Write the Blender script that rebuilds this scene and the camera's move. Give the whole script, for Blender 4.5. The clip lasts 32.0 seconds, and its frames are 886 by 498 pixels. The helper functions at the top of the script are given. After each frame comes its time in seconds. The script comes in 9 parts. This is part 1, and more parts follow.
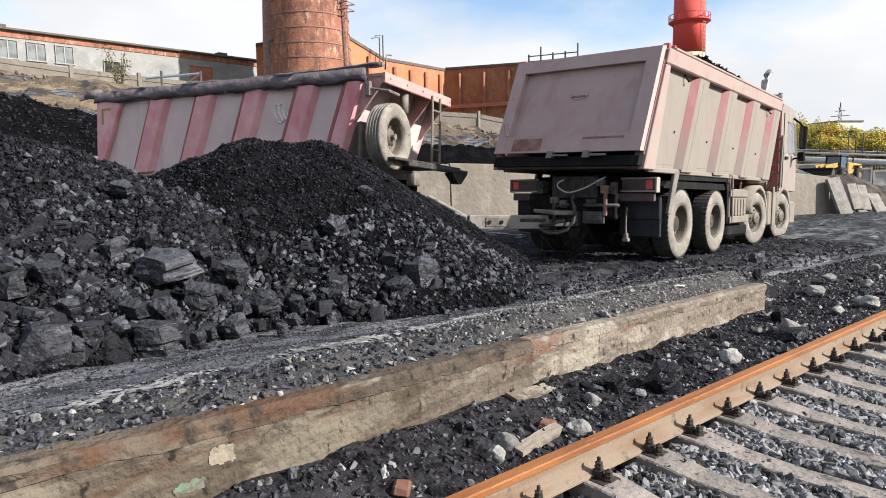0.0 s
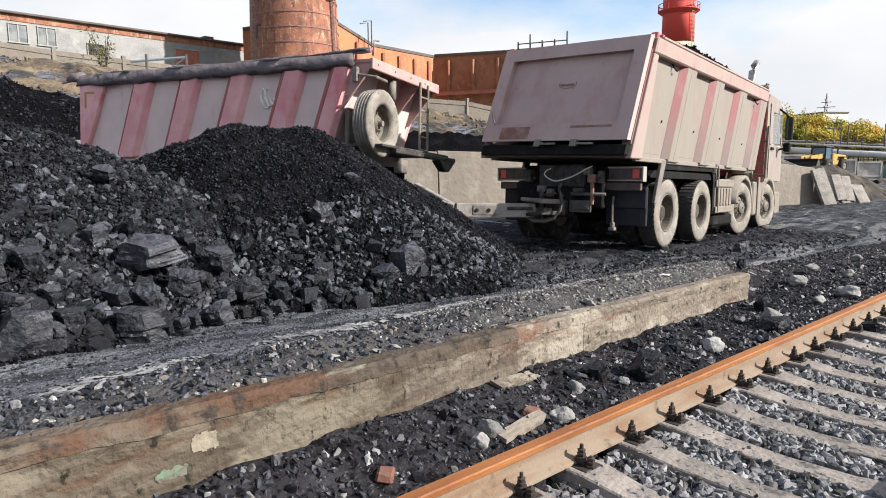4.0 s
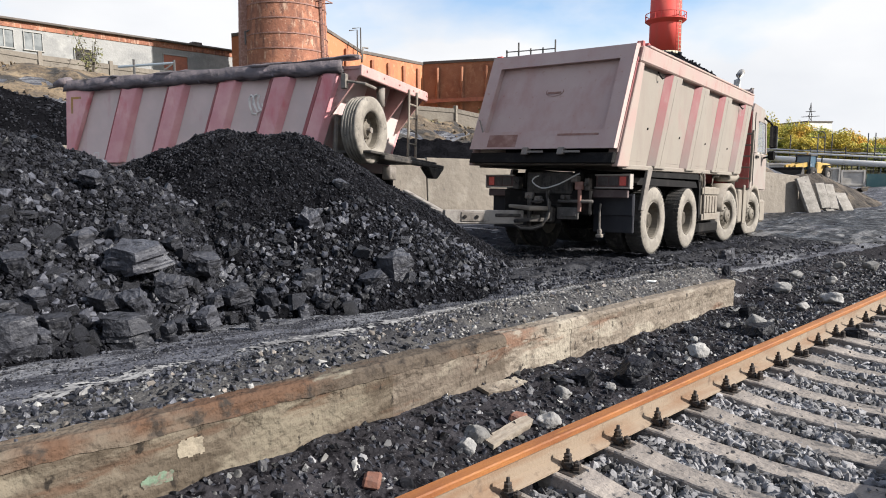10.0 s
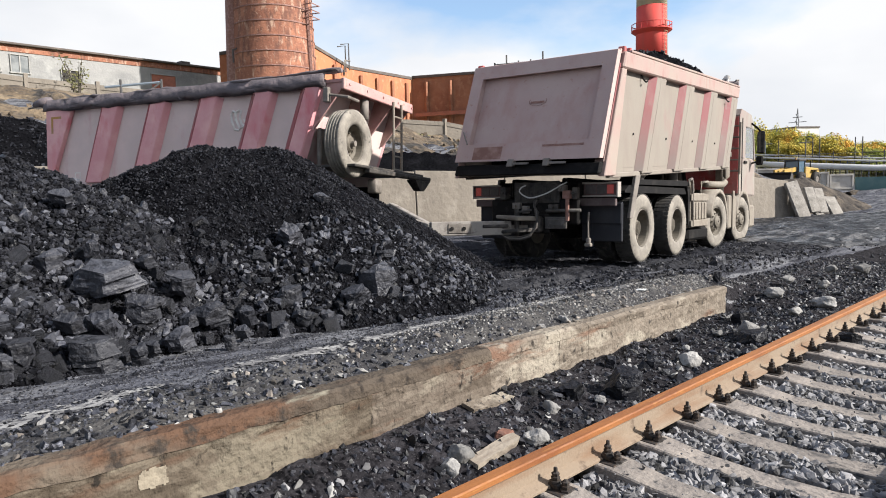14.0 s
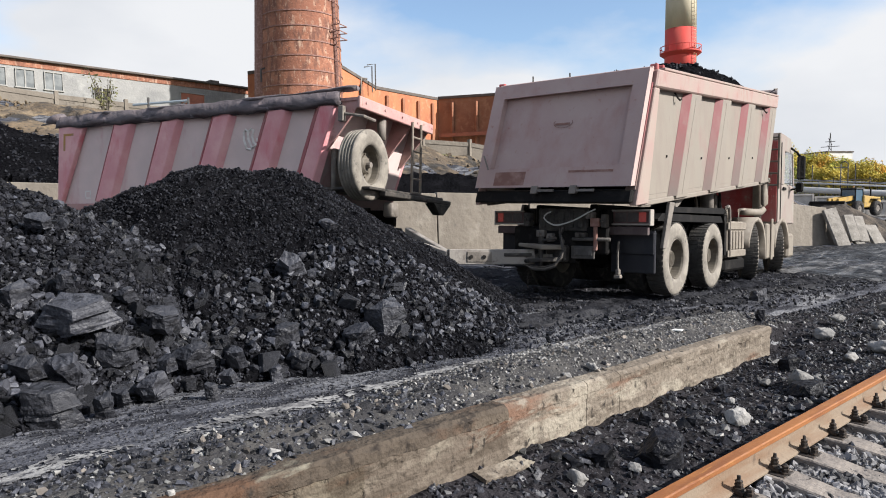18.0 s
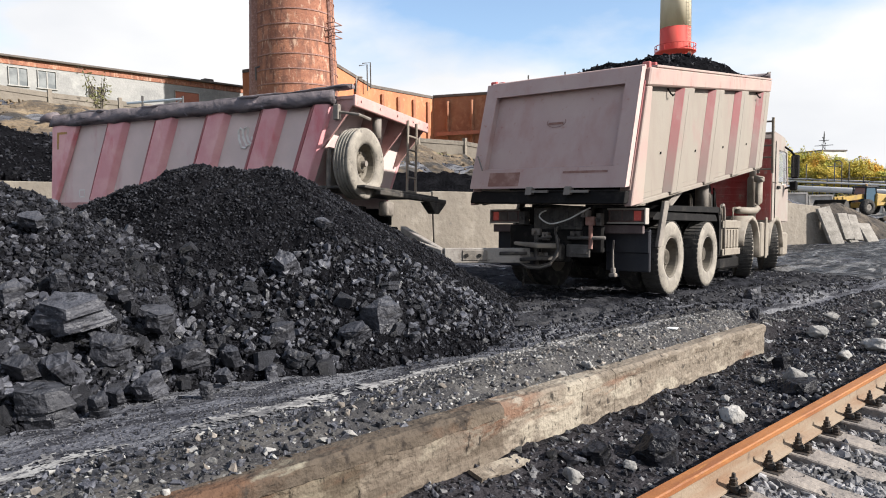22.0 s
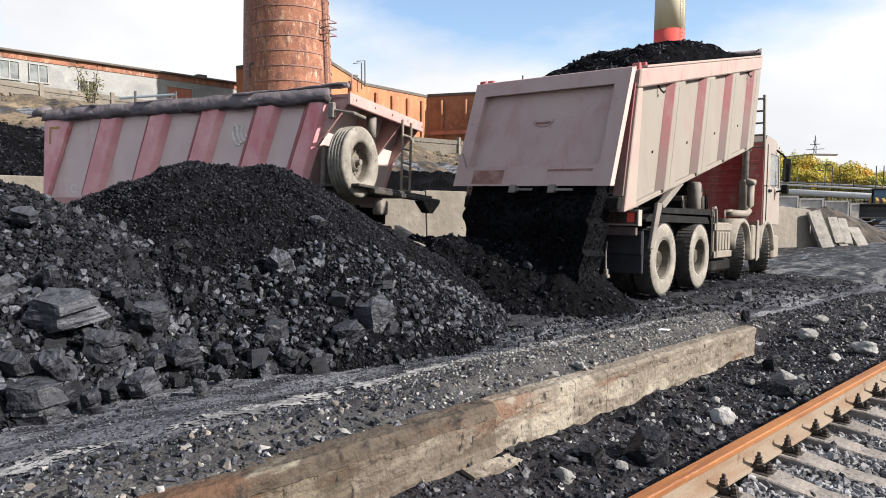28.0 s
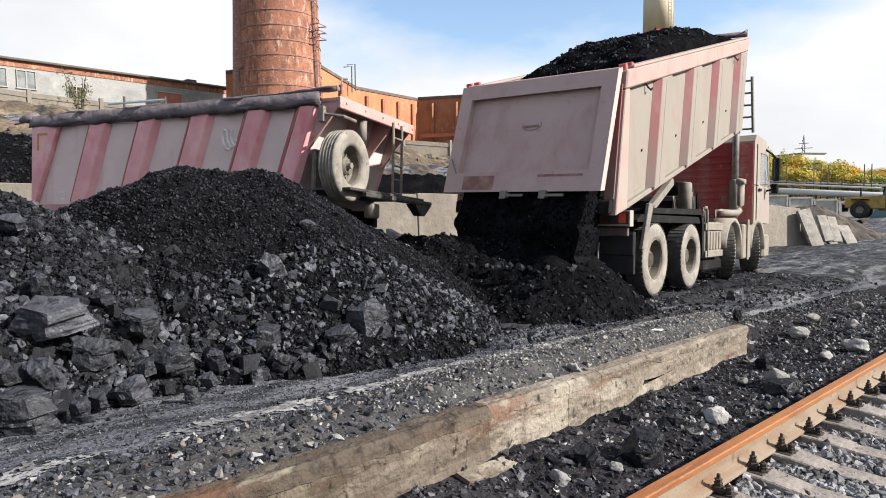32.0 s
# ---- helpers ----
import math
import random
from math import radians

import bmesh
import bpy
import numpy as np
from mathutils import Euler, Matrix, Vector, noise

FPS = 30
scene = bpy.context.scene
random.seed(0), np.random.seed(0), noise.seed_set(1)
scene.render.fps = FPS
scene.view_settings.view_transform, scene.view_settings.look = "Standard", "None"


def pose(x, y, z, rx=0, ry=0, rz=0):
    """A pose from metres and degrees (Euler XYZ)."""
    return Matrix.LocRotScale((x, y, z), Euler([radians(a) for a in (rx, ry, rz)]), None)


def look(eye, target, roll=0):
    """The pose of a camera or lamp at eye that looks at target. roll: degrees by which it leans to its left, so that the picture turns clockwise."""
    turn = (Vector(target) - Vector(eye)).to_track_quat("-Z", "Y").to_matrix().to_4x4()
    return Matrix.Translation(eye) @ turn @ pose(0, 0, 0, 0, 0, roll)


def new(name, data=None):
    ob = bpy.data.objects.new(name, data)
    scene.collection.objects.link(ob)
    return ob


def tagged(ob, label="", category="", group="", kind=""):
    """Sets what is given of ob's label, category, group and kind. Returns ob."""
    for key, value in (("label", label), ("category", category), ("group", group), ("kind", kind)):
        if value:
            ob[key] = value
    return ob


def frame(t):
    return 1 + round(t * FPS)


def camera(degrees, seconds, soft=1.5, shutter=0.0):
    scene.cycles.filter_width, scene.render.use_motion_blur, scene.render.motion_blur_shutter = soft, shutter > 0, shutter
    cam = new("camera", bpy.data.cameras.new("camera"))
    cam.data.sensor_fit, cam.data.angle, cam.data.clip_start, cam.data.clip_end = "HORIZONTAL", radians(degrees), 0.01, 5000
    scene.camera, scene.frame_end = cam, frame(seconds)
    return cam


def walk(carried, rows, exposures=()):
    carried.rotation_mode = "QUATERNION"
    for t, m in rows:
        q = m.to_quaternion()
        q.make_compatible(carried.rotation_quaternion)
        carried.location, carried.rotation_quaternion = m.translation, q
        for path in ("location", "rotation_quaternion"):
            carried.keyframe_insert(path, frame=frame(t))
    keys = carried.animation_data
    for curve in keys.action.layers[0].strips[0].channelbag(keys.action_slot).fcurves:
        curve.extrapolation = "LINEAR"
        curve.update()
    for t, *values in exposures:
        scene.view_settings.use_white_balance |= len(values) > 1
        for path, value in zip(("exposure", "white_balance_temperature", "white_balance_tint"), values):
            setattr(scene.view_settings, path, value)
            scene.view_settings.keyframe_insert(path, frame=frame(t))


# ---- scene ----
cam = camera(68.5, 32.0, 1.0)
PATH = [
    (0, (-0.181, -0.042, 1.379), (1.091, 1.485, 1.158), -0.92),
    (0.5, (-0.189, -0.049, 1.384), (1.087, 1.476, 1.161), -0.84),
    (1, (-0.191, -0.052, 1.384), (1.09, 1.468, 1.157), -0.54),
    (1.5, (-0.185, -0.045, 1.384), (1.097, 1.473, 1.152), -0.46),
    (2, (-0.174, -0.041, 1.382), (1.108, 1.475, 1.141), -0.25),
    (2.5, (-0.172, -0.038, 1.378), (1.11, 1.476, 1.123), -0.37),
    (3, (-0.174, -0.042, 1.375), (1.117, 1.464, 1.118), -0.42),
    (3.5, (-0.167, -0.045, 1.378), (1.127, 1.457, 1.119), -0.4),
    (5.5, (-0.163, -0.059, 1.375), (1.143, 1.434, 1.122), -0.53),
    (6, (-0.157, -0.067, 1.37), (1.147, 1.429, 1.123), -0.61),
    (6.5, (-0.17, -0.074, 1.381), (1.135, 1.423, 1.14), -0.74),
    (7, (-0.19, -0.072, 1.378), (1.119, 1.421, 1.14), -0.53),
    (7.5, (-0.175, -0.072, 1.378), (1.133, 1.423, 1.141), -0.7),
    (8, (-0.169, -0.063, 1.375), (1.14, 1.43, 1.138), -0.66),
    (8.5, (-0.176, -0.066, 1.38), (1.136, 1.424, 1.141), -0.56),
    (9, (-0.175, -0.068, 1.38), (1.141, 1.42, 1.141), -0.51),
    (9.5, (-0.176, -0.061, 1.372), (1.145, 1.422, 1.133), -0.44),
    (10, (-0.174, -0.068, 1.375), (1.151, 1.411, 1.137), -0.19),
    (10.5, (-0.166, -0.071, 1.376), (1.163, 1.405, 1.137), -0.25),
    (11, (-0.166, -0.074, 1.377), (1.167, 1.398, 1.138), -0.08),
    (11.5, (-0.151, -0.078, 1.381), (1.182, 1.393, 1.143), -0.36),
    (12, (-0.145, -0.071, 1.376), (1.189, 1.4, 1.143), -0.6),
    (12.5, (-0.151, -0.065, 1.374), (1.184, 1.407, 1.147), -0.71),
    (13, (-0.163, -0.047, 1.381), (1.18, 1.417, 1.155), -0.45),
    (13.5, (-0.118, -0.043, 1.373), (1.243, 1.405, 1.146), -0.99),
    (14, (-0.009, -0.024, 1.351), (1.334, 1.445, 1.153), -1.5),
    (14.5, (0.023, -0.037, 1.351), (1.359, 1.44, 1.165), -1.59),
    (16.5, (0.431, 0.37, 1.41), (1.753, 1.861, 1.239), -1.3),
    (17, (0.452, 0.38, 1.42), (1.789, 1.862, 1.284), -0.02),
    (17.5, (0.463, 0.377, 1.412), (1.772, 1.883, 1.278), -0.71),
    (18, (0.457, 0.369, 1.419), (1.749, 1.89, 1.283), -0.68),
    (18.5, (0.445, 0.369, 1.418), (1.737, 1.89, 1.28), -0.52),
    (19, (0.439, 0.355, 1.425), (1.748, 1.86, 1.283), -0.31),
    (19.5, (0.446, 0.364, 1.417), (1.764, 1.862, 1.278), -0.1),
    (20, (0.463, 0.371, 1.416), (1.776, 1.873, 1.278), -0.37),
    (20.5, (0.45, 0.366, 1.415), (1.758, 1.873, 1.278), -0.4),
    (21, (0.451, 0.365, 1.419), (1.758, 1.872, 1.279), -0.42),
    (21.5, (0.446, 0.365, 1.426), (1.753, 1.873, 1.284), -0.56),
    (22, (0.457, 0.37, 1.418), (1.759, 1.881, 1.278), -0.7),
    (22.5, (0.44, 0.36, 1.422), (1.745, 1.869, 1.282), -0.81),
    (23, (0.444, 0.364, 1.417), (1.749, 1.873, 1.277), -0.58),
    (23.5, (0.442, 0.359, 1.42), (1.748, 1.868, 1.281), -0.8),
    (24, (0.444, 0.362, 1.418), (1.749, 1.871, 1.278), -0.85),
    (24.5, (0.448, 0.362, 1.421), (1.752, 1.872, 1.28), -0.9),
    (25, (0.436, 0.351, 1.424), (1.741, 1.859, 1.279), -0.69),
    (25.5, (0.444, 0.358, 1.421), (1.75, 1.865, 1.276), -0.69),
    (27.5, (0.44, 0.375, 1.414), (1.749, 1.88, 1.268), -0.28),
    (28, (0.435, 0.371, 1.424), (1.755, 1.867, 1.281), -0.03),
    (28.5, (0.443, 0.373, 1.429), (1.78, 1.855, 1.301), -0.11),
    (29, (0.45, 0.367, 1.422), (1.792, 1.846, 1.303), -0.58),
    (29.5, (0.456, 0.367, 1.422), (1.8, 1.843, 1.305), -0.97),
    (30, (0.462, 0.377, 1.421), (1.806, 1.853, 1.306), -0.78),
    (30.5, (0.457, 0.372, 1.425), (1.802, 1.847, 1.31), -0.69),
    (31, (0.465, 0.384, 1.42), (1.806, 1.863, 1.304), -0.71),
    (31.5, (0.45, 0.382, 1.422), (1.79, 1.861, 1.294), -0.38),
    (32, (0.449, 0.382, 1.424), (1.787, 1.863, 1.289), -0.66),
]
walk(cam, [(t, look(eye, target, roll)) for t, eye, target, roll in PATH],
     [(0, 1.05, 6400, 10), (14.4, 1.05, 6400, 10), (16.6, 1.01, 6400, 10), (18, 0.89, 6330, 10), (19, 1.03, 6400, 10), (21, 1.10, 6480, 10), (32, 1.10, 6480, 10)])
# ---- world and light ----
SUN_AZ, SUN_EL = -60.0, 31.0          # degrees: azimuth from +x towards +y, elevation
world = bpy.data.worlds.new("sky")
scene.world = world
world.use_nodes = True
wn, wl = world.node_tree.nodes, world.node_tree.links
wn.clear()
sky = wn.new("ShaderNodeTexSky")
sky.sky_type = "NISHITA"
sky.sun_disc = False
sky.sun_elevation = radians(SUN_EL)
sky.sun_rotation = radians(90 - SUN_AZ)
sky.altitude, sky.air_density, sky.dust_density = 100, 1.0, 1.5
w_geo = wn.new("ShaderNodeTexCoord")
w_map = wn.new("ShaderNodeMapping")
w_map.inputs["Scale"].default_value = (1.0, 1.0, 2.2)
w_map.inputs["Location"].default_value = (1.35, 0.7, 0.4)
w_map.inputs["Rotation"].default_value = (0, 0, radians(38))
w_noise = wn.new("ShaderNodeTexNoise")
w_noise.inputs["Scale"].default_value = 1.7
w_noise.inputs["Detail"].default_value = 7
w_noise.inputs["Roughness"].default_value = 0.52
w_ramp = wn.new("ShaderNodeValToRGB")
w_ramp.color_ramp.elements[0].position, w_ramp.color_ramp.elements[1].position = 0.44, 0.60
w_noise2 = wn.new("ShaderNodeTexNoise")
w_noise2.inputs["Scale"].default_value = 3.1
w_noise2.inputs["Detail"].default_value = 6
w_shade = wn.new("ShaderNodeValToRGB")
w_shade.color_ramp.elements[0].color = (11.2, 11.4, 11.8, 1)
w_shade.color_ramp.elements[1].color = (13.0, 13.0, 13.1, 1)
w_shade.color_ramp.elements[0].position, w_shade.color_ramp.elements[1].position = 0.35, 0.6
w_mix = wn.new("ShaderNodeMix")
w_mix.data_type = "RGBA"
w_bg = wn.new("ShaderNodeBackground")
w_bg.inputs["Strength"].default_value = 0.037
w_out = wn.new("ShaderNodeOutputWorld")
wl.new(w_geo.outputs["Generated"], w_map.inputs["Vector"])
wl.new(w_map.outputs["Vector"], w_noise.inputs["Vector"])
wl.new(w_map.outputs["Vector"], w_noise2.inputs["Vector"])
w_xyz = wn.new("ShaderNodeSeparateXYZ")          # clouds close up towards the horizon
w_low = wn.new("ShaderNodeMapRange")
w_low.inputs["From Min"].default_value, w_low.inputs["From Max"].default_value = 0.05, 0.30
w_low.inputs["To Min"].default_value, w_low.inputs["To Max"].default_value = 0.30, 0.0
w_sum = wn.new("ShaderNodeMath")
wl.new(w_geo.outputs["Generated"], w_xyz.inputs[0])
wl.new(w_xyz.outputs["Z"], w_low.inputs["Value"])
wl.new(w_noise.outputs["Fac"], w_sum.inputs[0])
wl.new(w_low.outputs["Result"], w_sum.inputs[1])
wl.new(w_sum.outputs[0], w_ramp.inputs["Fac"])
wl.new(w_noise2.outputs["Fac"], w_shade.inputs["Fac"])
wl.new(w_ramp.outputs["Color"], w_mix.inputs[0])
w_gain = wn.new("ShaderNodeVectorMath")
w_gain.operation = "MULTIPLY"
w_gain.inputs[1].default_value = (2.9, 2.95, 3.0)
wl.new(sky.outputs["Color"], w_gain.inputs[0])
wl.new(w_gain.outputs[0], w_mix.inputs[6])
wl.new(w_shade.outputs["Color"], w_mix.inputs[7])
wl.new(w_mix.outputs[2], w_bg.inputs["Color"])
wl.new(w_bg.outputs["Background"], w_out.inputs["Surface"])

sun = new("sun", bpy.data.lights.new("sun", "SUN"))
sun.data.energy, sun.data.angle, sun.data.color = 5.0, radians(0.8), (1.0, 0.945, 0.88)
_sd = Vector((math.cos(radians(SUN_AZ)) * math.cos(radians(SUN_EL)), math.sin(radians(SUN_AZ)) * math.cos(radians(SUN_EL)), math.sin(radians(SUN_EL))))
sun.matrix_world = look(_sd * 60, (0, 0, 0))


# ---- materials ----
def material(name, base, rough=0.7, metal=0.0, spots=(), bump=0.0, bump_scale=40.0, random_by="", spread=0.0, rough_var=0.0, spec=0.5, glow=None, coords="Object"):
    """spots: layers (colour, noise scale, low, high, stretch) mixed over the base one after another."""
    m = bpy.data.materials.new(name)
    m.use_nodes = True
    n, k = m.node_tree.nodes, m.node_tree.links
    b = n["Principled BSDF"]
    b.inputs["Roughness"].default_value = rough
    b.inputs["Metallic"].default_value = metal
    b.inputs["Specular IOR Level"].default_value = spec
    tc = n.new("ShaderNodeTexCoord")
    rgb = n.new("ShaderNodeRGB")
    rgb.outputs[0].default_value = (*base, 1)
    last = rgb.outputs[0]
    for colour, scale, low, high, stretch in spots:
        mp = n.new("ShaderNodeMapping")
        mp.inputs["Scale"].default_value = stretch
        mp.inputs["Location"].default_value = (scale * 1.7, scale * 0.3, 0.9)
        k.new(tc.outputs[coords], mp.inputs["Vector"])
        t = n.new("ShaderNodeTexNoise")
        t.inputs["Scale"].default_value = scale
        t.inputs["Detail"].default_value = 6
        t.inputs["Roughness"].default_value = 0.6
        k.new(mp.outputs["Vector"], t.inputs["Vector"])
        r = n.new("ShaderNodeMapRange")
        r.inputs["From Min"].default_value, r.inputs["From Max"].default_value = low, high
        k.new(t.outputs["Fac"], r.inputs["Value"])
        x = n.new("ShaderNodeMix")
        x.data_type = "RGBA"
        k.new(r.outputs["Result"], x.inputs[0])
        k.new(last, x.inputs[6])
        x.inputs[7].default_value = (*colour, 1)
        last = x.outputs[2]
    if random_by:
        if random_by == "island":
            src = n.new("ShaderNodeNewGeometry").outputs["Random Per Island"]
        else:
            src = n.new("ShaderNodeObjectInfo").outputs["Random"]
        r = n.new("ShaderNodeFloatCurve")
        c = r.mapping.curves[0]
        if spread > 1:           # mostly dark pieces with a few bright ones
            r.mapping.clip_max_y = spread
            r.mapping.use_clip = False
            c.points[0].location, c.points[1].location = (0, 0.25), (1, spread)
            c.points.new(0.5, 0.55)
            c.points.new(0.82, 0.25 * spread)
        else:
            c.points[0].location, c.points[1].location = (0, 1 - spread), (1, 1 + spread)
            r.mapping.use_clip = False
        r.mapping.update()
        k.new(src, r.inputs["Value"])
        h = n.new("ShaderNodeHueSaturation")
        k.new(r.outputs[0], h.inputs["Value"])
        k.new(last, h.inputs["Color"])
        last = h.outputs["Color"]
    k.new(last, b.inputs["Base Color"])
    if rough_var:
        t = n.new("ShaderNodeTexNoise")
        t.inputs["Scale"].default_value = bump_scale * 0.4
        k.new(tc.outputs[coords], t.inputs["Vector"])
        r = n.new("ShaderNodeMapRange")
        r.inputs["From Min"].default_value, r.inputs["From Max"].default_value = 0.3, 0.7
        r.inputs["To Min"].default_value, r.inputs["To Max"].default_value = max(0.05, rough - rough_var), min(1, rough + rough_var)
        k.new(t.outputs["Fac"], r.inputs["Value"])
        k.new(r.outputs["Result"], b.inputs["Roughness"])
    if bump:
        t = n.new("ShaderNodeTexNoise")
        t.inputs["Scale"].default_value = bump_scale
        t.inputs["Detail"].default_value = 8
        k.new(tc.outputs[coords], t.inputs["Vector"])
        u = n.new("ShaderNodeBump")
        u.inputs["Strength"].default_value = bump
        u.inputs["Distance"].default_value = 0.6 / bump_scale
        k.new(t.outputs["Fac"], u.inputs["Height"])
        k.new(u.outputs["Normal"], b.inputs["Normal"])
    if glow:
        b.inputs["Emission Color"].default_value = (*glow[0], 1)
        b.inputs["Emission Strength"].default_value = glow[1]
    return m


ONE = (1, 1, 1)
M = {}
M["ground"] = material("coal_dirt", (0.07762, 0.08043, 0.09379), 0.95, spots=[((0.1833, 0.1845, 0.1917), 1.1, 0.47, 0.62, (0.35, 1.6, 1)), ((0.02804, 0.02868, 0.0344), 2.4, 0.50, 0.60, (0.35, 1.8, 1)), ((0.02372, 0.02437, 0.02918), 9, 0.52, 0.62, (0.4, 1.2, 1)), ((0.2804, 0.2804, 0.2857), 60, 0.60, 0.70, ONE), ((0.01617, 0.01661, 0.02085), 38, 0.55, 0.63, ONE)], bump=1.0, bump_scale=26, spec=0.05)
M["ground_dark"] = material("black_rutted_dirt", (0.01719, 0.01788, 0.02205), 0.95, spots=[((0.04129, 0.04147, 0.04483), 0.9, 0.42, 0.60, (0.45, 1, 1)), ((0.005949, 0.00607, 0.007591), 2.6, 0.54, 0.66, (0.5, 1, 1)), ((0.06282, 0.06309, 0.06691), 85, 0.57, 0.66, ONE), ((0.002644, 0.002699, 0.003615), 48, 0.56, 0.64, ONE)], bump=1.0, bump_scale=40, spec=0.03)
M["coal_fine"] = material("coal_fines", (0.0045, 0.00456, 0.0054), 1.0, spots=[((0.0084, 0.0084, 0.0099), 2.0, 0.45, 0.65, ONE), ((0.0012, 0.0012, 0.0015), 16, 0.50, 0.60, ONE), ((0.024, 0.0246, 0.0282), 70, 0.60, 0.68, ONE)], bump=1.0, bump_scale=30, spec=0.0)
M["coal_bed"] = material("coal_bed", (0.01848, 0.0175, 0.01936), 1.0, spots=[((0.0336, 0.03159, 0.03484), 2.0, 0.45, 0.65, ONE), ((0.00588, 0.005508, 0.006502), 14, 0.50, 0.60, ONE), ((0.084, 0.07938, 0.08204), 60, 0.60, 0.68, ONE)], bump=1.0, bump_scale=22, spec=0.03)
M["coal"] = material("coal_lump", (0.03527, 0.03656, 0.04383), 0.45, spots=[((0.05984, 0.062, 0.07266), 7.0, 0.50, 0.66, (1, 1, 2.5)), ((0.01283, 0.01325, 0.01657), 16, 0.50, 0.62, ONE)], bump=0.8, bump_scale=40, random_by="island", spread=0.85, rough_var=0.2, spec=0.26)
M["coal_dark"] = material("black_coal", (0.01909, 0.01973, 0.02467), 0.45, spots=[((0.035, 0.03628, 0.04376), 7.0, 0.48, 0.64, (1, 1, 2.5)), ((0.00716, 0.007319, 0.009546), 14, 0.52, 0.64, ONE)], bump=0.6, bump_scale=40, random_by="island", spread=0.85, rough_var=0.2, spec=0.26)
M["coal_grain"] = material("coal_grains", (0.01326, 0.01365, 0.01677), 0.55, spots=[((0.0234, 0.02418, 0.02886), 9.0, 0.48, 0.64, ONE), ((0.00546, 0.005616, 0.00702), 14, 0.52, 0.64, ONE)], bump=0.6, bump_scale=40, random_by="island", spread=0.7, rough_var=0.2, spec=0.08)
M["coal_block"] = material("coal_block", (0.03232, 0.03346, 0.03993), 0.5, spots=[((0.05323, 0.05513, 0.06369), 4.0, 0.50, 0.62, (0.8, 0.8, 1.6)), ((0.009504, 0.009783, 0.01235), 11, 0.53, 0.63, (0.8, 0.8, 1.8)), ((0.07129, 0.07319, 0.08079), 40, 0.62, 0.70, ONE)], bump=1.0, bump_scale=26, random_by="object", spread=0.3, rough_var=0.2, spec=0.28)
M["coal_block_dark"] = material("black_coal_block", (0.012, 0.0126, 0.0162), 0.45, spots=[((0.0228, 0.0234, 0.0288), 4.0, 0.50, 0.62, (0.8, 0.8, 1.6)), ((0.0048, 0.00492, 0.006), 9, 0.52, 0.62, ONE)], bump=1.0, bump_scale=22, random_by="object", spread=0.3, rough_var=0.2, spec=0.15)
M["grit"] = material("grit", (0.1275, 0.1258, 0.1207), 0.9, spots=[((0.221, 0.2125, 0.1997), 8, 0.5, 0.7, ONE)], bump=0.3, random_by="island", spread=0.95)
M["white_stone"] = material("pale_stone", (0.2455, 0.2371, 0.2245), 0.92, spots=[((0.161, 0.1568, 0.1508), 6, 0.42, 0.62, ONE), ((0.06775, 0.06775, 0.06775), 18, 0.57, 0.70, ONE)], bump=0.8, bump_scale=35, random_by="object", spread=0.4, spec=0.15)
M["lime"] = material("lime_dust", (0.2822, 0.2772, 0.2685), 0.95, spots=[((0.1254, 0.1233, 0.1246), 7, 0.42, 0.58, ONE), ((0.05227, 0.05227, 0.05907), 26, 0.50, 0.62, ONE)], bump=0.5, bump_scale=40, spec=0.05)
M["ballast"] = material("ballast_stone", (0.1463, 0.1438, 0.1465), 0.85, spots=[((0.08691, 0.08497, 0.08789), 7, 0.45, 0.65, ONE), ((0.0395, 0.03863, 0.04009), 1.7, 0.56, 0.7, ONE)], bump=0.4, bump_scale=40, random_by="island", spread=0.95)
M["kerb"] = material("kerb_concrete", (0.1567, 0.1319, 0.1061), 0.92, spots=[((0.09731, 0.07991, 0.06256), 2.6, 0.46, 0.66, (0.4, 1, 4)), ((0.2393, 0.2124, 0.1706), 1.9, 0.545, 0.60, (0.7, 1, 1.3)), ((0.1362, 0.08331, 0.05878), 1.3, 0.55, 0.64, (0.4, 1, 3)), ((0.1939, 0.1666, 0.1346), 9, 0.52, 0.62, (0.7, 1, 2.0)), ((0.03712, 0.0323, 0.02843), 14, 0.60, 0.68, (1, 1, 0.6))], bump=1.0, bump_scale=22, spec=0.1)
M["kerb_mid"] = material("kerb_worn", (0.108, 0.08859, 0.07043), 0.92, spots=[((0.067, 0.05378, 0.04152), 2.6, 0.46, 0.66, (0.4, 1, 4)), ((0.1649, 0.1431, 0.1131), 1.9, 0.545, 0.60, (0.7, 1, 1.3)), ((0.09381, 0.05607, 0.03901), 1.3, 0.55, 0.64, (0.4, 1, 3)), ((0.1336, 0.1122, 0.0893), 9, 0.52, 0.62, (0.7, 1, 2.0)), ((0.02557, 0.02175, 0.01887), 14, 0.60, 0.68, (1, 1, 0.6))], bump=1.0, bump_scale=22, spec=0.1)
M["kerb_dark"] = material("kerb_stained", (0.08772, 0.07156, 0.05404), 0.92, spots=[((0.05444, 0.0434, 0.03184), 2.6, 0.46, 0.66, (0.4, 1, 4)), ((0.1338, 0.1154, 0.08686), 1.9, 0.545, 0.60, (0.7, 1, 1.3)), ((0.07613, 0.04524, 0.02993), 1.3, 0.55, 0.64, (0.4, 1, 3)), ((0.1085, 0.0905, 0.06851), 9, 0.52, 0.62, (0.7, 1, 2.0)), ((0.02077, 0.01755, 0.01448), 14, 0.60, 0.68, (1, 1, 0.6))], bump=1.0, bump_scale=22, spec=0.1)
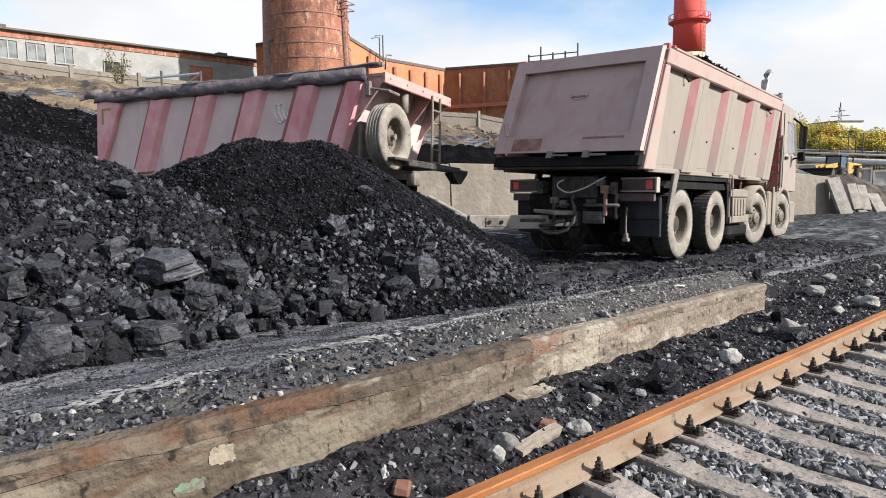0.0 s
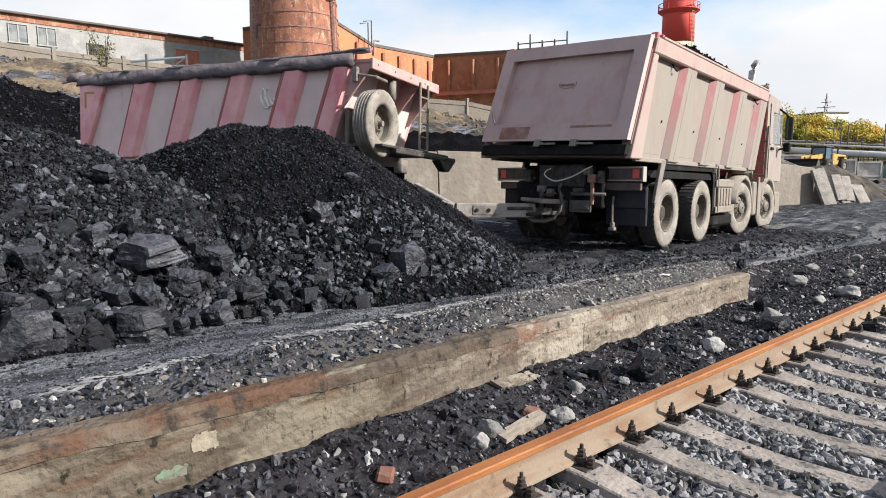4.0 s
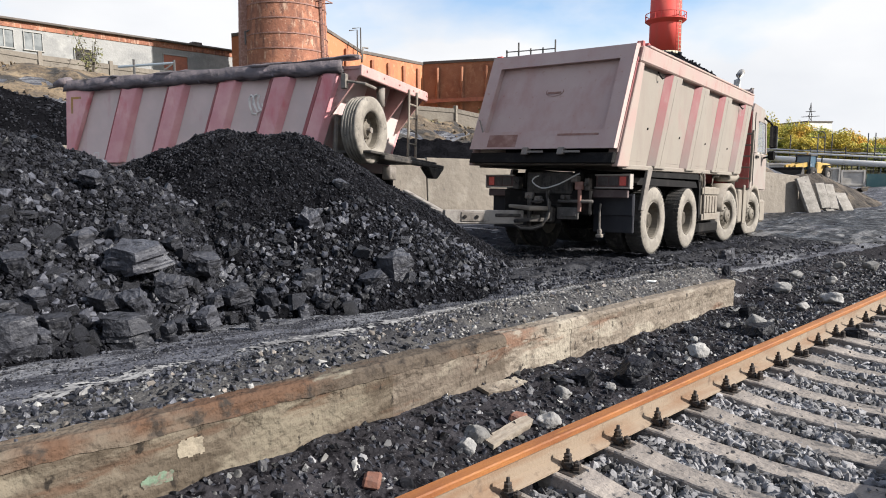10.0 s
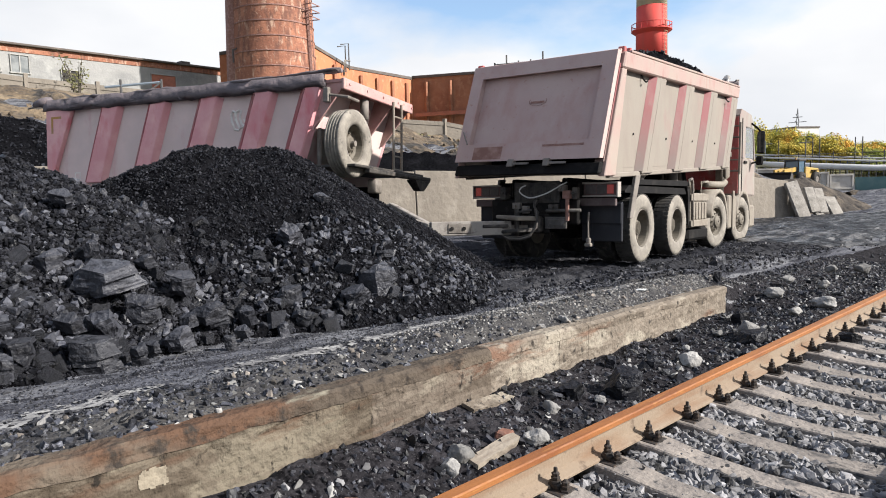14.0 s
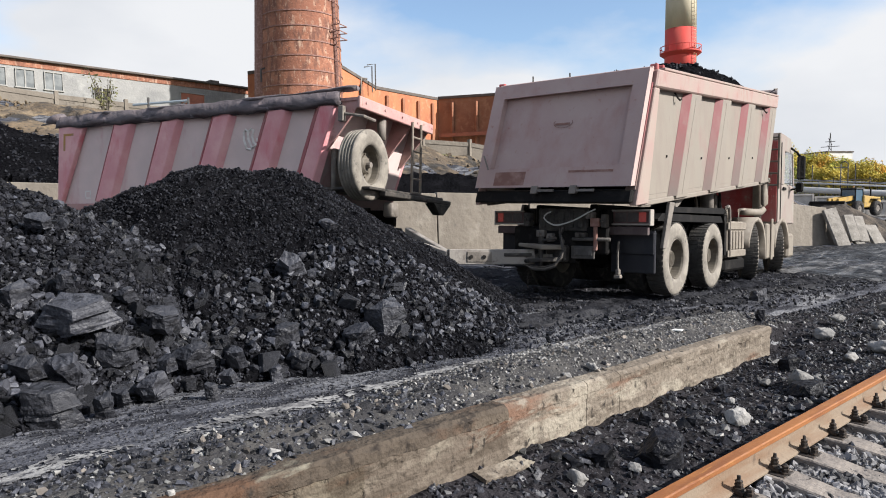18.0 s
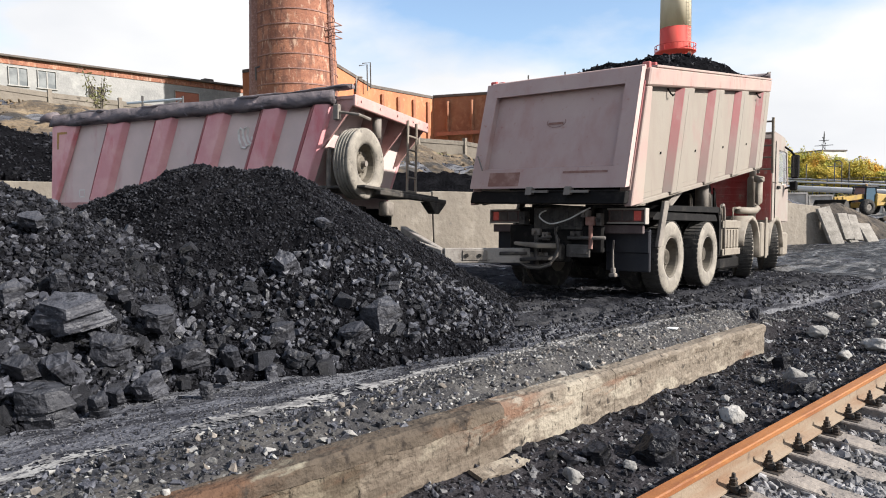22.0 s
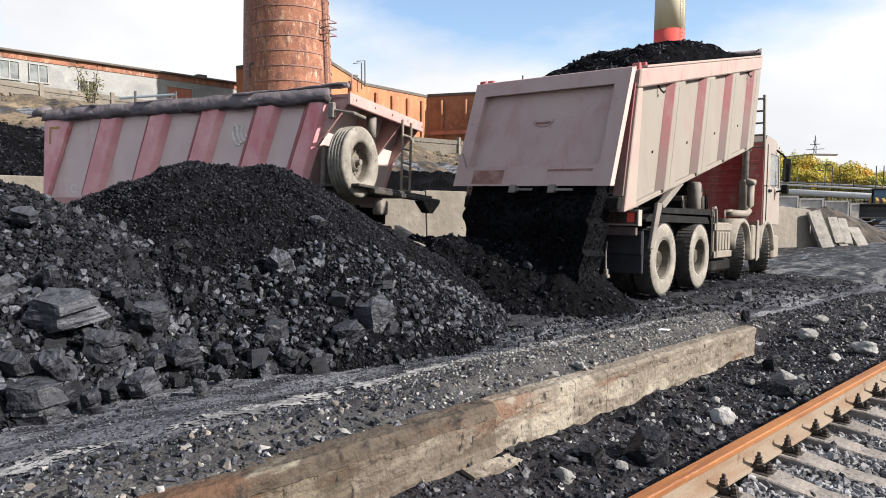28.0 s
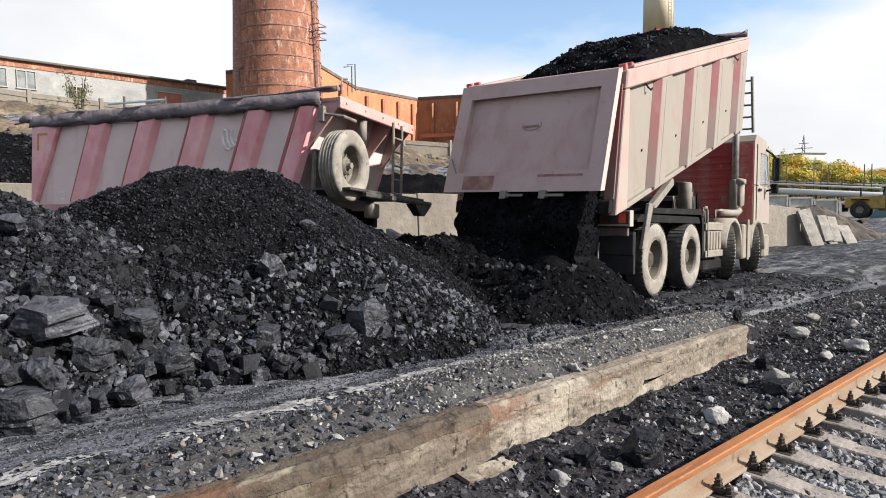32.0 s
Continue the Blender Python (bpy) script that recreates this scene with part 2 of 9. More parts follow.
M["kerb_top"] = material("kerb_cap", (0.06988, 0.05662, 0.04448), 0.92, spots=[((0.1084, 0.08799, 0.06752), 1.6, 0.48, 0.56, (0.6, 1, 1)), ((0.08379, 0.04975, 0.03296), 1.2, 0.55, 0.62, (0.6, 1, 1)), ((0.03494, 0.02907, 0.02471), 8, 0.54, 0.64, ONE), ((0.1537, 0.1416, 0.1113), 3.1, 0.60, 0.66, (0.5, 1, 2))], bump=1.0, bump_scale=24, spec=0.1)
M["rust"] = material("rail_rust", (0.2355, 0.08636, 0.01972), 0.75, spots=[((0.1654, 0.05395, 0.01268), 5, 0.45, 0.65, (0.3, 2, 2)), ((0.3007, 0.1295, 0.02817), 12, 0.58, 0.72, (0.3, 3, 3))], bump=0.3, bump_scale=60, rough_var=0.1)
M["rail_web"] = material("rail_web", (0.1981, 0.1514, 0.1064), 0.8, spots=[((0.1573, 0.09319, 0.05317), 3, 0.45, 0.65, (0.4, 2, 2)), ((0.09319, 0.0641, 0.0438), 9, 0.58, 0.7, ONE)], bump=0.3, bump_scale=50)
M["sleeper"] = material("sleeper_concrete", (0.216, 0.189, 0.1638), 0.9, spots=[((0.133, 0.1175, 0.1062), 3, 0.42, 0.62, ONE), ((0.02909, 0.0294, 0.03186), 2.0, 0.52, 0.62, ONE), ((0.04155, 0.04031, 0.04072), 16, 0.56, 0.66, ONE)], bump=0.6, bump_scale=30, random_by="object", spread=0.2)
M["bolt"] = material("track_iron", (0.02975, 0.0255, 0.02295), 0.7, 0.3, spots=[((0.0765, 0.051, 0.034), 18, 0.5, 0.7, ONE)], bump=0.4)
DUST = [((0.1979, 0.1737, 0.1428), 0.9, 0.36, 0.60, ONE), ((0.179, 0.1515, 0.1261), 3.2, 0.45, 0.66, (1, 1, 0.35)), ((0.1979, 0.1313, 0.1158), 1.1, 0.54, 0.70, (1, 1, 0.7)), ((0.1383, 0.1145, 0.09193), 9, 0.62, 0.78, (2, 2, 0.3))]
M["paint_flank"] = material("dusty_red_flank", (0.306, 0.07225, 0.0765), 0.6, spots=[((0.34, 0.1615, 0.1487), 1.6, 0.46, 0.66, (1, 1, 0.4)), ((0.2805, 0.2295, 0.1997), 5, 0.58, 0.74, (1, 1, 0.4))], bump=0.05)
M["paint_rail"] = material("dusty_pink_rail", (0.2757, 0.1932, 0.1688), 0.7, spots=[((0.2638, 0.2208, 0.1837), 1.5, 0.45, 0.65, ONE), ((0.2517, 0.1227, 0.1067), 4, 0.56, 0.72, (1, 1, 0.5))], bump=0.1)
M["paint_dusty"] = material("dusty_red_paint", (0.1866, 0.1662, 0.1381), 0.75, spots=DUST, bump=0.12, bump_scale=30)
# gate colours raised to make up for weak light on the rear face
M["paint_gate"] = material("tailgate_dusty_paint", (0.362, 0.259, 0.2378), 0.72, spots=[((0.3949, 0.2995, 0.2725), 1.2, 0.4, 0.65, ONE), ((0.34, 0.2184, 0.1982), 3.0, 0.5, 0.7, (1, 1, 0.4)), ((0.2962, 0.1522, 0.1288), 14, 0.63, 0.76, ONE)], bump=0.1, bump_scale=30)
M["paint_red"] = material("red_truck_paint", (0.357, 0.04675, 0.04675), 0.5, spots=[((0.357, 0.1445, 0.1275), 2.0, 0.45, 0.68, (1, 1, 0.4)), ((0.34, 0.2465, 0.2125), 7, 0.58, 0.74, ONE)], bump=0.05)
M["paint_rust"] = material("worn_rusty_paint", (0.187, 0.0935, 0.07225), 0.8, spots=[((0.2805, 0.17, 0.1445), 6, 0.45, 0.65, ONE)], bump=0.3)
# panel and rib colours lifted, standing in for light the trailer's side lacks
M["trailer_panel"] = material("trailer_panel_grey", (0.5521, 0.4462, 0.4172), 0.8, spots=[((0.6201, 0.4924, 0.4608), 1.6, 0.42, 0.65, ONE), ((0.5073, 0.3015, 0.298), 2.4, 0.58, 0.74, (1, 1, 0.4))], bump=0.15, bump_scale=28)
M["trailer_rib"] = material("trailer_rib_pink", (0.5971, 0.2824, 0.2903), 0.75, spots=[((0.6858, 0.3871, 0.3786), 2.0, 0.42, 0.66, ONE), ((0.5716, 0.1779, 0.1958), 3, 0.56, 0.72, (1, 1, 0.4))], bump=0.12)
M["trailer_front"] = material("trailer_front_pink", (0.3764, 0.2033, 0.1881), 0.7, spots=[((0.3764, 0.271, 0.2408), 2.5, 0.42, 0.66, ONE), ((0.2258, 0.1204, 0.09786), 9, 0.58, 0.72, ONE)], bump=0.12)
M["tarp"] = material("dark_tarpaulin", (0.1106, 0.09401, 0.09926), 0.8, spots=[((0.179, 0.1465, 0.1511), 2.6, 0.46, 0.64, (1, 1, 2)), ((0.03685, 0.03235, 0.03561), 4, 0.54, 0.66, (0.5, 1, 3))], bump=0.45, bump_scale=7)
M["chassis"] = material("chassis_black", (0.006078, 0.00561, 0.00561), 0.75, spots=[((0.02571, 0.02291, 0.02057), 4, 0.54, 0.74, ONE)], bump=0.3, spec=0.15)
M["chassis_grey"] = material("dusty_grey_metal", (0.153, 0.1346, 0.1163), 0.75, spots=[((0.08568, 0.07344, 0.0612), 4, 0.48, 0.68, ONE), ((0.2142, 0.1897, 0.1591), 9, 0.55, 0.72, ONE)], bump=0.3)
M["drawbar_grey"] = material("pale_drawbar_steel", (0.24, 0.22, 0.195), 0.75, spots=[((0.15, 0.13, 0.115), 4, 0.50, 0.66, ONE), ((0.08, 0.065, 0.055), 7, 0.57, 0.68, (0.5, 1, 1))], bump=0.3)
M["dust_metal"] = material("beige_dusty_metal", (0.1795, 0.1561, 0.1246), 0.75, spots=[((0.1328, 0.1093, 0.08561), 4, 0.48, 0.66, ONE), ((0.203, 0.1796, 0.1518), 10, 0.55, 0.7, ONE)], bump=0.2)
M["tyre"] = material("dusty_tyre", (0.1573, 0.1415, 0.1189), 0.9, spots=[((0.2358, 0.214, 0.1802), 5, 0.42, 0.62, ONE), ((0.07077, 0.06498, 0.05766), 12, 0.56, 0.7, ONE)], bump=0.4, bump_scale=45)
# the tyre's dust colours, darkened to paint in the shade on the tread
M["tread_dusty_shaded"] = material("dusty_tread", (0.04304, 0.03982, 0.03551), 0.9, spots=[((0.06456, 0.06022, 0.05381), 5, 0.42, 0.62, ONE), ((0.01936, 0.01829, 0.01721), 12, 0.56, 0.7, ONE)], bump=0.4, bump_scale=45)
M["tread"] = material("tyre_tread", (0.02975, 0.0289, 0.02805), 0.9, spots=[((0.0765, 0.0697, 0.06375), 8, 0.5, 0.68, ONE)], bump=0.4, bump_scale=45, spec=0.15)
M["rim"] = material("dusty_rim", (0.1288, 0.1129, 0.08954), 0.7, 0.2, spots=[((0.07803, 0.06583, 0.05012), 7, 0.48, 0.66, ONE)], bump=0.2)
M["chrome"] = material("exhaust_steel", (0.357, 0.34, 0.3145), 0.4, 0.8, spots=[((0.2125, 0.17, 0.136), 8, 0.5, 0.7, ONE)])
M["lamp_red"] = material("tail_lamp_red", (0.06375, 0.0255, 0.02295), 0.5, spots=[((0.102, 0.068, 0.0595), 9, 0.45, 0.7, ONE)])
M["lamp_on"] = material("tail_lamp_lit", (0.26, 0.05, 0.045), 0.4, spots=[((0.3, 0.1, 0.09), 20, 0.5, 0.7, ONE)], glow=((1.0, 0.10, 0.06), 0.04))
M["lamp_dull"] = material("tail_lamp_dull", (0.045, 0.032, 0.030), 0.4, spots=[((0.07, 0.055, 0.05), 20, 0.45, 0.7, ONE)])
M["lamp_rim"] = material("tail_lamp_rim", (0.2805, 0.255, 0.2244), 0.5)
M["hitch_grey"] = material("grimy_grey_paint", (0.085, 0.077, 0.070), 0.75, spots=[((0.05, 0.045, 0.04), 5, 0.46, 0.66, ONE), ((0.12, 0.11, 0.10), 9, 0.58, 0.70, ONE)], bump=0.3)
M["bracket_red"] = material("dusty_bracket", (0.075, 0.050, 0.050), 0.7, spots=[((0.11, 0.085, 0.08), 6, 0.46, 0.66, ONE)], bump=0.2)
M["flap"] = material("mud_flap_rubber", (0.016, 0.017, 0.022), 0.5, spots=[((0.028, 0.028, 0.032), 3, 0.46, 0.66, ONE)], bump=0.15, spec=0.3)
M["hose"] = material("air_hose", (0.4675, 0.459, 0.4335), 0.6)
M["glass"] = material("dark_glass", (0.02, 0.022, 0.025), 0.08, spec=0.8)
M["concrete"] = material("wall_concrete", (0.1951, 0.1697, 0.1373), 0.9, spots=[((0.1517, 0.1315, 0.1069), 0.8, 0.42, 0.64, (1, 1, 0.5)), ((0.2312, 0.2059, 0.1697), 2.0, 0.56, 0.72, ONE), ((0.0867, 0.07586, 0.06502), 5, 0.64, 0.76, (1, 1, 0.5))], bump=0.3, bump_scale=6)
M["earth"] = material("earth_slope", (0.1375, 0.09963, 0.05972), 0.95, spots=[((0.0743, 0.05439, 0.03483), 0.35, 0.42, 0.54, ONE), ((0.1709, 0.1291, 0.08085), 1.3, 0.52, 0.66, ONE), ((0.02601, 0.02231, 0.01866), 0.8, 0.50, 0.58, ONE), ((0.03715, 0.02998, 0.02239), 3.5, 0.55, 0.66, ONE)], bump=1.0, bump_scale=3)
M["grass"] = material("rough_grass", (0.1105, 0.1105, 0.03825), 0.95, spots=[((0.17, 0.1403, 0.06375), 0.7, 0.45, 0.65, ONE), ((0.0595, 0.07225, 0.0255), 2, 0.5, 0.7, ONE)], bump=1.0, bump_scale=5)
M["brick_grey"] = material("whitewashed_brick", (0.2416, 0.2403, 0.2318), 0.9, spots=[((0.1812, 0.182, 0.179), 0.35, 0.42, 0.64, (1, 1, 2)), ((0.2886, 0.2884, 0.2739), 1.2, 0.5, 0.7, ONE)], bump=0.3, bump_scale=6)
M["brick_red"] = material("red_brick", (0.2601, 0.112, 0.06141), 0.9, spots=[((0.2023, 0.07948, 0.04335), 0.5, 0.45, 0.65, ONE), ((0.3034, 0.1517, 0.0867), 1.8, 0.5, 0.7, ONE)], bump=0.3, bump_scale=8)
M["chimney_brick"] = material("old_chimney_brick", (0.2238, 0.09143, 0.05548), 0.92, spots=[((0.3092, 0.1352, 0.07986), 0.6, 0.45, 0.60, (1, 1, 1.5)), ((0.1386, 0.06157, 0.04204), 1.1, 0.50, 0.62, (1.6, 1.6, 0.5)), ((0.3837, 0.2519, 0.1807), 1.5, 0.57, 0.67, (2, 2, 0.5)), ((0.4264, 0.2799, 0.2018), 5, 0.60, 0.70, (1, 1, 1.5)), ((0.1066, 0.05131, 0.03531), 7, 0.58, 0.68, ONE)], bump=0.35, bump_scale=6)
M["brick_orange"] = material("orange_brick", (0.4046, 0.1561, 0.07293), 0.92, spots=[((0.3213, 0.1156, 0.05746), 0.5, 0.45, 0.62, (1, 1, 0.5)), ((0.4522, 0.2139, 0.1216), 2, 0.55, 0.70, ONE), ((0.2023, 0.09248, 0.06078), 1.3, 0.58, 0.70, (1, 1, 0.3))], bump=0.3, bump_scale=8)
M["roof"] = material("roof_felt", (0.085, 0.07225, 0.06375), 0.9, spots=[((0.136, 0.1105, 0.0935), 1, 0.5, 0.7, ONE)])
M["white_paint"] = material("white_frame_paint", (0.2693, 0.2644, 0.2497), 0.7, spots=[((0.186, 0.1763, 0.1616), 3, 0.5, 0.7, ONE)])
M["window_dark"] = material("old_window_pane", (0.0816, 0.09248, 0.09576), 0.3, spots=[((0.1632, 0.1741, 0.1741), 1.5, 0.45, 0.65, ONE)])
M["window_hole"] = material("broken_window_dark", (0.02125, 0.0187, 0.017), 0.9)
M["board"] = material("boarded_window_red", (0.323, 0.119, 0.0765), 0.9, spots=[((0.221, 0.085, 0.0595), 2, 0.45, 0.7, ONE)])
M["chim_red"] = material("chimney_red_band", (0.527, 0.05525, 0.0425), 0.8, spots=[((0.442, 0.068, 0.051), 0.5, 0.45, 0.65, (1, 1, 0.3))])
M["chim_white"] = material("chimney_cream_band", (0.448, 0.3974, 0.289), 0.8, spots=[((0.3901, 0.3396, 0.2456), 0.4, 0.45, 0.65, (1, 1, 0.3))])
M["pipe"] = material("silver_pipe", (0.52, 0.51, 0.49), 0.5, 0.1, spots=[((0.38, 0.36, 0.33), 1.2, 0.5, 0.7, ONE)])
M["steel_dark"] = material("dark_steelwork", (0.0595, 0.05695, 0.05525), 0.7)
M["steel_blue"] = material("grey_blue_paint", (0.1105, 0.136, 0.1615), 0.7)
M["yellow"] = material("yellow_machine_paint", (0.3495, 0.2194, 0.03427), 0.6, spots=[((0.1997, 0.1331, 0.05484), 2, 0.46, 0.7, ONE)])
M["bucket"] = material("loader_bucket_steel", (0.04675, 0.0425, 0.03825), 0.6, 0.3)
M["cab_blue"] = material("loader_cab_glass", (0.03825, 0.0765, 0.1105), 0.15, spec=0.7)
M["bark"] = material("bark", (0.085, 0.07225, 0.05525), 0.9, bump=0.5)
M["leaf_y"] = material("autumn_leaves", (0.66, 0.55, 0.13), 0.9, spots=[((0.40, 0.44, 0.12), 0.07, 0.46, 0.54, ONE), ((0.70, 0.45, 0.10), 0.11, 0.56, 0.63, ONE), ((0.34, 0.32, 0.13), 0.5, 0.62, 0.76, ONE)], random_by="island", spread=0.18)
_n, _k = M["leaf_y"].node_tree.nodes, M["leaf_y"].node_tree.links
_tl, _ms = _n.new("ShaderNodeBsdfTranslucent"), _n.new("ShaderNodeMixShader")      # thin leaves let light through
_k.new(_n["Principled BSDF"].inputs["Base Color"].links[0].from_socket, _tl.inputs["Color"])
_ms.inputs[0].default_value = 0.5
_k.new(_n["Principled BSDF"].outputs[0], _ms.inputs[1])
_k.new(_tl.outputs[0], _ms.inputs[2])
_k.new(_ms.outputs[0], _n["Material Output"].inputs["Surface"])
M["brick"] = material("stray_brick", (0.1339, 0.05801, 0.03793), 0.9, spots=[((0.08033, 0.04909, 0.04016), 9, 0.5, 0.68, ONE)], bump=0.5, bump_scale=40)
M["wood"] = material("weathered_plank", (0.2203, 0.1887, 0.1496), 0.9, spots=[((0.1346, 0.1069, 0.0816), 3, 0.45, 0.65, (1, 8, 8))], bump=0.4, bump_scale=25)
M["paper"] = material("white_card", (0.578, 0.578, 0.561), 0.9, spots=[((0.425, 0.425, 0.408), 8, 0.5, 0.7, ONE)])
M["mark_ochre"] = material("ochre_marker_paint", (0.3825, 0.2125, 0.0595), 0.8, spots=[((0.289, 0.204, 0.153), 6, 0.5, 0.66, ONE)])
M["mark_pale"] = material("pale_graffiti", (0.661, 0.6335, 0.5921), 0.9, spots=[((0.4957, 0.4544, 0.4132), 7, 0.48, 0.62, ONE)])
M["ballast_fine"] = material("ballast_grit", (0.04165, 0.04165, 0.04284), 0.9, spots=[((0.08925, 0.08925, 0.09044), 28, 0.5, 0.62, ONE), ((0.01785, 0.01785, 0.01844), 2, 0.52, 0.66, ONE)], bump=1.0, bump_scale=30, spec=0.1)
# pale streaks put the sky's gleam on the wet ruts into the colour
M["mud"] = material("wet_rutted_mud", (0.01255, 0.01291, 0.01476), 0.5, spots=[((0.08856, 0.08782, 0.0893), 0.95, 0.53, 0.60, (0.3, 2.6, 1)), ((0.006642, 0.006642, 0.008118), 1.7, 0.49, 0.58, (0.45, 2.0, 1)), ((0.1328, 0.1314, 0.1299), 3.2, 0.59, 0.65, (0.35, 1.8, 1))], bump=1.0, bump_scale=6, rough_var=0.25, spec=0.16)
M["slab"] = material("pale_slab_concrete", (0.2172, 0.2001, 0.1772), 0.9, spots=[((0.1429, 0.1315, 0.1143), 2.0, 0.45, 0.62, ONE), ((0.2629, 0.2458, 0.223), 5, 0.55, 0.7, ONE), ((0.04573, 0.04287, 0.04001), 8, 0.62, 0.72, ONE)], bump=0.5, bump_scale=10)
M["yard_panel"] = material("pale_wall_panel", (0.44, 0.41, 0.37), 0.9, spots=[((0.30, 0.28, 0.25), 1.2, 0.45, 0.66, ONE)], bump=0.2)
M["teal_sheet"] = material("teal_sheet_paint", (0.075, 0.15, 0.15), 0.7, spots=[((0.11, 0.18, 0.17), 1.5, 0.45, 0.65, ONE)])
M["dirt"] = material("dark_dirt", (0.051, 0.0442, 0.03825), 0.95, spots=[((0.102, 0.085, 0.068), 1.2, 0.48, 0.62, ONE), ((0.02125, 0.01955, 0.0187), 3, 0.5, 0.64, ONE)], bump=1.0, bump_scale=9, spec=0.1)
M["grit_dark"] = material("yard_grit", (0.045, 0.046, 0.051), 0.85, spots=[((0.085, 0.085, 0.09), 30, 0.5, 0.6, ONE)], bump=0.3, random_by="island", spread=0.8, spec=0.2)
M["coupling"] = material("grimy_iron", (0.04165, 0.03689, 0.03213), 0.7, 0.2, spots=[((0.08925, 0.07735, 0.06545), 6, 0.5, 0.68, ONE), ((0.0119, 0.01071, 0.01011), 9, 0.5, 0.64, ONE)], bump=0.4)
M["far_white"] = material("distant_white_wall", (0.62, 0.60, 0.56), 0.9, spots=[((0.5, 0.49, 0.46), 0.3, 0.45, 0.65, ONE)])
M["mortar"] = material("pale_mortar", (0.2088, 0.18, 0.1332), 0.95, spots=[((0.1368, 0.1152, 0.0864), 14, 0.5, 0.64, ONE)], bump=0.8, bump_scale=30)
M["clear_glass"] = material("clear_cab_glass", (0.92, 0.95, 0.95), 0.02)
M["clear_glass"].node_tree.nodes["Principled BSDF"].inputs["Transmission Weight"].default_value = 1.0
M["strip"] = material("kerb_strip_grit", (0.04137, 0.04016, 0.04137), 0.95, spots=[((0.07301, 0.06935, 0.0657), 4.0, 0.46, 0.62, ONE), ((0.1582, 0.1582, 0.1521), 70, 0.60, 0.68, ONE)], bump=1.0, bump_scale=34, spec=0.03)
M["strip_stone"] = material("grey_gravel", (0.1435, 0.1384, 0.1316), 0.85, spots=[((0.2363, 0.2279, 0.211), 8, 0.5, 0.7, ONE)], bump=0.3, random_by="island", spread=0.7, spec=0.2)
M["strip_pebble"] = material("beige_pebble", (0.15, 0.132, 0.115), 0.9, spots=[((0.09, 0.08, 0.072), 7, 0.45, 0.65, ONE)], bump=0.4, bump_scale=40, random_by="island", spread=0.75, spec=0.15)
M["paint_cab"] = material("dusty_cab_paint", (0.2185, 0.1758, 0.1542), 0.65, spots=[((0.2237, 0.2076, 0.1766), 1.4, 0.42, 0.62, ONE), ((0.1873, 0.1095, 0.09808), 2.6, 0.58, 0.74, (1, 1, 0.5))], bump=0.08)
M["green_paint"] = material("faded_green_paint", (0.0952, 0.1402, 0.0952), 0.9, spots=[((0.1224, 0.09885, 0.0782), 30, 0.45, 0.58, ONE)], bump=0.6)
M["red_plastic"] = material("red_plastic", (0.2975, 0.0255, 0.0255), 0.5)


def dust_shade_foot(m, colour, low, high):
    """Dust and painted-in shade at the foot of an upright surface: mixed over the paint below a height."""
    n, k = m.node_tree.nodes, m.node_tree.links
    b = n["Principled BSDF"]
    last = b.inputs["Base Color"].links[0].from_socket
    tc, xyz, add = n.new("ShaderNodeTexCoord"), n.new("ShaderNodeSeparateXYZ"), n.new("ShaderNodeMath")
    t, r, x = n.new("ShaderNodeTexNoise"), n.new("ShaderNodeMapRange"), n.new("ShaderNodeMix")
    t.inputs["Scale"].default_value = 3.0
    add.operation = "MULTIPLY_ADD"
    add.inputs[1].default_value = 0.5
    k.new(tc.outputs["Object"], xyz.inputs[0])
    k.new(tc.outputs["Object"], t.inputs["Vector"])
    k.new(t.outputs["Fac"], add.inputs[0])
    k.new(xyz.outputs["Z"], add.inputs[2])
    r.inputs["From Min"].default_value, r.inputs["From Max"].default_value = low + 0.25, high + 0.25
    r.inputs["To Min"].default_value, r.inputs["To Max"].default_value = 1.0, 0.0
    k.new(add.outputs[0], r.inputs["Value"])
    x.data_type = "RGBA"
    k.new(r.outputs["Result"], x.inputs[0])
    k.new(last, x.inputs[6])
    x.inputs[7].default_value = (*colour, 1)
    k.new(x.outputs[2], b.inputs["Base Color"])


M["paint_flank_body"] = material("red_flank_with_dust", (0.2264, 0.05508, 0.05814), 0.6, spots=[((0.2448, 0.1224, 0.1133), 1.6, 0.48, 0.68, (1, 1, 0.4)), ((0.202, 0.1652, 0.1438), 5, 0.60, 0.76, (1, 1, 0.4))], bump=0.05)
# brown foot tone: dust, darkened to paint in the flank's shade
dust_shade_foot(M["paint_flank_body"], (0.135, 0.108, 0.090), 0.1, 1.35)


# ---- mesh helpers ----
def mesh_of(name, bm, material_, smooth=False):
    me = bpy.data.meshes.new(name)
    bmesh.ops.recalc_face_normals(bm, faces=bm.faces[:])
    bm.to_mesh(me)
    bm.free()
    me.materials.append(material_)
    if smooth:
        for p in me.polygons:
            p.use_smooth = True
    return me


def part(name, bm, material_, parent, label="", smooth=False, at=None):
    ob = new(name, mesh_of(name, bm, material_, smooth))
    if parent is not None:
        ob.parent = parent
    if at is not None:
        ob.matrix_basis = at
    if label:
        tagged(ob, label)
    return ob


def thing(name, m, label, category, group="", kind=""):
    ob = new(name)
    ob.empty_display_size = 0.2
    ob.matrix_basis = m
    return tagged(ob, label, category, group, kind)


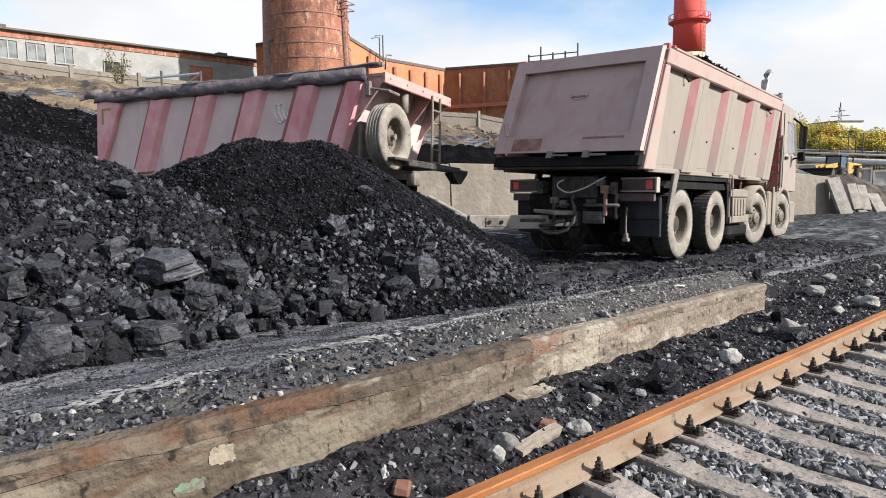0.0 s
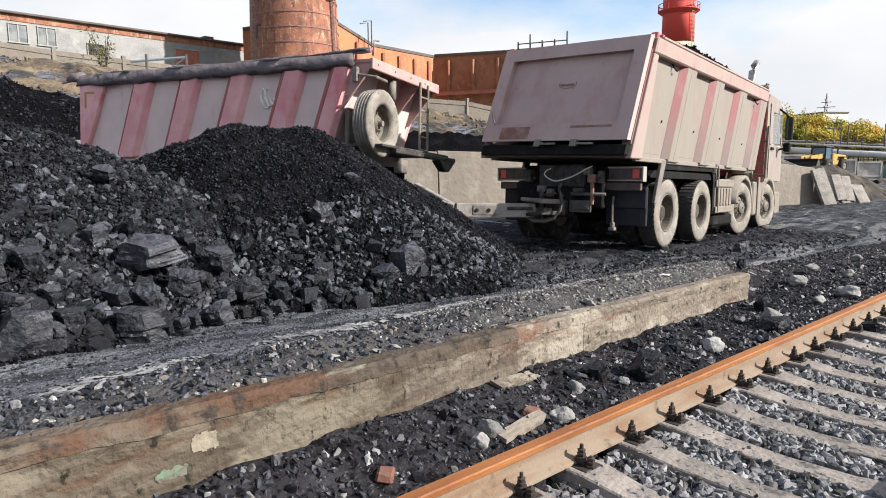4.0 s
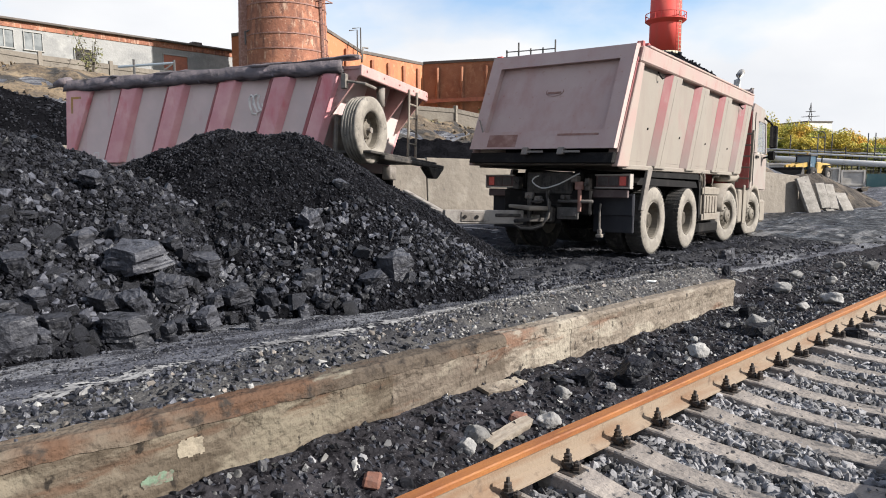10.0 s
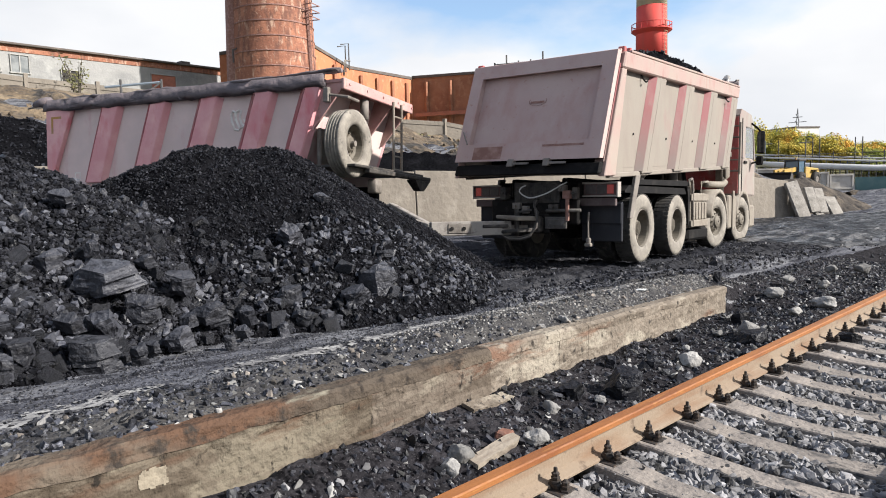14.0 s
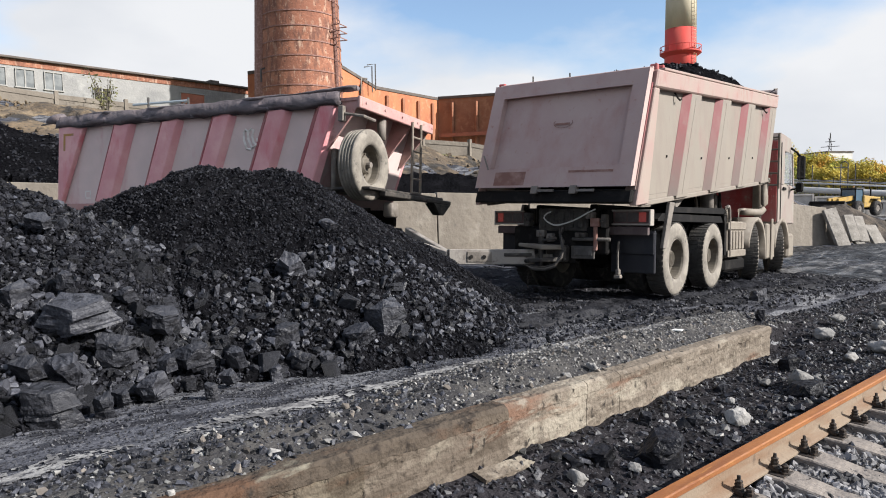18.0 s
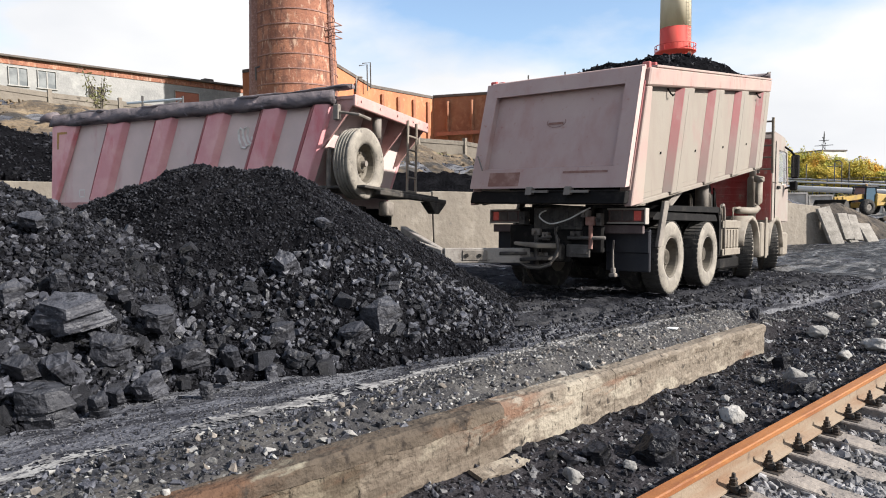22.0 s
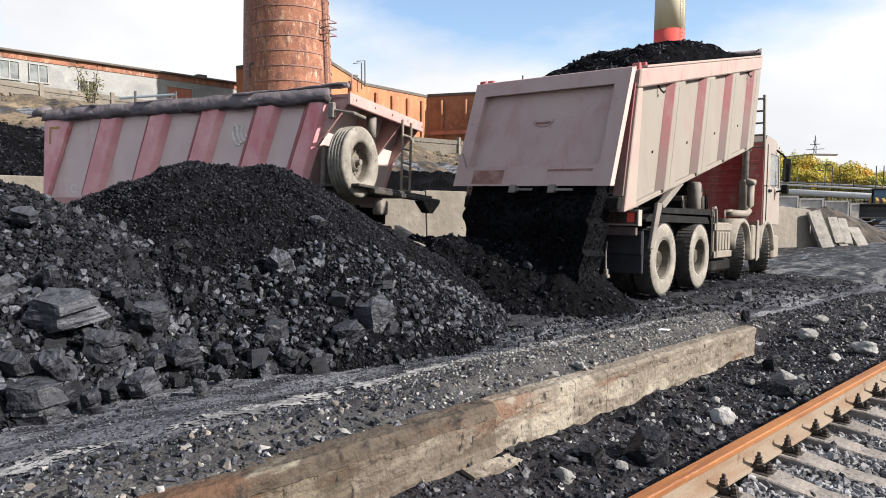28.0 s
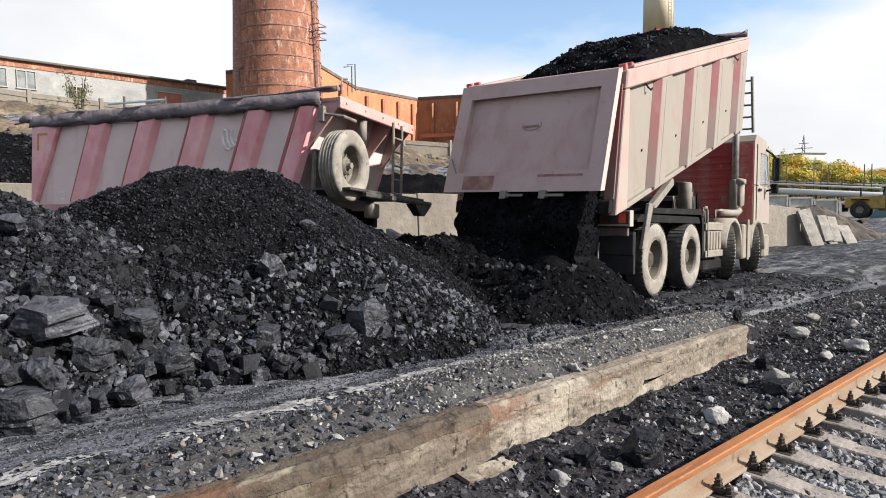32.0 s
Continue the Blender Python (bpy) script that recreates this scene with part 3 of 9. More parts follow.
def hexa(bm, low, high, bevel=0.0):
    """A block from four bottom corners and four top corners, both counter-clockwise."""
    v = [bm.verts.new(p) for p in (*low, *high)]
    fs = [bm.faces.new([v[i] for i in f]) for f in ((3, 2, 1, 0), (4, 5, 6, 7), (0, 1, 5, 4), (1, 2, 6, 5), (2, 3, 7, 6), (3, 0, 4, 7))]
    if bevel:
        es = list({e for f in fs for e in f.edges})
        bmesh.ops.bevel(bm, geom=es, offset=bevel, segments=1, affect="EDGES")


def box(bm, x0, x1, y0, y1, z0, z1, bevel=0.0, lean=0.0, zref=0.0):
    """lean: metres that x moves per metre of height above zref."""
    a, b = lean * (z0 - zref), lean * (z1 - zref)
    hexa(bm, [(x0 + a, y0, z0), (x1 + a, y0, z0), (x1 + a, y1, z0), (x0 + a, y1, z0)],
         [(x0 + b, y0, z1), (x1 + b, y0, z1), (x1 + b, y1, z1), (x0 + b, y1, z1)], bevel)


def prism(bm, outline, a, b, axis="y"):
    """An outline in the plane across the axis, carried from a to b along it."""
    def put(p, s):
        return {"x": (s, p[0], p[1]), "y": (p[0], s, p[1]), "z": (p[0], p[1], s)}[axis]
    lo = [bm.verts.new(put(p, a)) for p in outline]
    hi = [bm.verts.new(put(p, b)) for p in outline]
    bm.faces.new(lo[::-1])
    bm.faces.new(hi)
    for i in range(len(lo)):
        j = (i + 1) % len(lo)
        bm.faces.new((lo[i], lo[j], hi[j], hi[i]))


def rings(bm, sections, close=True):
    """Skin over rings of points with equal counts."""
    rs = [[bm.verts.new(p) for p in s] for s in sections]
    for r0, r1 in zip(rs, rs[1:]):
        for i in range(len(r0)):
            j = (i + 1) % len(r0)
            bm.faces.new((r0[i], r0[j], r1[j], r1[i]))
    if close:
        bm.faces.new(rs[0][::-1])
        bm.faces.new(rs[-1])


def tube(bm, path, r, seg=8, close=True):
    """A round bar along a path; r may be one radius or one for each point."""
    pts = [Vector(p) for p in path]
    rr = [r] * len(pts) if isinstance(r, (int, float)) else r
    secs = []
    for i, p in enumerate(pts):
        d = (pts[min(i + 1, len(pts) - 1)] - pts[max(i - 1, 0)]).normalized()
        up = Vector((0, 0, 1)) if abs(d.z) < 0.9 else Vector((1, 0, 0))
        a = d.cross(up).normalized()
        b = a.cross(d)
        secs.append([p + rr[i] * (math.cos(2 * math.pi * k / seg) * a + math.sin(2 * math.pi * k / seg) * b) for k in range(seg)])
    rings(bm, secs, close)


def lathe(bm, profile, seg=32, axis="y"):
    """A closed profile of (radius, height) turned round an axis."""
    secs = []
    for k in range(seg):
        a = 2 * math.pi * k / seg
        c, s = math.cos(a), math.sin(a)
        secs.append([{"y": (r * c, h, r * s), "z": (r * c, r * s, h), "x": (h, r * c, r * s)}[axis] for r, h in profile])
    vs = [[bm.verts.new(p) for p in s] for s in secs]
    n = len(profile)
    for k in range(seg):
        a, b = vs[k], vs[(k + 1) % seg]
        for i in range(n):
            j = (i + 1) % n
            bm.faces.new((a[i], a[j], b[j], b[i]))


def B():
    return bmesh.new()


def rock_template(rng, level=1, rough=0.25, flat=1.0, sharp=False):
    """A broken, sharp-edged stone: the hull of a few points."""
    if sharp:
        c = np.array([(a, b, d) for a in (-1, 1) for b in (-1, 1) for d in (-1, 1)], float)
        c = c * (0.85, 0.66, 0.42) * (1 + rng.uniform(-0.62, 0.25, (8, 3)))
        p = np.concatenate([c, rng.uniform(-1, 1, (4 * (level - 1), 3)) * (0.95, 0.8, 0.6)])
    else:
        n = {1: 9, 2: 15, 3: 30}[level]
        p = rng.normal(size=(n, 3))
        p /= np.linalg.norm(p, axis=1)[:, None]
        p = np.sign(p) * np.abs(p) ** 0.75 * rng.uniform(1 - rough, 1 + rough * 0.5, (n, 1))
    bm = bmesh.new()
    for q in p:
        bm.verts.new(q)
    hull = bmesh.ops.convex_hull(bm, input=bm.verts[:])
    loose_ = [v for v in bm.verts if not v.link_faces]
    bmesh.ops.delete(bm, geom=loose_, context="VERTS")
    bmesh.ops.recalc_face_normals(bm, faces=bm.faces[:])
    bm.verts.index_update()
    vs = np.array([v.co[:] for v in bm.verts])
    fs = np.array([[v.index for v in f.verts] for f in bm.faces])
    bm.free()
    vs[:, 2] *= flat
    return vs, fs


def rock_field(name, spots, material_, level=1, seed=1, variants=16, flat=(0.5, 0.9), parent=None, sharp=None):
    """Many stones in one mesh. spots: rows of x, y, z, size."""
    rng = np.random.default_rng(seed)
    sharp = material_ in (M["coal"], M["coal_dark"], M["coal_grain"], M["grit_dark"]) if sharp is None else sharp
    temps = [rock_template(rng, level, 0.25, 1.0 if sharp else rng.uniform(*flat), sharp) for _ in range(variants)]
    allv, allf, base = [], [], 0
    for x, y, z, s in spots:
        v, f = temps[rng.integers(variants)]
        q = rng.normal(size=4)
        q /= np.linalg.norm(q)
        w, a, b, c = q
        rot = np.array([[1 - 2 * (b * b + c * c), 2 * (a * b - c * w), 2 * (a * c + b * w)], [2 * (a * b + c * w), 1 - 2 * (a * a + c * c), 2 * (b * c - a * w)], [2 * (a * c - b * w), 2 * (b * c + a * w), 1 - 2 * (a * a + b * b)]])
        st = s * rng.uniform(0.7, 1.3, 3)
        allv.append((v * st) @ rot.T + (x, y, z))
        allf.append(f + base)
        base += len(v)
    vs, fs = np.concatenate(allv), np.concatenate(allf)
    me = bpy.data.meshes.new(name)
    me.vertices.add(len(vs))
    me.vertices.foreach_set("co", vs.astype(np.float32).ravel())
    me.loops.add(fs.size)
    me.loops.foreach_set("vertex_index", fs.astype(np.int32).ravel())
    me.polygons.add(len(fs))
    me.polygons.foreach_set("loop_start", np.arange(0, fs.size, 3, dtype=np.int32))
    me.update(calc_edges=True)
    me.polygons.foreach_set("use_smooth", np.zeros(len(fs), bool))
    me.materials.append(material_)
    ob = new(name, me)
    if parent is not None:
        ob.parent = parent
    return ob


def grid_mesh(name, xs, ys, zfun, material_, smooth=True):
    X, Y = np.meshgrid(xs, ys, indexing="ij")
    Z = zfun(X, Y)
    nx, ny = X.shape
    vs = np.stack([X, Y, Z], -1).reshape(-1, 3)
    i = np.arange(nx * ny).reshape(nx, ny)
    fs = np.stack([i[:-1, :-1], i[1:, :-1], i[1:, 1:], i[:-1, 1:]], -1).reshape(-1, 4)
    me = bpy.data.meshes.new(name)
    me.vertices.add(len(vs))
    me.vertices.foreach_set("co", vs.astype(np.float32).ravel())
    me.loops.add(fs.size)
    me.loops.foreach_set("vertex_index", fs.astype(np.int32).ravel())
    me.polygons.add(len(fs))
    me.polygons.foreach_set("loop_start", np.arange(0, fs.size, 4, dtype=np.int32))
    me.update(calc_edges=True)
    me.materials.append(material_)
    me.polygons.foreach_set("use_smooth", np.full(len(fs), smooth, bool))
    return new(name, me)


_nt = np.random.default_rng(7).random((256, 256))


def wave(x, y, scale, seed=0):
    """Smooth value noise in 0..1."""
    u, v = np.asarray(x) * scale + 17.3 * seed, np.asarray(y) * scale + 9.1 * seed
    i, j = np.floor(u).astype(int), np.floor(v).astype(int)
    f, g = u - i, v - j
    f, g = f * f * (3 - 2 * f), g * g * (3 - 2 * g)
    t = lambda a, b: _nt[a % 256, b % 256]  # noqa: E731
    return (t(i, j) * (1 - f) + t(i + 1, j) * f) * (1 - g) + (t(i, j + 1) * (1 - f) + t(i + 1, j + 1) * f) * g


def step(x, a, b):
    t = np.clip((np.asarray(x) - a) / (b - a), 0, 1)
    return t * t * (3 - 2 * t)


# ---- ground heights ----
WALL_A, WALL_N = np.array([26.4, 9.2]), np.array([0.387, 0.922])


def kerb_y(x):
    return 2.815 + 0.1024 * x


def kerb_top(x):
    return 0.31 - 0.0447 * x


def bed_z(x, y):
    """The track bed, with debris heaped against the kerb."""
    base = -0.395 + 0.02 * wave(x, y, 3, 2) - 0.13 * step(y, 2.30, 2.16) * step(y, -0.9, -0.5) + 0.062 * step(y, 2.28, 2.36)
    foot = -0.06 - 0.042 * np.clip(x, -2, 8.5)
    rise = step(y, 2.35, kerb_y(np.minimum(x, 9)))
    return base + (foot - base) * rise + 0.05 * (wave(x, y, 5, 3) - 0.5) * step(y, 2.3, 2.6)


def pad_z(x, y):
    z = 0.18 - 0.025 * (np.clip(x, -4, 14) - 2) - 0.02 * (np.clip(y, 2.5, 9) - 4)
    z = z + 0.28 * step(x, 27, 45)
    ridge = np.exp(-((y - kerb_y(x) - 0.42) / 0.30) ** 2) * step(x, 9.5, 6)
    z = z + 0.05 * ridge * (0.6 + 0.8 * wave(x, y, 3, 4))
    lip = step(y, kerb_y(x) + 0.45, kerb_y(x) + 0.12) * step(x, 9.4, 8.0)
    z = z * (1 - lip) + (kerb_top(x) - 0.015) * lip
    z = z + 0.035 * (wave(x, y, 1.4, 5) - 0.5) + 0.02 * (wave(x, y, 5, 6) - 0.5)
    rut = step(y, 4.6, 5.2) * step(x, 6, 9)
    return z + rut * 0.05 * (wave(x * 0.25, y, 2.2, 8) - 0.5)


def bank_z(x, y):
    s = (x - WALL_A[0]) * WALL_N[0] + (y - WALL_A[1]) * WALL_N[1]
    th = np.degrees(np.arctan2(y, np.maximum(x, 0.01) if np.isscalar(x) else np.where(np.abs(x) < 0.01, 0.01, x)))
    high = np.interp(th, [14, 22, 27, 40, 50, 65, 85, 120], [0.0, 0.3, 1.2, 2.0, 3.0, 3.95, 4.8, 4.8])
    shelf = np.interp(th, [19, 22, 60, 90], [0.0, 1.3, 1.7, 2.0])
    far = np.interp(th, [14, 30, 45, 90], [0.0, 0.03, 0.10, 0.06])
    z = shelf * step(s, 1.6, 2.6) + high * step(s, 5, 19) + far * np.clip(s - 20, 0, 45)
    return z + step(s, 6, 12) * 0.6 * (wave(x, y, 0.35, 11) - 0.5) + step(s, 6, 12) * 0.3 * (wave(x, y, 1.1, 12) - 0.5)


def ground_z(x, y):
    x, y = np.asarray(x, float), np.asarray(y, float)
    over = step(y, kerb_y(x) + 0.03, kerb_y(x) + 0.12)
    soft = step(y, 2.45, 5.2)
    up = np.where(x < 8.3, over, np.where(x < 9.6, over + (soft - over) * step(x, 8.3, 9.6), soft))
    return bed_z(x, y) * (1 - up) + pad_z(x, y) * up + bank_z(x, y)


def spread(a, b, fine_a, fine_b, d, grow=1.09):
    """Grid lines: even steps d between fine_a and fine_b, growing outwards."""
    mid = list(np.arange(fine_a, fine_b + d / 2, d))
    lo, hi, s = [], [], d
    p = fine_a
    while p > a:
        s *= grow
        p -= s
        lo.append(p)
    s, p = d, fine_b
    while p < b:
        s *= grow
        p += s
        hi.append(p)
    return np.array(lo[::-1] + mid + hi)


ground = grid_mesh("ground", spread(-900, 1400, -0.5, 12.0, 0.07), spread(-900, 1400, 1.2, 7.0, 0.045), ground_z, M["ground"])
tagged(ground, "black coal-dust yard ground with ruts and grit", "ground", kind="structure")


def bed_skin(x, y):
    edge = np.where(x < 8.3, kerb_y(x) + 0.05, 3.9 + 0.5 * wave(x, y, 0.8, 14) - 0.03 * (x - 8.3))
    return ground_z(x, y) + np.where((y < edge) & (y > 2.14), 0.012, -0.05)


ob = grid_mesh("spilled_coal", np.concatenate([np.arange(-9, -0.6, 0.15), np.arange(-0.6, 26, 0.055)]), np.arange(2.10, 4.8, 0.05), bed_skin, M["coal_bed"], smooth=False)
tagged(ob, "black spilled coal dust along the kerb and the rail", "coal dust", kind="structure")


def strip_skin(x, y):
    k = (y > kerb_y(x) + 0.09) & (y < kerb_y(x) + 0.66 + 0.05 * x + 0.16 * (wave(x, y, 2.5, 19) - 0.5) + 0.10 * (wave(x, y, 9, 20) - 0.5)) & (x < 9.0)
    return ground_z(x, y) + np.where(k, 0.004, -0.05) + 0.006 * wave(x, y, 30, 21)


ob = grid_mesh("kerb_strip", np.concatenate([np.arange(-9, -0.4, 0.12), np.arange(-0.4, 9.2, 0.035)]), np.arange(1.9, 5.0, 0.03), strip_skin, M["strip"], smooth=False)
tagged(ob, "dark gritty strip behind the kerb", "gravel strip", kind="structure")


def mud_skin(x, y):
    out = step(x, 13.2, 15.0 + 2 * wave(x, y, 0.6, 15)) * step(x, 62, 52) * step(y + 0.10 * (x - 9), 4.45, 5.0) * step((x - WALL_A[0]) * WALL_N[0] + (y - WALL_A[1]) * WALL_N[1], -0.2, -0.7)
    rut = 0.09 * (wave(x * 0.22 + 0.25 * y, y, 2.4, 16) - 0.5) + 0.05 * (wave(x * 0.5, y, 4.5, 17) - 0.5) + 0.03 * (wave(x, y, 6, 18) - 0.5)
    return ground_z(x, y) + np.where(out + 0.7 * (wave(x, y, 1.5, 28) - 0.5) + 0.4 * (wave(x, y, 6, 29) - 0.5) > 0.45, 0.03 * out + rut * out * (0.4 + 0.6 * step(x, 12, 18)) + 0.01, -0.2)


ob = grid_mesh("mud_road", np.concatenate([np.arange(7.4, 20, 0.08), np.arange(20, 63, 0.16)]), np.arange(3.0, 17, 0.08), mud_skin, M["mud"], smooth=True)
tagged(ob, "wet rutted grey mud track across the yard", "mud track", kind="structure")


def rut_skin(x, y):
    out = step(x, 4.2, 6.6 + wave(x, y, 0.8, 25)) * step(x, 16.5, 14.5) * step(y + 0.03 * (x - 9), 4.50, 5.15) * step(y, 12.6, 11.6)
    rut = 0.07 * (wave(x * 0.22, y, 4.0, 26) - 0.5) + 0.06 * (wave(x, y * 1.3, 7, 27) - 0.5) + 0.03 * (wave(x, y, 16, 30) - 0.5)
    return ground_z(x, y) + np.where(out + 0.7 * (wave(x, y, 2.5, 28) - 0.5) + 0.5 * (wave(x, y, 8, 29) - 0.5) > 0.45, rut * out + 0.016, -0.2)


ob = grid_mesh("rutted_yard", np.arange(3.2, 16.8, 0.06), np.arange(4.1, 12.8, 0.06), rut_skin, M["ground_dark"], smooth=False)
tagged(ob, "black rutted dirt around the truck's wheels", "rutted dirt", kind="structure")


# ---- coal piles ----
def ridge_height(x, y, ridge, slope):
    h = np.full(np.shape(x), -9.0)
    pts = np.array(ridge, float)
    for a, b in zip(pts, pts[1:]):
        for t in np.linspace(0, 1, 14):
            p = a + (b - a) * t
            d = np.sqrt((x - p[0]) ** 2 + (y - p[1]) ** 2 + 0.06)
            h = np.maximum(h, p[2] + 0.2 * slope - slope * d)
    return h


RIDGES = [
    ("coal_pile", "heap of black coal, fines on top and lumps at its foot", [(2.35, 7.35, 1.62), (2.9, 7.25, 1.86), (3.7, 6.95, 1.86), (4.3, 6.8, 1.52), (5.0, 6.7, 1.12), (6.0, 6.75, 0.58), (7.3, 6.7, 0.02)], 0.76, (0.2, 8.6, 4.2, 10.2)),
    ("coal_pile", "heap of black coal rubble with large blocks at its foot", [(-3.0, 7.6, 2.3), (-1.0, 7.2, 2.1), (0.55, 6.9, 1.80), (1.4, 6.75, 1.53), (1.9, 6.55, 1.25), (2.3, 6.2, 0.92), (2.6, 5.8, 0.62)], 0.72, (-6.0, 3.6, 3.4, 11.0)),
]


def pile_z(i, x, y):
    _, _, ridge, slope, _ = RIDGES[i]
    h = ridge_height(x, y, ridge, slope)
    rough = 0.10 * (wave(x, y, 1.6, 20 + i) - 0.5) + 0.06 * (wave(x, y, 5, 22 + i) - 0.5) + 0.045 * (wave(x, y, 12, 24 + i) - 0.5) + 0.022 * (wave(x, y, 27, 26 + i) - 0.5)
    return h + rough


def coal_surface(x, y):
    x, y = np.asarray(x, float), np.asarray(y, float)
    return np.maximum(np.maximum(pile_z(0, x, y), pile_z(1, x, y)), ground_z(x, y))


PILES = []
for i, (name, label, ridge, slope, (x0, x1, y0, y1)) in enumerate(RIDGES):
    def cut(x, y, i=i):
        return np.maximum(pile_z(i, x, y), ground_z(x, y) - 0.06)
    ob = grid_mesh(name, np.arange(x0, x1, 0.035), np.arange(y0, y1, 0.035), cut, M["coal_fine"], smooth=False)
    PILES.append(tagged(ob, label, "coal pile", "coal piles"))


def upper_heap(x, y):
    s = (x - WALL_A[0]) * WALL_N[0] + (y - WALL_A[1]) * WALL_N[1]
    top = np.interp(x, [-8, 1, 4, 7, 12, 18, 21], [4.8, 4.3, 3.6, 2.8, 2.55, 2.35, 1.3])
    h = top - 0.62 * np.abs(s - 3.2) + 0.25 * (wave(x, y, 0.7, 31) - 0.5) + 0.12 * (wave(x, y, 2.5, 32) - 0.5)
    return np.where(s > 0.45, np.maximum(h, ground_z(x, y) - 0.05), ground_z(x, y) - 0.3)


ob = grid_mesh("coal_heap", np.arange(-9, 21.5, 0.16), np.arange(10.5, 30, 0.16), upper_heap, M["coal_fine"], smooth=False)
tagged(ob, "long dark coal heap on the level behind the concrete wall", "coal pile", "coal piles")


# ---- kerb ----
kerb = thing("kerb", pose(0, 0, 0), "weathered concrete platform edge with a rusty brown cap", "kerb", kind="structure")
_cuts = [-9.0, -7.6, -6.2, -4.8, -3.4, -2.0, -0.6, 0.78, 2.2, 3.35, 4.28, 4.75, 6.1, 7.2, 8.35]


def rough_face(x, z):
    """How far the kerb's face bulges or is chipped, in metres."""
    a = 0.016 * (float(wave(x, z * 1.5, 3.0, 90)) - 0.5) + 0.014 * (float(wave(x, z * 2, 9.0, 91)) - 0.5) + 0.008 * (float(wave(x, z, 27.0, 92)) - 0.5)
    hole = max(0.0, float(wave(x, z * 1.2, 6.0, 93)) - 0.72)
    return a + 0.10 * hole


for a, b in zip(_cuts, _cuts[1:]):
    bm = B()
    n = max(2, int((b - a) / 0.035))
    joint = a in (4.28, 4.75)
    secs, caps = [], []
    for k in range(n + 1):
        x = a + (b - a) * k / n
        if joint and k == 0:
            x += 0.003
        if b in (4.28, 4.75) and k == n:
            x -= 0.003
        y0, zt = kerb_y(x), kerb_top(x) + 0.012 * (float(wave(x, 0, 8, 94)) - 0.6)
        zc = kerb_top(x) - 0.085 + 0.03 * (float(wave(x, 3, 4, 95)) - 0.5) + 0.012 * (float(wave(x, 3, 22, 96)) - 0.5)
        secs.append([(x, y0 + 0.004 + rough_face(x, zc - d), zc - d) for d in (0.54, 0.40, 0.33, 0.27, 0.22, 0.17, 0.13, 0.09, 0.055, 0.025, 0.0)] + [(x, y0 + 0.17, zc), (x, y0 + 0.17, zc - 0.54)])
        e = 0.012 + 0.03 * max(0.0, float(wave(x, 7, 7, 97)) - 0.45) + 0.012 * float(wave(x, 7, 25, 98))
        caps.append([(x, y0 - 0.004 + rough_face(x, zc + d) * 0.7, zc + d) for d in (0.001, 0.03)] + [(x, y0 - 0.003 + rough_face(x, zt) * 0.7, zt - e), (x, y0 + e * 1.4, zt), (x, y0 + 0.15, zt), (x, y0 + 0.17, zc + 0.001)])
    rings(bm, secs)
    part("kerb_block", bm, M["kerb_dark" if b < 2.3 else "kerb_mid" if b < 3.5 else "kerb"], kerb, "brown-stained concrete face" if b < 2.3 else "")
    bm = B()
    rings(bm, caps)
    part("kerb_cap", bm, M["kerb_top" if b < 3.4 else "kerb"], kerb, "rust-stained brown cap" if b < 3.4 else "")


def face_patch(name, x0, x1, z0, z1, mat_, label, seed, depth):
    """A thin smear lying on the kerb's face, with a ragged outline."""
    nx, nz = 22, 12
    bm = B()
    pts = {}
    for i in range(nx + 1):
        for j in range(nz + 1):
            x, z = x0 + (x1 - x0) * i / nx, z0 + (z1 - z0) * j / nz - 0.0447 * (x1 - x0) * i / nx
            pts[i, j] = bm.verts.new((x, kerb_y(x) + 0.004 + rough_face(x, z) - depth, z))
    for i in range(nx):
        for j in range(nz):
            u, v = (i + 0.5) / nx * 2 - 1, (j + 0.5) / nz * 2 - 1
            if u ** 4 + v ** 4 < 0.25 + 1.1 * float(wave(i * 0.9, j * 0.9, 0.45, seed)):
                bm.faces.new((pts[i, j], pts[i + 1, j], pts[i + 1, j + 1], pts[i, j + 1]))
    for w in [w for w in bm.verts if not w.link_faces]:
        bm.verts.remove(w)
    part(name, bm, M[mat_], kerb, label)


face_patch("paint_smear", 0.655, 0.81, -0.035, 0.025, "green_paint", "faded green paint smear", 60, 0.004)
face_patch("mortar_patch", 0.83, 0.96, 0.045, 0.14, "mortar", "pale mortar patch on the kerb", 61, 0.005)

# ---- railway track ----
track = thing("railway_track", pose(0, 0, 0), "rusty railway track on concrete sleepers in grey ballast", "railway track", kind="structure")
RAIL_Y = (2.215, 0.615)
BASE = -0.335


def rail_profile(y):
    head = [(-0.036, 0.18), (0.036, 0.18), (0.038, 0.150), (0.030, 0.138), (0.009, 0.13), (0.009, 0.04), (0.066, 0.016), (0.075, 0.011), (0.075, 0), (-0.075, 0), (-0.075, 0.011), (-0.066, 0.016), (-0.009, 0.04), (-0.009, 0.13), (-0.030, 0.138), (-0.038, 0.150)]
    return [(y + a, BASE + b) for a, b in head]


for y in RAIL_Y:
    bm = B()
    prism(bm, rail_profile(y), -12, 90, "x")
    rail = part("rail", bm, M["rail_web"], track, "rusty steel rail with beige web")
    bm = B()
    prism(bm, [(y - 0.0385, BASE + 0.148), (y - 0.040, BASE + 0.176), (y - 0.033, BASE + 0.183), (y + 0.033, BASE + 0.183), (y + 0.040, BASE + 0.176), (y + 0.0385, BASE + 0.148)], -12, 90, "x")
    part("rail_head", bm, M["rust"], rail, "orange-rusted rail head")


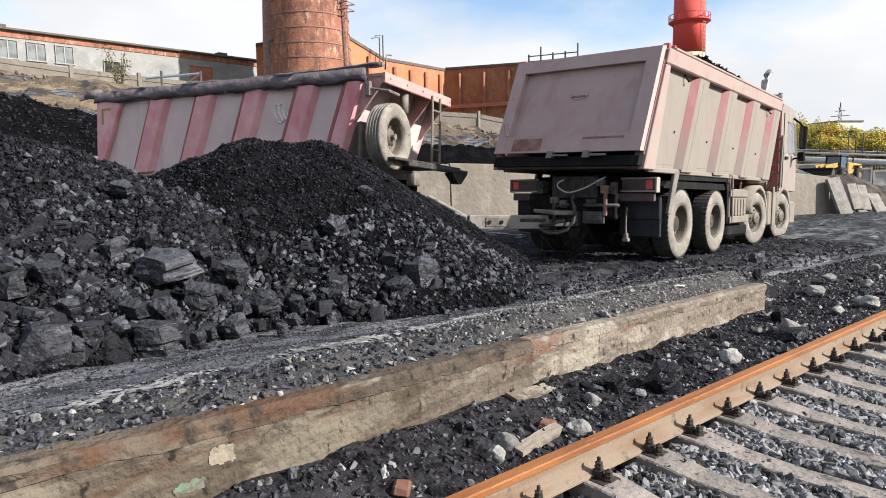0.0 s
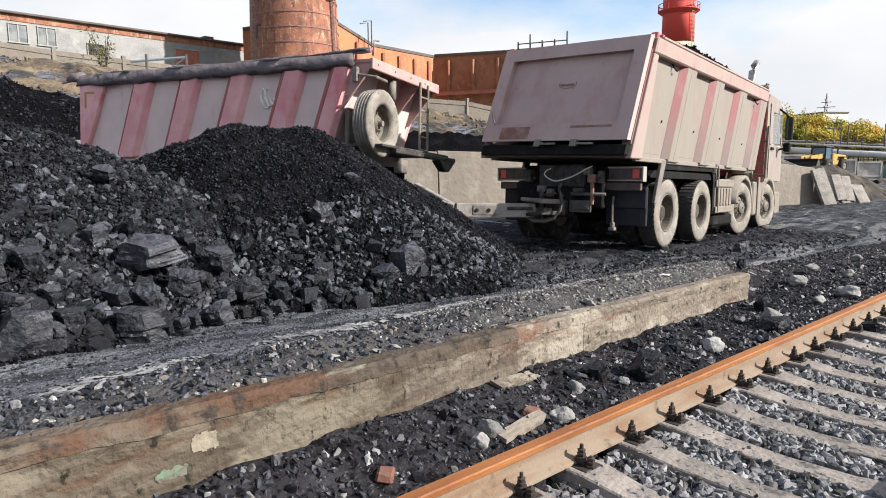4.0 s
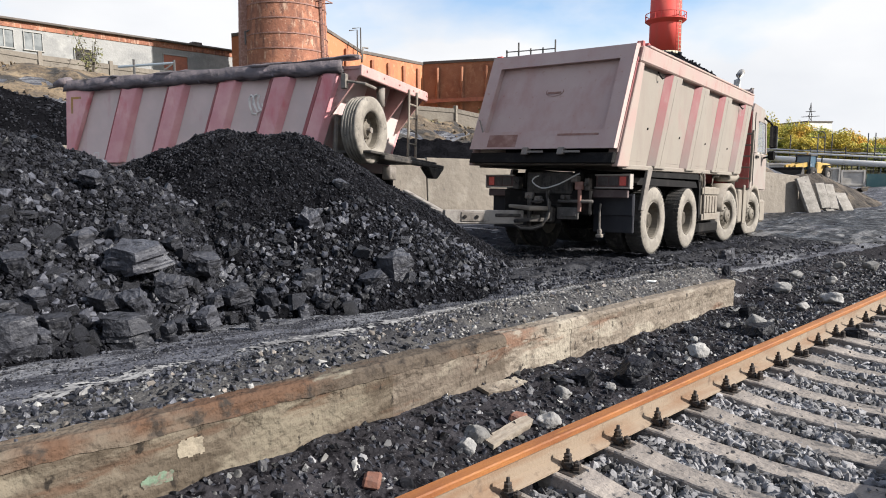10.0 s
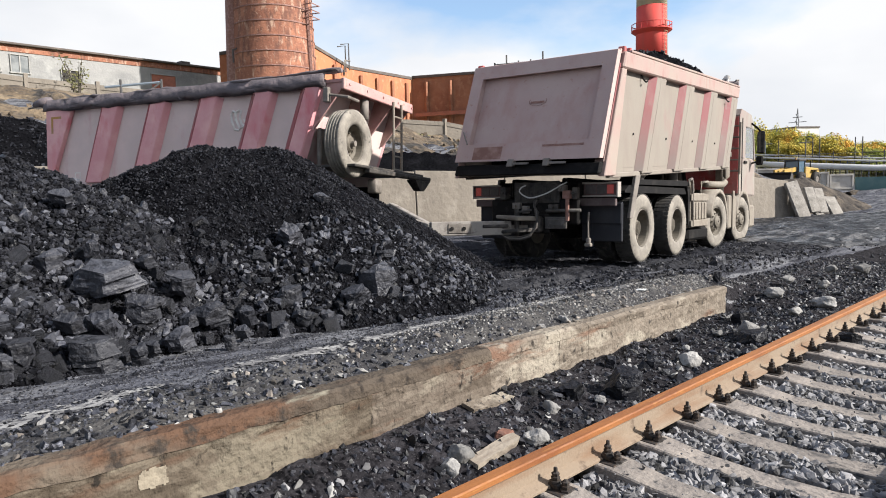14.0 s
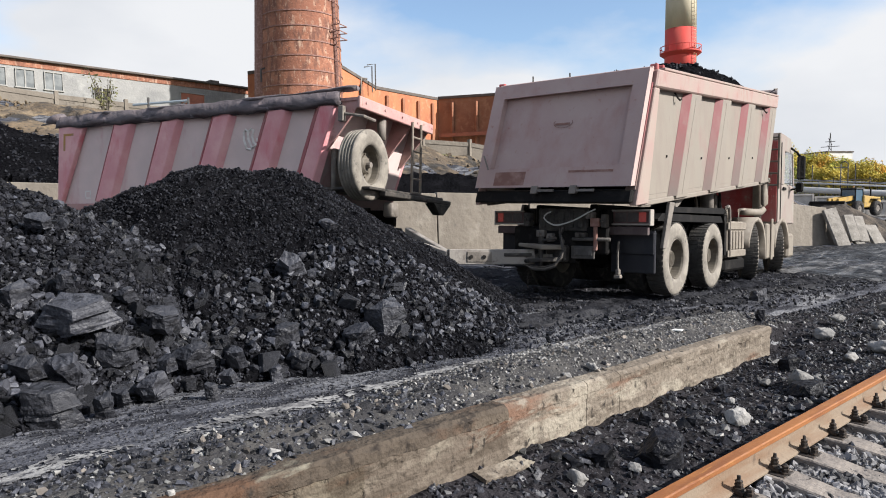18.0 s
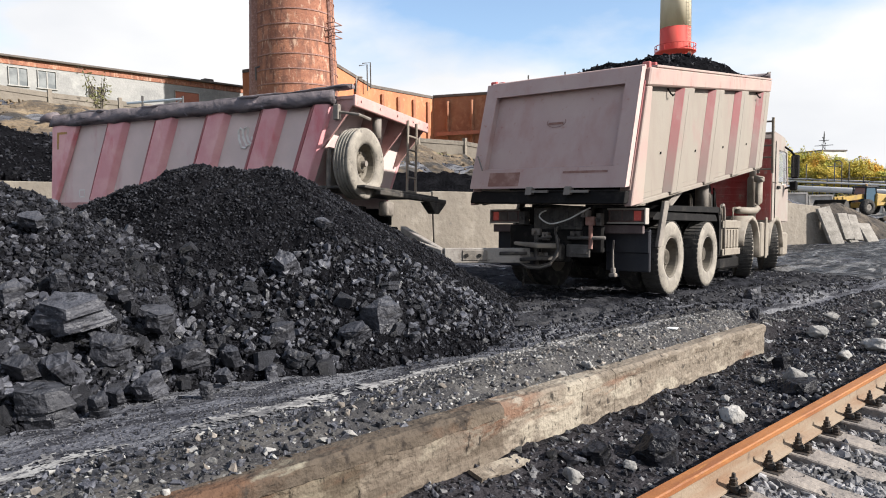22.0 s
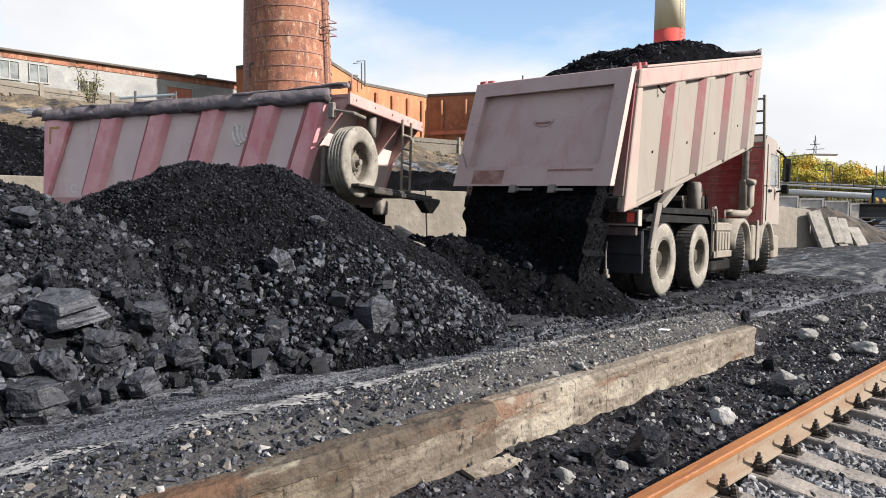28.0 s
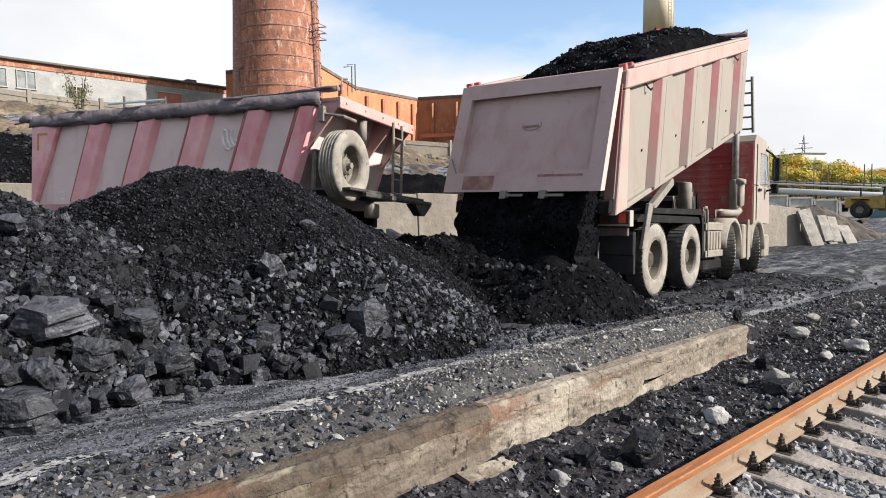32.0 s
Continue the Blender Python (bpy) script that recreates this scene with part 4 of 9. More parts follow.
def sleeper_mesh():
    bm = B()
    secs = []
    for y, w, h in [(0.07, 0.13, -0.01), (0.12, 0.145, 0.0), (0.45, 0.145, 0.0), (0.80, 0.14, 0.0), (1.05, 0.12, -0.03), (1.42, 0.11, -0.04), (1.78, 0.12, -0.03), (2.03, 0.14, 0.0), (2.38, 0.145, 0.0), (2.72, 0.145, 0.0), (2.77, 0.13, -0.01)]:
        z = BASE - 0.004 + h
        secs.append([(-w, y, z - 0.19), (-w * 0.94, y, z - 0.06), (-w * 0.84, y, z - 0.008), (-w * 0.77, y, z), (w * 0.77, y, z), (w * 0.84, y, z - 0.008), (w * 0.94, y, z - 0.06), (w, y, z - 0.19)])
    rings(bm, secs)
    return mesh_of("sleeper", bm, M["sleeper"])


def bolt_mesh(h):
    bm = B()
    prof = [(0.0, 0), (0.034, 0), (0.034, 0.012), (0.022, 0.014), (0.026, 0.03), (0.026, 0.034), (0.020, 0.036), (0.024, 0.055), (0.017, 0.058), (0.012, 0.06), (0.011, h), (0.0, h + 0.004)]
    for k in range(6):
        a, b = k * math.pi / 3, (k + 1) * math.pi / 3
        for (r0, h0), (r1, h1) in zip(prof, prof[1:]):
            q = [(r0 * math.cos(a), r0 * math.sin(a), h0), (r0 * math.cos(b), r0 * math.sin(b), h0), (r1 * math.cos(b), r1 * math.sin(b), h1), (r1 * math.cos(a), r1 * math.sin(a), h1)]
            q = [p for i, p in enumerate(q) if p not in q[:i]]
            bm.faces.new([bm.verts.new(p) for p in q])
    bmesh.ops.remove_doubles(bm, verts=bm.verts[:], dist=1e-5)
    return mesh_of("bolt", bm, M["bolt"])


def plate_mesh():
    bm = B()
    box(bm, -0.075, 0.075, -0.18, 0.18, 0, 0.014, 0.004)
    box(bm, -0.03, 0.03, -0.125, -0.055, 0.014, 0.045, 0.006)
    box(bm, -0.03, 0.03, 0.055, 0.125, 0.014, 0.045, 0.006)
    return mesh_of("base_plate", bm, M["bolt"])


_sm, _bt, _bs, _pl = sleeper_mesh(), bolt_mesh(0.085), bolt_mesh(0.065), plate_mesh()
SLEEPER_X, SLEEPER_D = 2.756, 0.499
for k in range(-26, 48):
    x = SLEEPER_X + SLEEPER_D * k + 0.016 * math.sin(k * 2.3)
    s = new("sleeper", _sm)
    s.parent = track
    s.matrix_basis = pose(x, 0, 0.004 * math.sin(k * 1.7), 0, 0, 0.5 * math.sin(k * 3.1))
    for ry in RAIL_Y[: 1 if k > 26 else 2]:
        p = new("base_plate", _pl)
        p.parent, p.matrix_basis = s, pose(0, ry, BASE - 0.013)
        for dy, me, h in ((-0.088, _bt, 0.03), (0.088, _bt, 0.03), (-0.155, _bs, 0.0), (0.155, _bs, 0.0)):
            if k > 30 and h == 0.0:
                continue
            b = new("bolt", me)
            b.parent, b.matrix_basis = s, pose(0, ry + dy, BASE + h, 0, 0, 17 * k)

# ---- truck ----
TRUCK = pose(9.085, 6.628, 0.035, -0.28, 2.15, 10.2)
PIVOT = Vector((-1.05, 0, 1.2))
LEAN, ZREF = 0.42, 1.4
BODY_ROLL = 1.1      # degrees: the body lies a little askew on its frame
truck = thing("tipper_truck", TRUCK, "dusty red four-axle tipper truck loaded with coal", "truck")


def shifted(bm, by):
    bmesh.ops.translate(bm, verts=bm.verts[:], vec=by)
    return bm


bm = B()
box(bm, -1.65, 5.0, -1.17, 1.17, 1.38, 1.46, 0.0, LEAN, ZREF)          # floor
body = part("tipper_body", shifted(bm, -PIVOT), M["paint_dusty"], truck, "dusty pink-beige steel tipper body")
body.location = PIVOT


def on_body(name, bm, mat, label="", smooth=False):
    return part(name, shifted(bm, -PIVOT), mat, body, label, smooth)


bm = B()
box(bm, 4.90, 5.0, -1.17, 1.17, 1.462, 3.16, 0.0, LEAN, ZREF)
on_body("headboard", bm, M["paint_dusty"])
for s in (-1, 1):
    bm = B()
    y0, y1 = sorted((s * 1.17, s * 1.12))
    box(bm, -1.66, 4.898, y0, y1, 1.462, 3.1, 0.0, LEAN, ZREF)
    on_body("side_wall", bm, M["paint_dusty"], "dusty beige-pink side wall")
RIBS = [(-0.235, 0.22), (1.30, 1.77), (2.86, 3.33), (4.45, 4.98)]
for s in (-1, 1):
    y0, y1 = sorted((s * 1.172, s * 1.275))
    for a, b in RIBS:
        bm = B()
        box(bm, a, b, y0, y1, 1.36, 2.875, 0.012, LEAN, ZREF)
        on_body("rib", bm, M["paint_dusty"])
        if a > -1:
            bm = B()
            ends = []
            for z in (1.40, 2.868):
                o = LEAN * (z - ZREF)
                ends.append([(a - 0.105 + o, s * 1.173, z), (a - 0.001 + o, s * 1.173, z), (a - 0.001 + o, s * 1.274, z), (a - 0.012 + o, s * 1.274, z)])
            hexa(bm, ends[0] if s < 0 else ends[0][::-1], ends[1] if s < 0 else ends[1][::-1])
            on_body("rib_flank", bm, M["paint_flank_body"], "red flank of the rib, dust and painted shade at its foot")
            for f in (0.42,):
                bm = B()
                x = a + (b - a) * f
                box(bm, x, x + 0.03, *sorted((s * 1.275, s * 1.278)), 1.40, 2.82, 0, LEAN, ZREF)
                on_body("rib_crease", bm, M["paint_dusty"])
    # the rear post: a plate that is broad at its foot and narrow at the top
    bm = B()
    lo_, hi_ = LEAN * (1.36 - ZREF), LEAN * (2.875 - ZREF)
    hexa(bm, [(-1.66 + lo_, y0, 1.36), (-1.27 + lo_, y0, 1.36), (-1.27 + lo_, y1, 1.36), (-1.66 + lo_, y1, 1.36)], [(-1.66 + hi_, y0, 2.875), (-1.50 + hi_, y0, 2.875), (-1.50 + hi_, y1, 2.875), (-1.66 + hi_, y1, 2.875)], 0.012)
    on_body("rear_post", bm, M["paint_rail"], "dusty pink rear post")
    bm = B()
    y2 = sorted((s * 1.10, s * 1.285))
    box(bm, -1.66, 5.0, y2[0], y2[1], 2.88, 3.12, 0.02, LEAN, ZREF)
    box(bm, -1.45, 4.98, y2[0], y2[1], 3.122, 3.16, 0.008, LEAN, ZREF)
    on_body("top_rail", bm, M["paint_rail"], "dusty pink top rail")
    bm = B()
    y3 = sorted((s * 1.175, s * 1.24))
    box(bm, -1.4, 4.9, y3[0], y3[1], 1.33, 1.40, 0.01, LEAN, ZREF)
    on_body("sill", bm, M["paint_dusty"])
    # hooks under the rail
    for hx in (-0.78, 4.15, 4.4):
        bm = B()
        tube(bm, [(hx + 0.7, s * 1.18, 2.87), (hx + 0.7, s * 1.22, 2.80), (hx + 0.72, s * 1.25, 2.76), (hx + 0.78, s * 1.25, 2.78)], 0.013, 6)
        on_body("hook", bm, M["chassis"], "dark tarp hook")
    for hx, hz in ((-0.62, 1.95), (0.90, 1.9), (2.4, 1.88), (3.95, 1.86)):
        bm = B()
        box(bm, hx - 0.012, hx + 0.012, *sorted((s * 1.17, s * 1.188)), hz, hz + 0.035, 0.003, LEAN, ZREF)
        on_body("cleat", bm, M["chassis"])
bm = B()
box(bm, -1.76, -1.50, -1.22, 1.22, 1.40, 1.56, 0.015, LEAN, ZREF)
on_body("floor_lip", bm, M["chassis"], "dark worn lip of the floor")
for s in (-1, 1):
    bm = B()
    y0, y1 = sorted((s * 1.10, s * 1.235))
    box(bm, -1.69, -1.662, y0, y1, 1.56, 2.95, 0.004, LEAN, ZREF)
    on_body("seal_post", bm, M["paint_flank_body"], "red rear post, dust and painted shade at its foot")
    for hx in (-0.93, -0.72):
        bm = B()
        hexa(bm, [(hx, s * 1.22 - 0.03, 3.0), (hx + 0.09, s * 1.22 - 0.03, 3.0), (hx + 0.09, s * 1.22 + 0.075, 3.0), (hx, s * 1.22 + 0.075, 3.0)],
             [(hx + 0.02, s * 1.22 - 0.03, 3.2), (hx + 0.08, s * 1.22 - 0.03, 3.2), (hx + 0.08, s * 1.22 + 0.075, 3.2), (hx + 0.02, s * 1.22 + 0.075, 3.2)], 0.01)
        on_body("hinge_bracket", bm, M["paint_red"])
# rolled sheet across the head of the body
bm = B()
tube(bm, [(5.70, -1.25, 3.22), (5.71, -0.4, 3.25), (5.70, 0.5, 3.24), (5.70, 1.25, 3.22)], 0.06, 10)
on_body("sheet_roll", bm, M["tarp"], "rolled dark tarpaulin", True)
for s in (-1, 1):
    bm = B()
    tube(bm, [(5.63, s * 1.22, 3.1), (5.74, s * 1.24, 3.3), (5.53, s * 1.24, 3.27)], 0.02, 6)
    on_body("roll_bracket", bm, M["chassis_grey"])
# ladder on the headboard
bm = B()
for yy in (-1.34, -1.06):
    tube(bm, [(5.60, yy, 1.20), (5.62, yy, 2.36)], 0.030, 6)
for k in range(5):
    z = 1.28 + 0.25 * k
    tube(bm, [(5.61, -1.34, z), (5.61, -1.06, z)], 0.022, 6)
for z in (1.7, 2.3):
    tube(bm, [(5.61, -1.1, z), (4.97 + LEAN * (z - ZREF), -1.1, z)], 0.02, 6)
on_body("ladder", bm, M["dust_metal"], "dusty beige steel ladder")

GATE = Vector((-0.95, 0, 3.12)) - PIVOT
bm = B()
zl, zh = 1.614, 3.135
RIM_LO, RIM_HI = 0.268, 0.205      # breadth of the frame round the recess
box(bm, -1.715, -1.690, -1.018, 1.018, zl + RIM_LO, zh - RIM_HI, 0, LEAN, ZREF)   # recessed panel
for a, b, c, d in ((-1.222, 1.222, zh - RIM_HI, zh), (-1.222, 1.222, zl, zl + RIM_LO), (-1.222, -1.018, zl + RIM_LO, zh - RIM_HI), (1.018, 1.222, zl + RIM_LO, zh - RIM_HI)):
    box(bm, -1.82, -1.695, a, b, c, d, 0.0, LEAN, ZREF)
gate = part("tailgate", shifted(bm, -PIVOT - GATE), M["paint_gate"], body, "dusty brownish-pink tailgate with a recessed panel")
gate.location = GATE


def on_gate(name, bm, mat, label=""):
    """Fittings of the gate hang on the body's second level, so they are joined to the gate's mesh."""
    me = mesh_of(name, shifted(bm, -PIVOT - GATE), mat)
    g = gate.data
    k = len(g.materials)
    g.materials.append(mat)
    both = bmesh.new()
    both.from_mesh(g)
    n = len(both.faces)
    both.from_mesh(me)
    both.faces.ensure_lookup_table()
    for f in both.faces[n:]:
        f.material_index = k
    both.to_mesh(g)
    both.free()


bm = B()
box(bm, -1.825, -1.821, 0.38, 0.90, zl + 0.03, zl + 0.22, 0, LEAN, ZREF)
box(bm, -1.825, -1.821, -0.95, -0.3, zl + 0.19, zl + 0.22, 0, LEAN, ZREF)
on_gate("rust_patch", bm, M["paint_rust"])
bm = B()
for y in (-0.42, 0.18):
    box(bm, -1.86, -1.74, y - 0.05, y + 0.05, zl - 0.09, zl + 0.02, 0.01, LEAN, ZREF)
    box(bm, -1.84, -1.80, y - 0.3, y - 0.05, zl - 0.06, zl - 0.03, 0.0, LEAN, ZREF)
on_gate("latch", bm, M["chassis_grey"])
bm = B()
tube(bm, [(-1.60, 1.13, zl + 0.47), (-1.72, 0.98, zl + 0.27)], 0.012, 6)
on_gate("pull_wire", bm, M["chassis_grey"])
bm = B()
lathe(bm, [(0.16, 0), (0.17, 0), (0.17, 0.006), (0.16, 0.006)], 24, "x")
for v in bm.verts:
    v.co = Vector((v.co.x + LEAN * v.co.z * 0.55 - 1.719 + LEAN * (2.50 - ZREF), v.co.y * 0.9 - 0.02, v.co.z * 0.42 + 2.50))
box(bm, -1.727, -1.718, -0.13, 0.10, 2.47, 2.50, 0, LEAN, ZREF)
on_gate("emblem", bm, M["paint_rust"])
on_gate("hinge_tube", (lambda b: (tube(b, [(-0.95, -1.21, 3.13), (-0.95, 1.21, 3.13)], 0.035, 8), b)[1])(B()), M["paint_gate"])

# chassis
AXLES = (-0.10, 1.60, 4.33, 6.45)
bm = B()
for s in (-1, 1):
    box(bm, -1.3, 7.0, *sorted((s * 0.36, s * 0.44)), 0.74, 1.02, 0.01)
for x in (-1.2, 0.7, 2.2, 3.6, 5.2):
    box(bm, x - 0.06, x + 0.06, -0.36, 0.36, 0.78, 0.98, 0.01)
part("chassis_frame", bm, M["chassis"], truck, "dark steel chassis frame")
bm = B()
for s in (-1, 1):
    box(bm, -1.2, 4.6, *sorted((s * 0.38, s * 0.50)), 1.03, 1.32, 0.02)
part("subframe", bm, M["chassis"], truck)
for x in AXLES:
    bm = B()
    tube(bm, [(x, -0.95, 0.54), (x, 0.95, 0.54)], 0.10, 10)
    box(bm, x - 0.2, x + 0.2, -0.2, 0.2, 0.36, 0.76, 0.06)
    part("axle", bm, M["chassis"], truck)
bm = B()
box(bm, -1.40, -1.30, -0.75, 0.75, 0.62, 1.0, 0.02)
box(bm, -1.44, -1.40, -0.30, 0.30, 0.48, 0.78, 0.02)
part("rear_crossmember", bm, M["chassis"], truck)
bm = B()
box(bm, -1.60, -1.44, -0.22, 0.10, 0.50, 0.74, 0.03)
part("tow_coupling", bm, M["coupling"], truck, "grimy grey tow coupling")
coupling = bpy.data.objects["tow_coupling"]
for s in (-1, 1):
    bm = B()                                  # the two jaws of the coupling mouth
    z = 0.625 + s * 0.085
    hexa(bm, [(-1.90, 0.36, z - 0.025 + s * 0.035), (-1.90, -0.02, z - 0.03), (-1.56, -0.20, z - 0.035), (-1.56, 0.10, z - 0.035)], [(-1.90, 0.36, z + 0.025 + s * 0.035), (-1.90, -0.02, z + 0.03), (-1.56, -0.20, z + 0.035), (-1.56, 0.10, z + 0.035)], 0.012)
    part("jaw", bm, M["dust_metal" if s > 0 else "coupling"], coupling, "worn grey jaw")
bm = B()
tube(bm, [(-1.74, 0.08, 0.42), (-1.74, 0.08, 0.86)], 0.035, 10)
tube(bm, [(-1.74, 0.08, 0.80), (-1.74, -0.16, 0.84)], 0.018, 8)
part("pin", bm, M["coupling"], coupling)
bm = B()
box(bm, -1.47, -1.44, -0.60, -0.24, 0.555, 0.735, 0.012)
box(bm, -1.485, -1.47, -0.57, -0.30, 0.60, 0.70, 0.006)
part("hitch_plate", bm, M["hitch_grey"], truck, "dusty grey plate on the rear crossmember")
bm = B()
tube(bm, [(-1.46, -0.26, 0.825), (-1.46, -0.82, 0.83)], 0.026, 8)
part("brake_pipe", bm, M["hitch_grey"], truck, "", True)
bm = B()
tube(bm, [(-1.47, -0.615, 0.68), (-1.47, -0.61, 1.06)], 0.030, 8)
box(bm, -1.50, -1.43, -0.67, -0.54, 1.00, 1.12, 0.01)
part("spring_rod", bm, M["paint_rust"], truck, "rusty upright rod")
bm = B()
box(bm, -1.41, -1.36, -0.46, 0.33, 0.93, 1.27, 0.02)
for k in range(5):
    box(bm, -1.425, -1.41, -0.40 + 0.15 * k, -0.33 + 0.15 * k, 0.98, 1.22, 0.008)
part("valve_panel", bm, M["coupling"], truck, "grimy valve panel")
for k, (y, z, w, h) in enumerate(((-0.52, 1.16, 0.05, 0.05), (-0.38, 0.88, 0.08, 0.04), (0.26, 0.90, 0.07, 0.05), (0.48, 1.10, 0.05, 0.10), (0.10, 0.84, 0.05, 0.06), (-0.72, 1.08, 0.04, 0.09))):
    bm = B()
    box(bm, -1.50 + 0.015 * (k % 3), -1.36, y - w, y + w, z - h, z + h, 0.012)
    tube(bm, [(-1.49, y, z), (-1.53, y, z)], 0.022, 8)
    part("valve_block", bm, M["coupling" if k % 2 else "chassis_grey"], truck)
bm = B()
tube(bm, [(-1.18, -0.82, 0.80), (-1.20, -0.815, 0.66), (-1.20, -0.82, 0.46), (-1.20, -0.825, 0.40)], 0.016, 8)
box(bm, -1.22, -1.16, -0.85, -0.79, 0.34, 0.42, 0.012)
box(bm, -1.23, -1.15, -0.87, -0.77, 0.29, 0.345, 0.012)
part("hanging_strap", bm, M["chassis_grey"], truck, "pale strap with a hook hanging beside the flap")
for k in range(3):                            # coiled lines to the trailer
    bm = B()
    tube(bm, [(-1.48, -0.08 - 0.03 * k, 0.98), (-1.55, -0.11, 0.92 - 0.02 * k), (-1.62, -0.17 - 0.02 * k, 0.80), (-1.68, -0.23, 0.68), (-1.72, -0.24 + 0.02 * k, 0.58), (-1.76, -0.16, 0.48 - 0.015 * k), (-1.80, -0.02, 0.435 - 0.02 * k), (-1.83, 0.16, 0.44 - 0.02 * k), (-1.86, 0.30, 0.48), (-1.88, 0.37, 0.58), (-1.88, 0.38, 0.68)], 0.017, 6)
    part("coiled_hose", bm, M["chassis_grey" if k == 1 else "coupling"], truck, "", True)
bm = B()
for k in range(9):
    a = 40 * k
    tube(bm, [(-1.72 + 0.012 * math.sin(a), 0.30 + 0.012 * math.cos(a), 0.44 - 0.035 * k), (-1.72 - 0.012 * math.sin(a), 0.30 - 0.012 * math.cos(a), 0.40 - 0.035 * k)], 0.008, 5)
part("chain", bm, M["coupling"], truck, "short hanging safety chain")
bm = B()
_hp = [Vector((-1.5 - 0.03 * (k % 2), y, z)) for k, (y, z) in enumerate(((-0.62, 1.24), (-0.54, 1.20), (-0.30, 1.09), (-0.06, 1.02), (0.09, 1.05), (0.16, 1.12), (0.14, 1.18), (0.04, 1.21)))]
_pts = []
for k in range(len(_hp) - 1):
    p0, p1, p2, p3 = _hp[max(k - 1, 0)], _hp[k], _hp[k + 1], _hp[min(k + 2, len(_hp) - 1)]
    for q in range(5):
        t = q / 5
        _pts.append(0.5 * (2 * p1 + (p2 - p0) * t + (2 * p0 - 5 * p1 + 4 * p2 - p3) * t * t + (3 * p1 - p0 - 3 * p2 + p3) * t ** 3))
tube(bm, _pts, 0.011, 6)
part("air_hose", bm, M["hose"], truck, "pale curled air hose", True)
for s in (-1, 1):
    bm = B()
    box(bm, -1.17, -1.07, *sorted((s * 0.72, s * 1.26)), 1.03, 1.23, 0.015)
    lamp = part("tail_lamp", bm, M["lamp_red"], truck, "dusty red tail lamp cluster")
    bm = B()
    y0, y1 = sorted((s * 1.24, s * 1.265))
    box(bm, -1.185, -1.06, y0, y1, 1.02, 1.24, 0.004)
    part("lamp_end", bm, M["lamp_rim"], lamp)
    for y0, y1, mat_, text in ((1.10, 1.20, "lamp_on", "glowing red brake lamp"), (0.94, 1.08, "lamp_dull", "dusty dull lamp lens"), (0.76, 0.92, "lamp_dull", "dusty dull lamp lens")):
        bm = B()
        box(bm, -1.178, -1.171, *sorted((s * y0, s * y1)), 1.07, 1.20, 0.002)
        part("lamp_lens", bm, M[mat_], lamp, text)
    for z0, z1 in ((1.025, 1.05), (1.215, 1.24)):
        bm = B()
        box(bm, -1.183, -1.16, *sorted((s * 0.71, s * 1.238)), z0, z1, 0.003)
        part("lamp_rim", bm, M["lamp_rim"], lamp)
    bm = B()
    box(bm, -1.15, -1.09, *sorted((s * 0.62, s * 1.22)), 0.89, 1.01, 0.01)
    part("lamp_bracket", bm, M["bracket_red"], truck, "dusty dark red bracket under the lamp")
    bm = B()
    box(bm, -0.95, -0.90, *sorted((s * 0.60, s * 1.24)), 0.36, 0.95, 0.012)
    box(bm, -0.98, -0.95, *sorted((s * 0.60, s * 1.24)), 0.62, 0.93, 0.012)
    part("mud_flap", bm, M["flap"], truck, "bluish black rubber mud flap")
    bm = B()
    hexa(bm, [(-0.66, s * 1.22 - 0.03, 0.70), (-0.54, s * 1.22 - 0.03, 0.70), (-0.54, s * 1.22 + 0.03, 0.70), (-0.66, s * 1.22 + 0.03, 0.70)],
         [(-0.42, s * 1.22 - 0.03, 1.36), (-0.24, s * 1.22 - 0.03, 1.36), (-0.24, s * 1.22 + 0.03, 1.36), (-0.42, s * 1.22 + 0.03, 1.36)], 0.01)
    part("mudguard_stay", bm, M["chassis_grey"], truck, "pale grey strut beside the rear wheel")
    bm = B()
    prism(bm, [(-0.75, 1.12), (-0.6, 1.20), (2.1, 1.20), (2.2, 1.12), (2.2, 1.09), (-0.75, 1.09)], *sorted((s * 0.62, s * 1.2)), "y")
    part("mudguard", bm, M["chassis"], truck)
# hydraulic ram and hinge
bm = B()
tube(bm, [(4.7, 0, 1.0), (4.75, 0, 1.4)], 0.10, 12)
part("hoist_cylinder", bm, M["chassis_grey"], truck)
for s in (-1, 1):
    bm = B()
    box(bm, -1.1, -0.5, *sorted((s * 0.505, s * 0.60)), 1.02, 1.25, 0.02)
    part("hinge_block", bm, M["chassis"], truck)
bm = B()
tube(bm, [(2.3, -0.9, 1.20), (2.3, -0.9, 1.80), (2.3, -0.9, 1.83)], [0.115, 0.115, 0.09], 16)
part("air_cylinder", bm, M["chassis_grey"], truck, "grey upright cylinder", True)
bm = B()
beam_lo, beam_hi = Vector((0.1, -1.08, 1.32)), Vector((0.98, -1.08, 1.76))
_d = (beam_hi - beam_lo).normalized()
_u = Vector((-_d.z, 0, _d.x)) * 0.06
_w = Vector((0, 0.05, 0))
hexa(bm, [beam_lo - _u - _w, beam_hi - _u - _w, beam_hi - _u + _w, beam_lo - _u + _w], [beam_lo + _u - _w, beam_hi + _u - _w, beam_hi + _u + _w, beam_lo + _u + _w], 0.01)
part("body_prop", bm, M["chassis_grey"], truck, "pale slanting body prop")
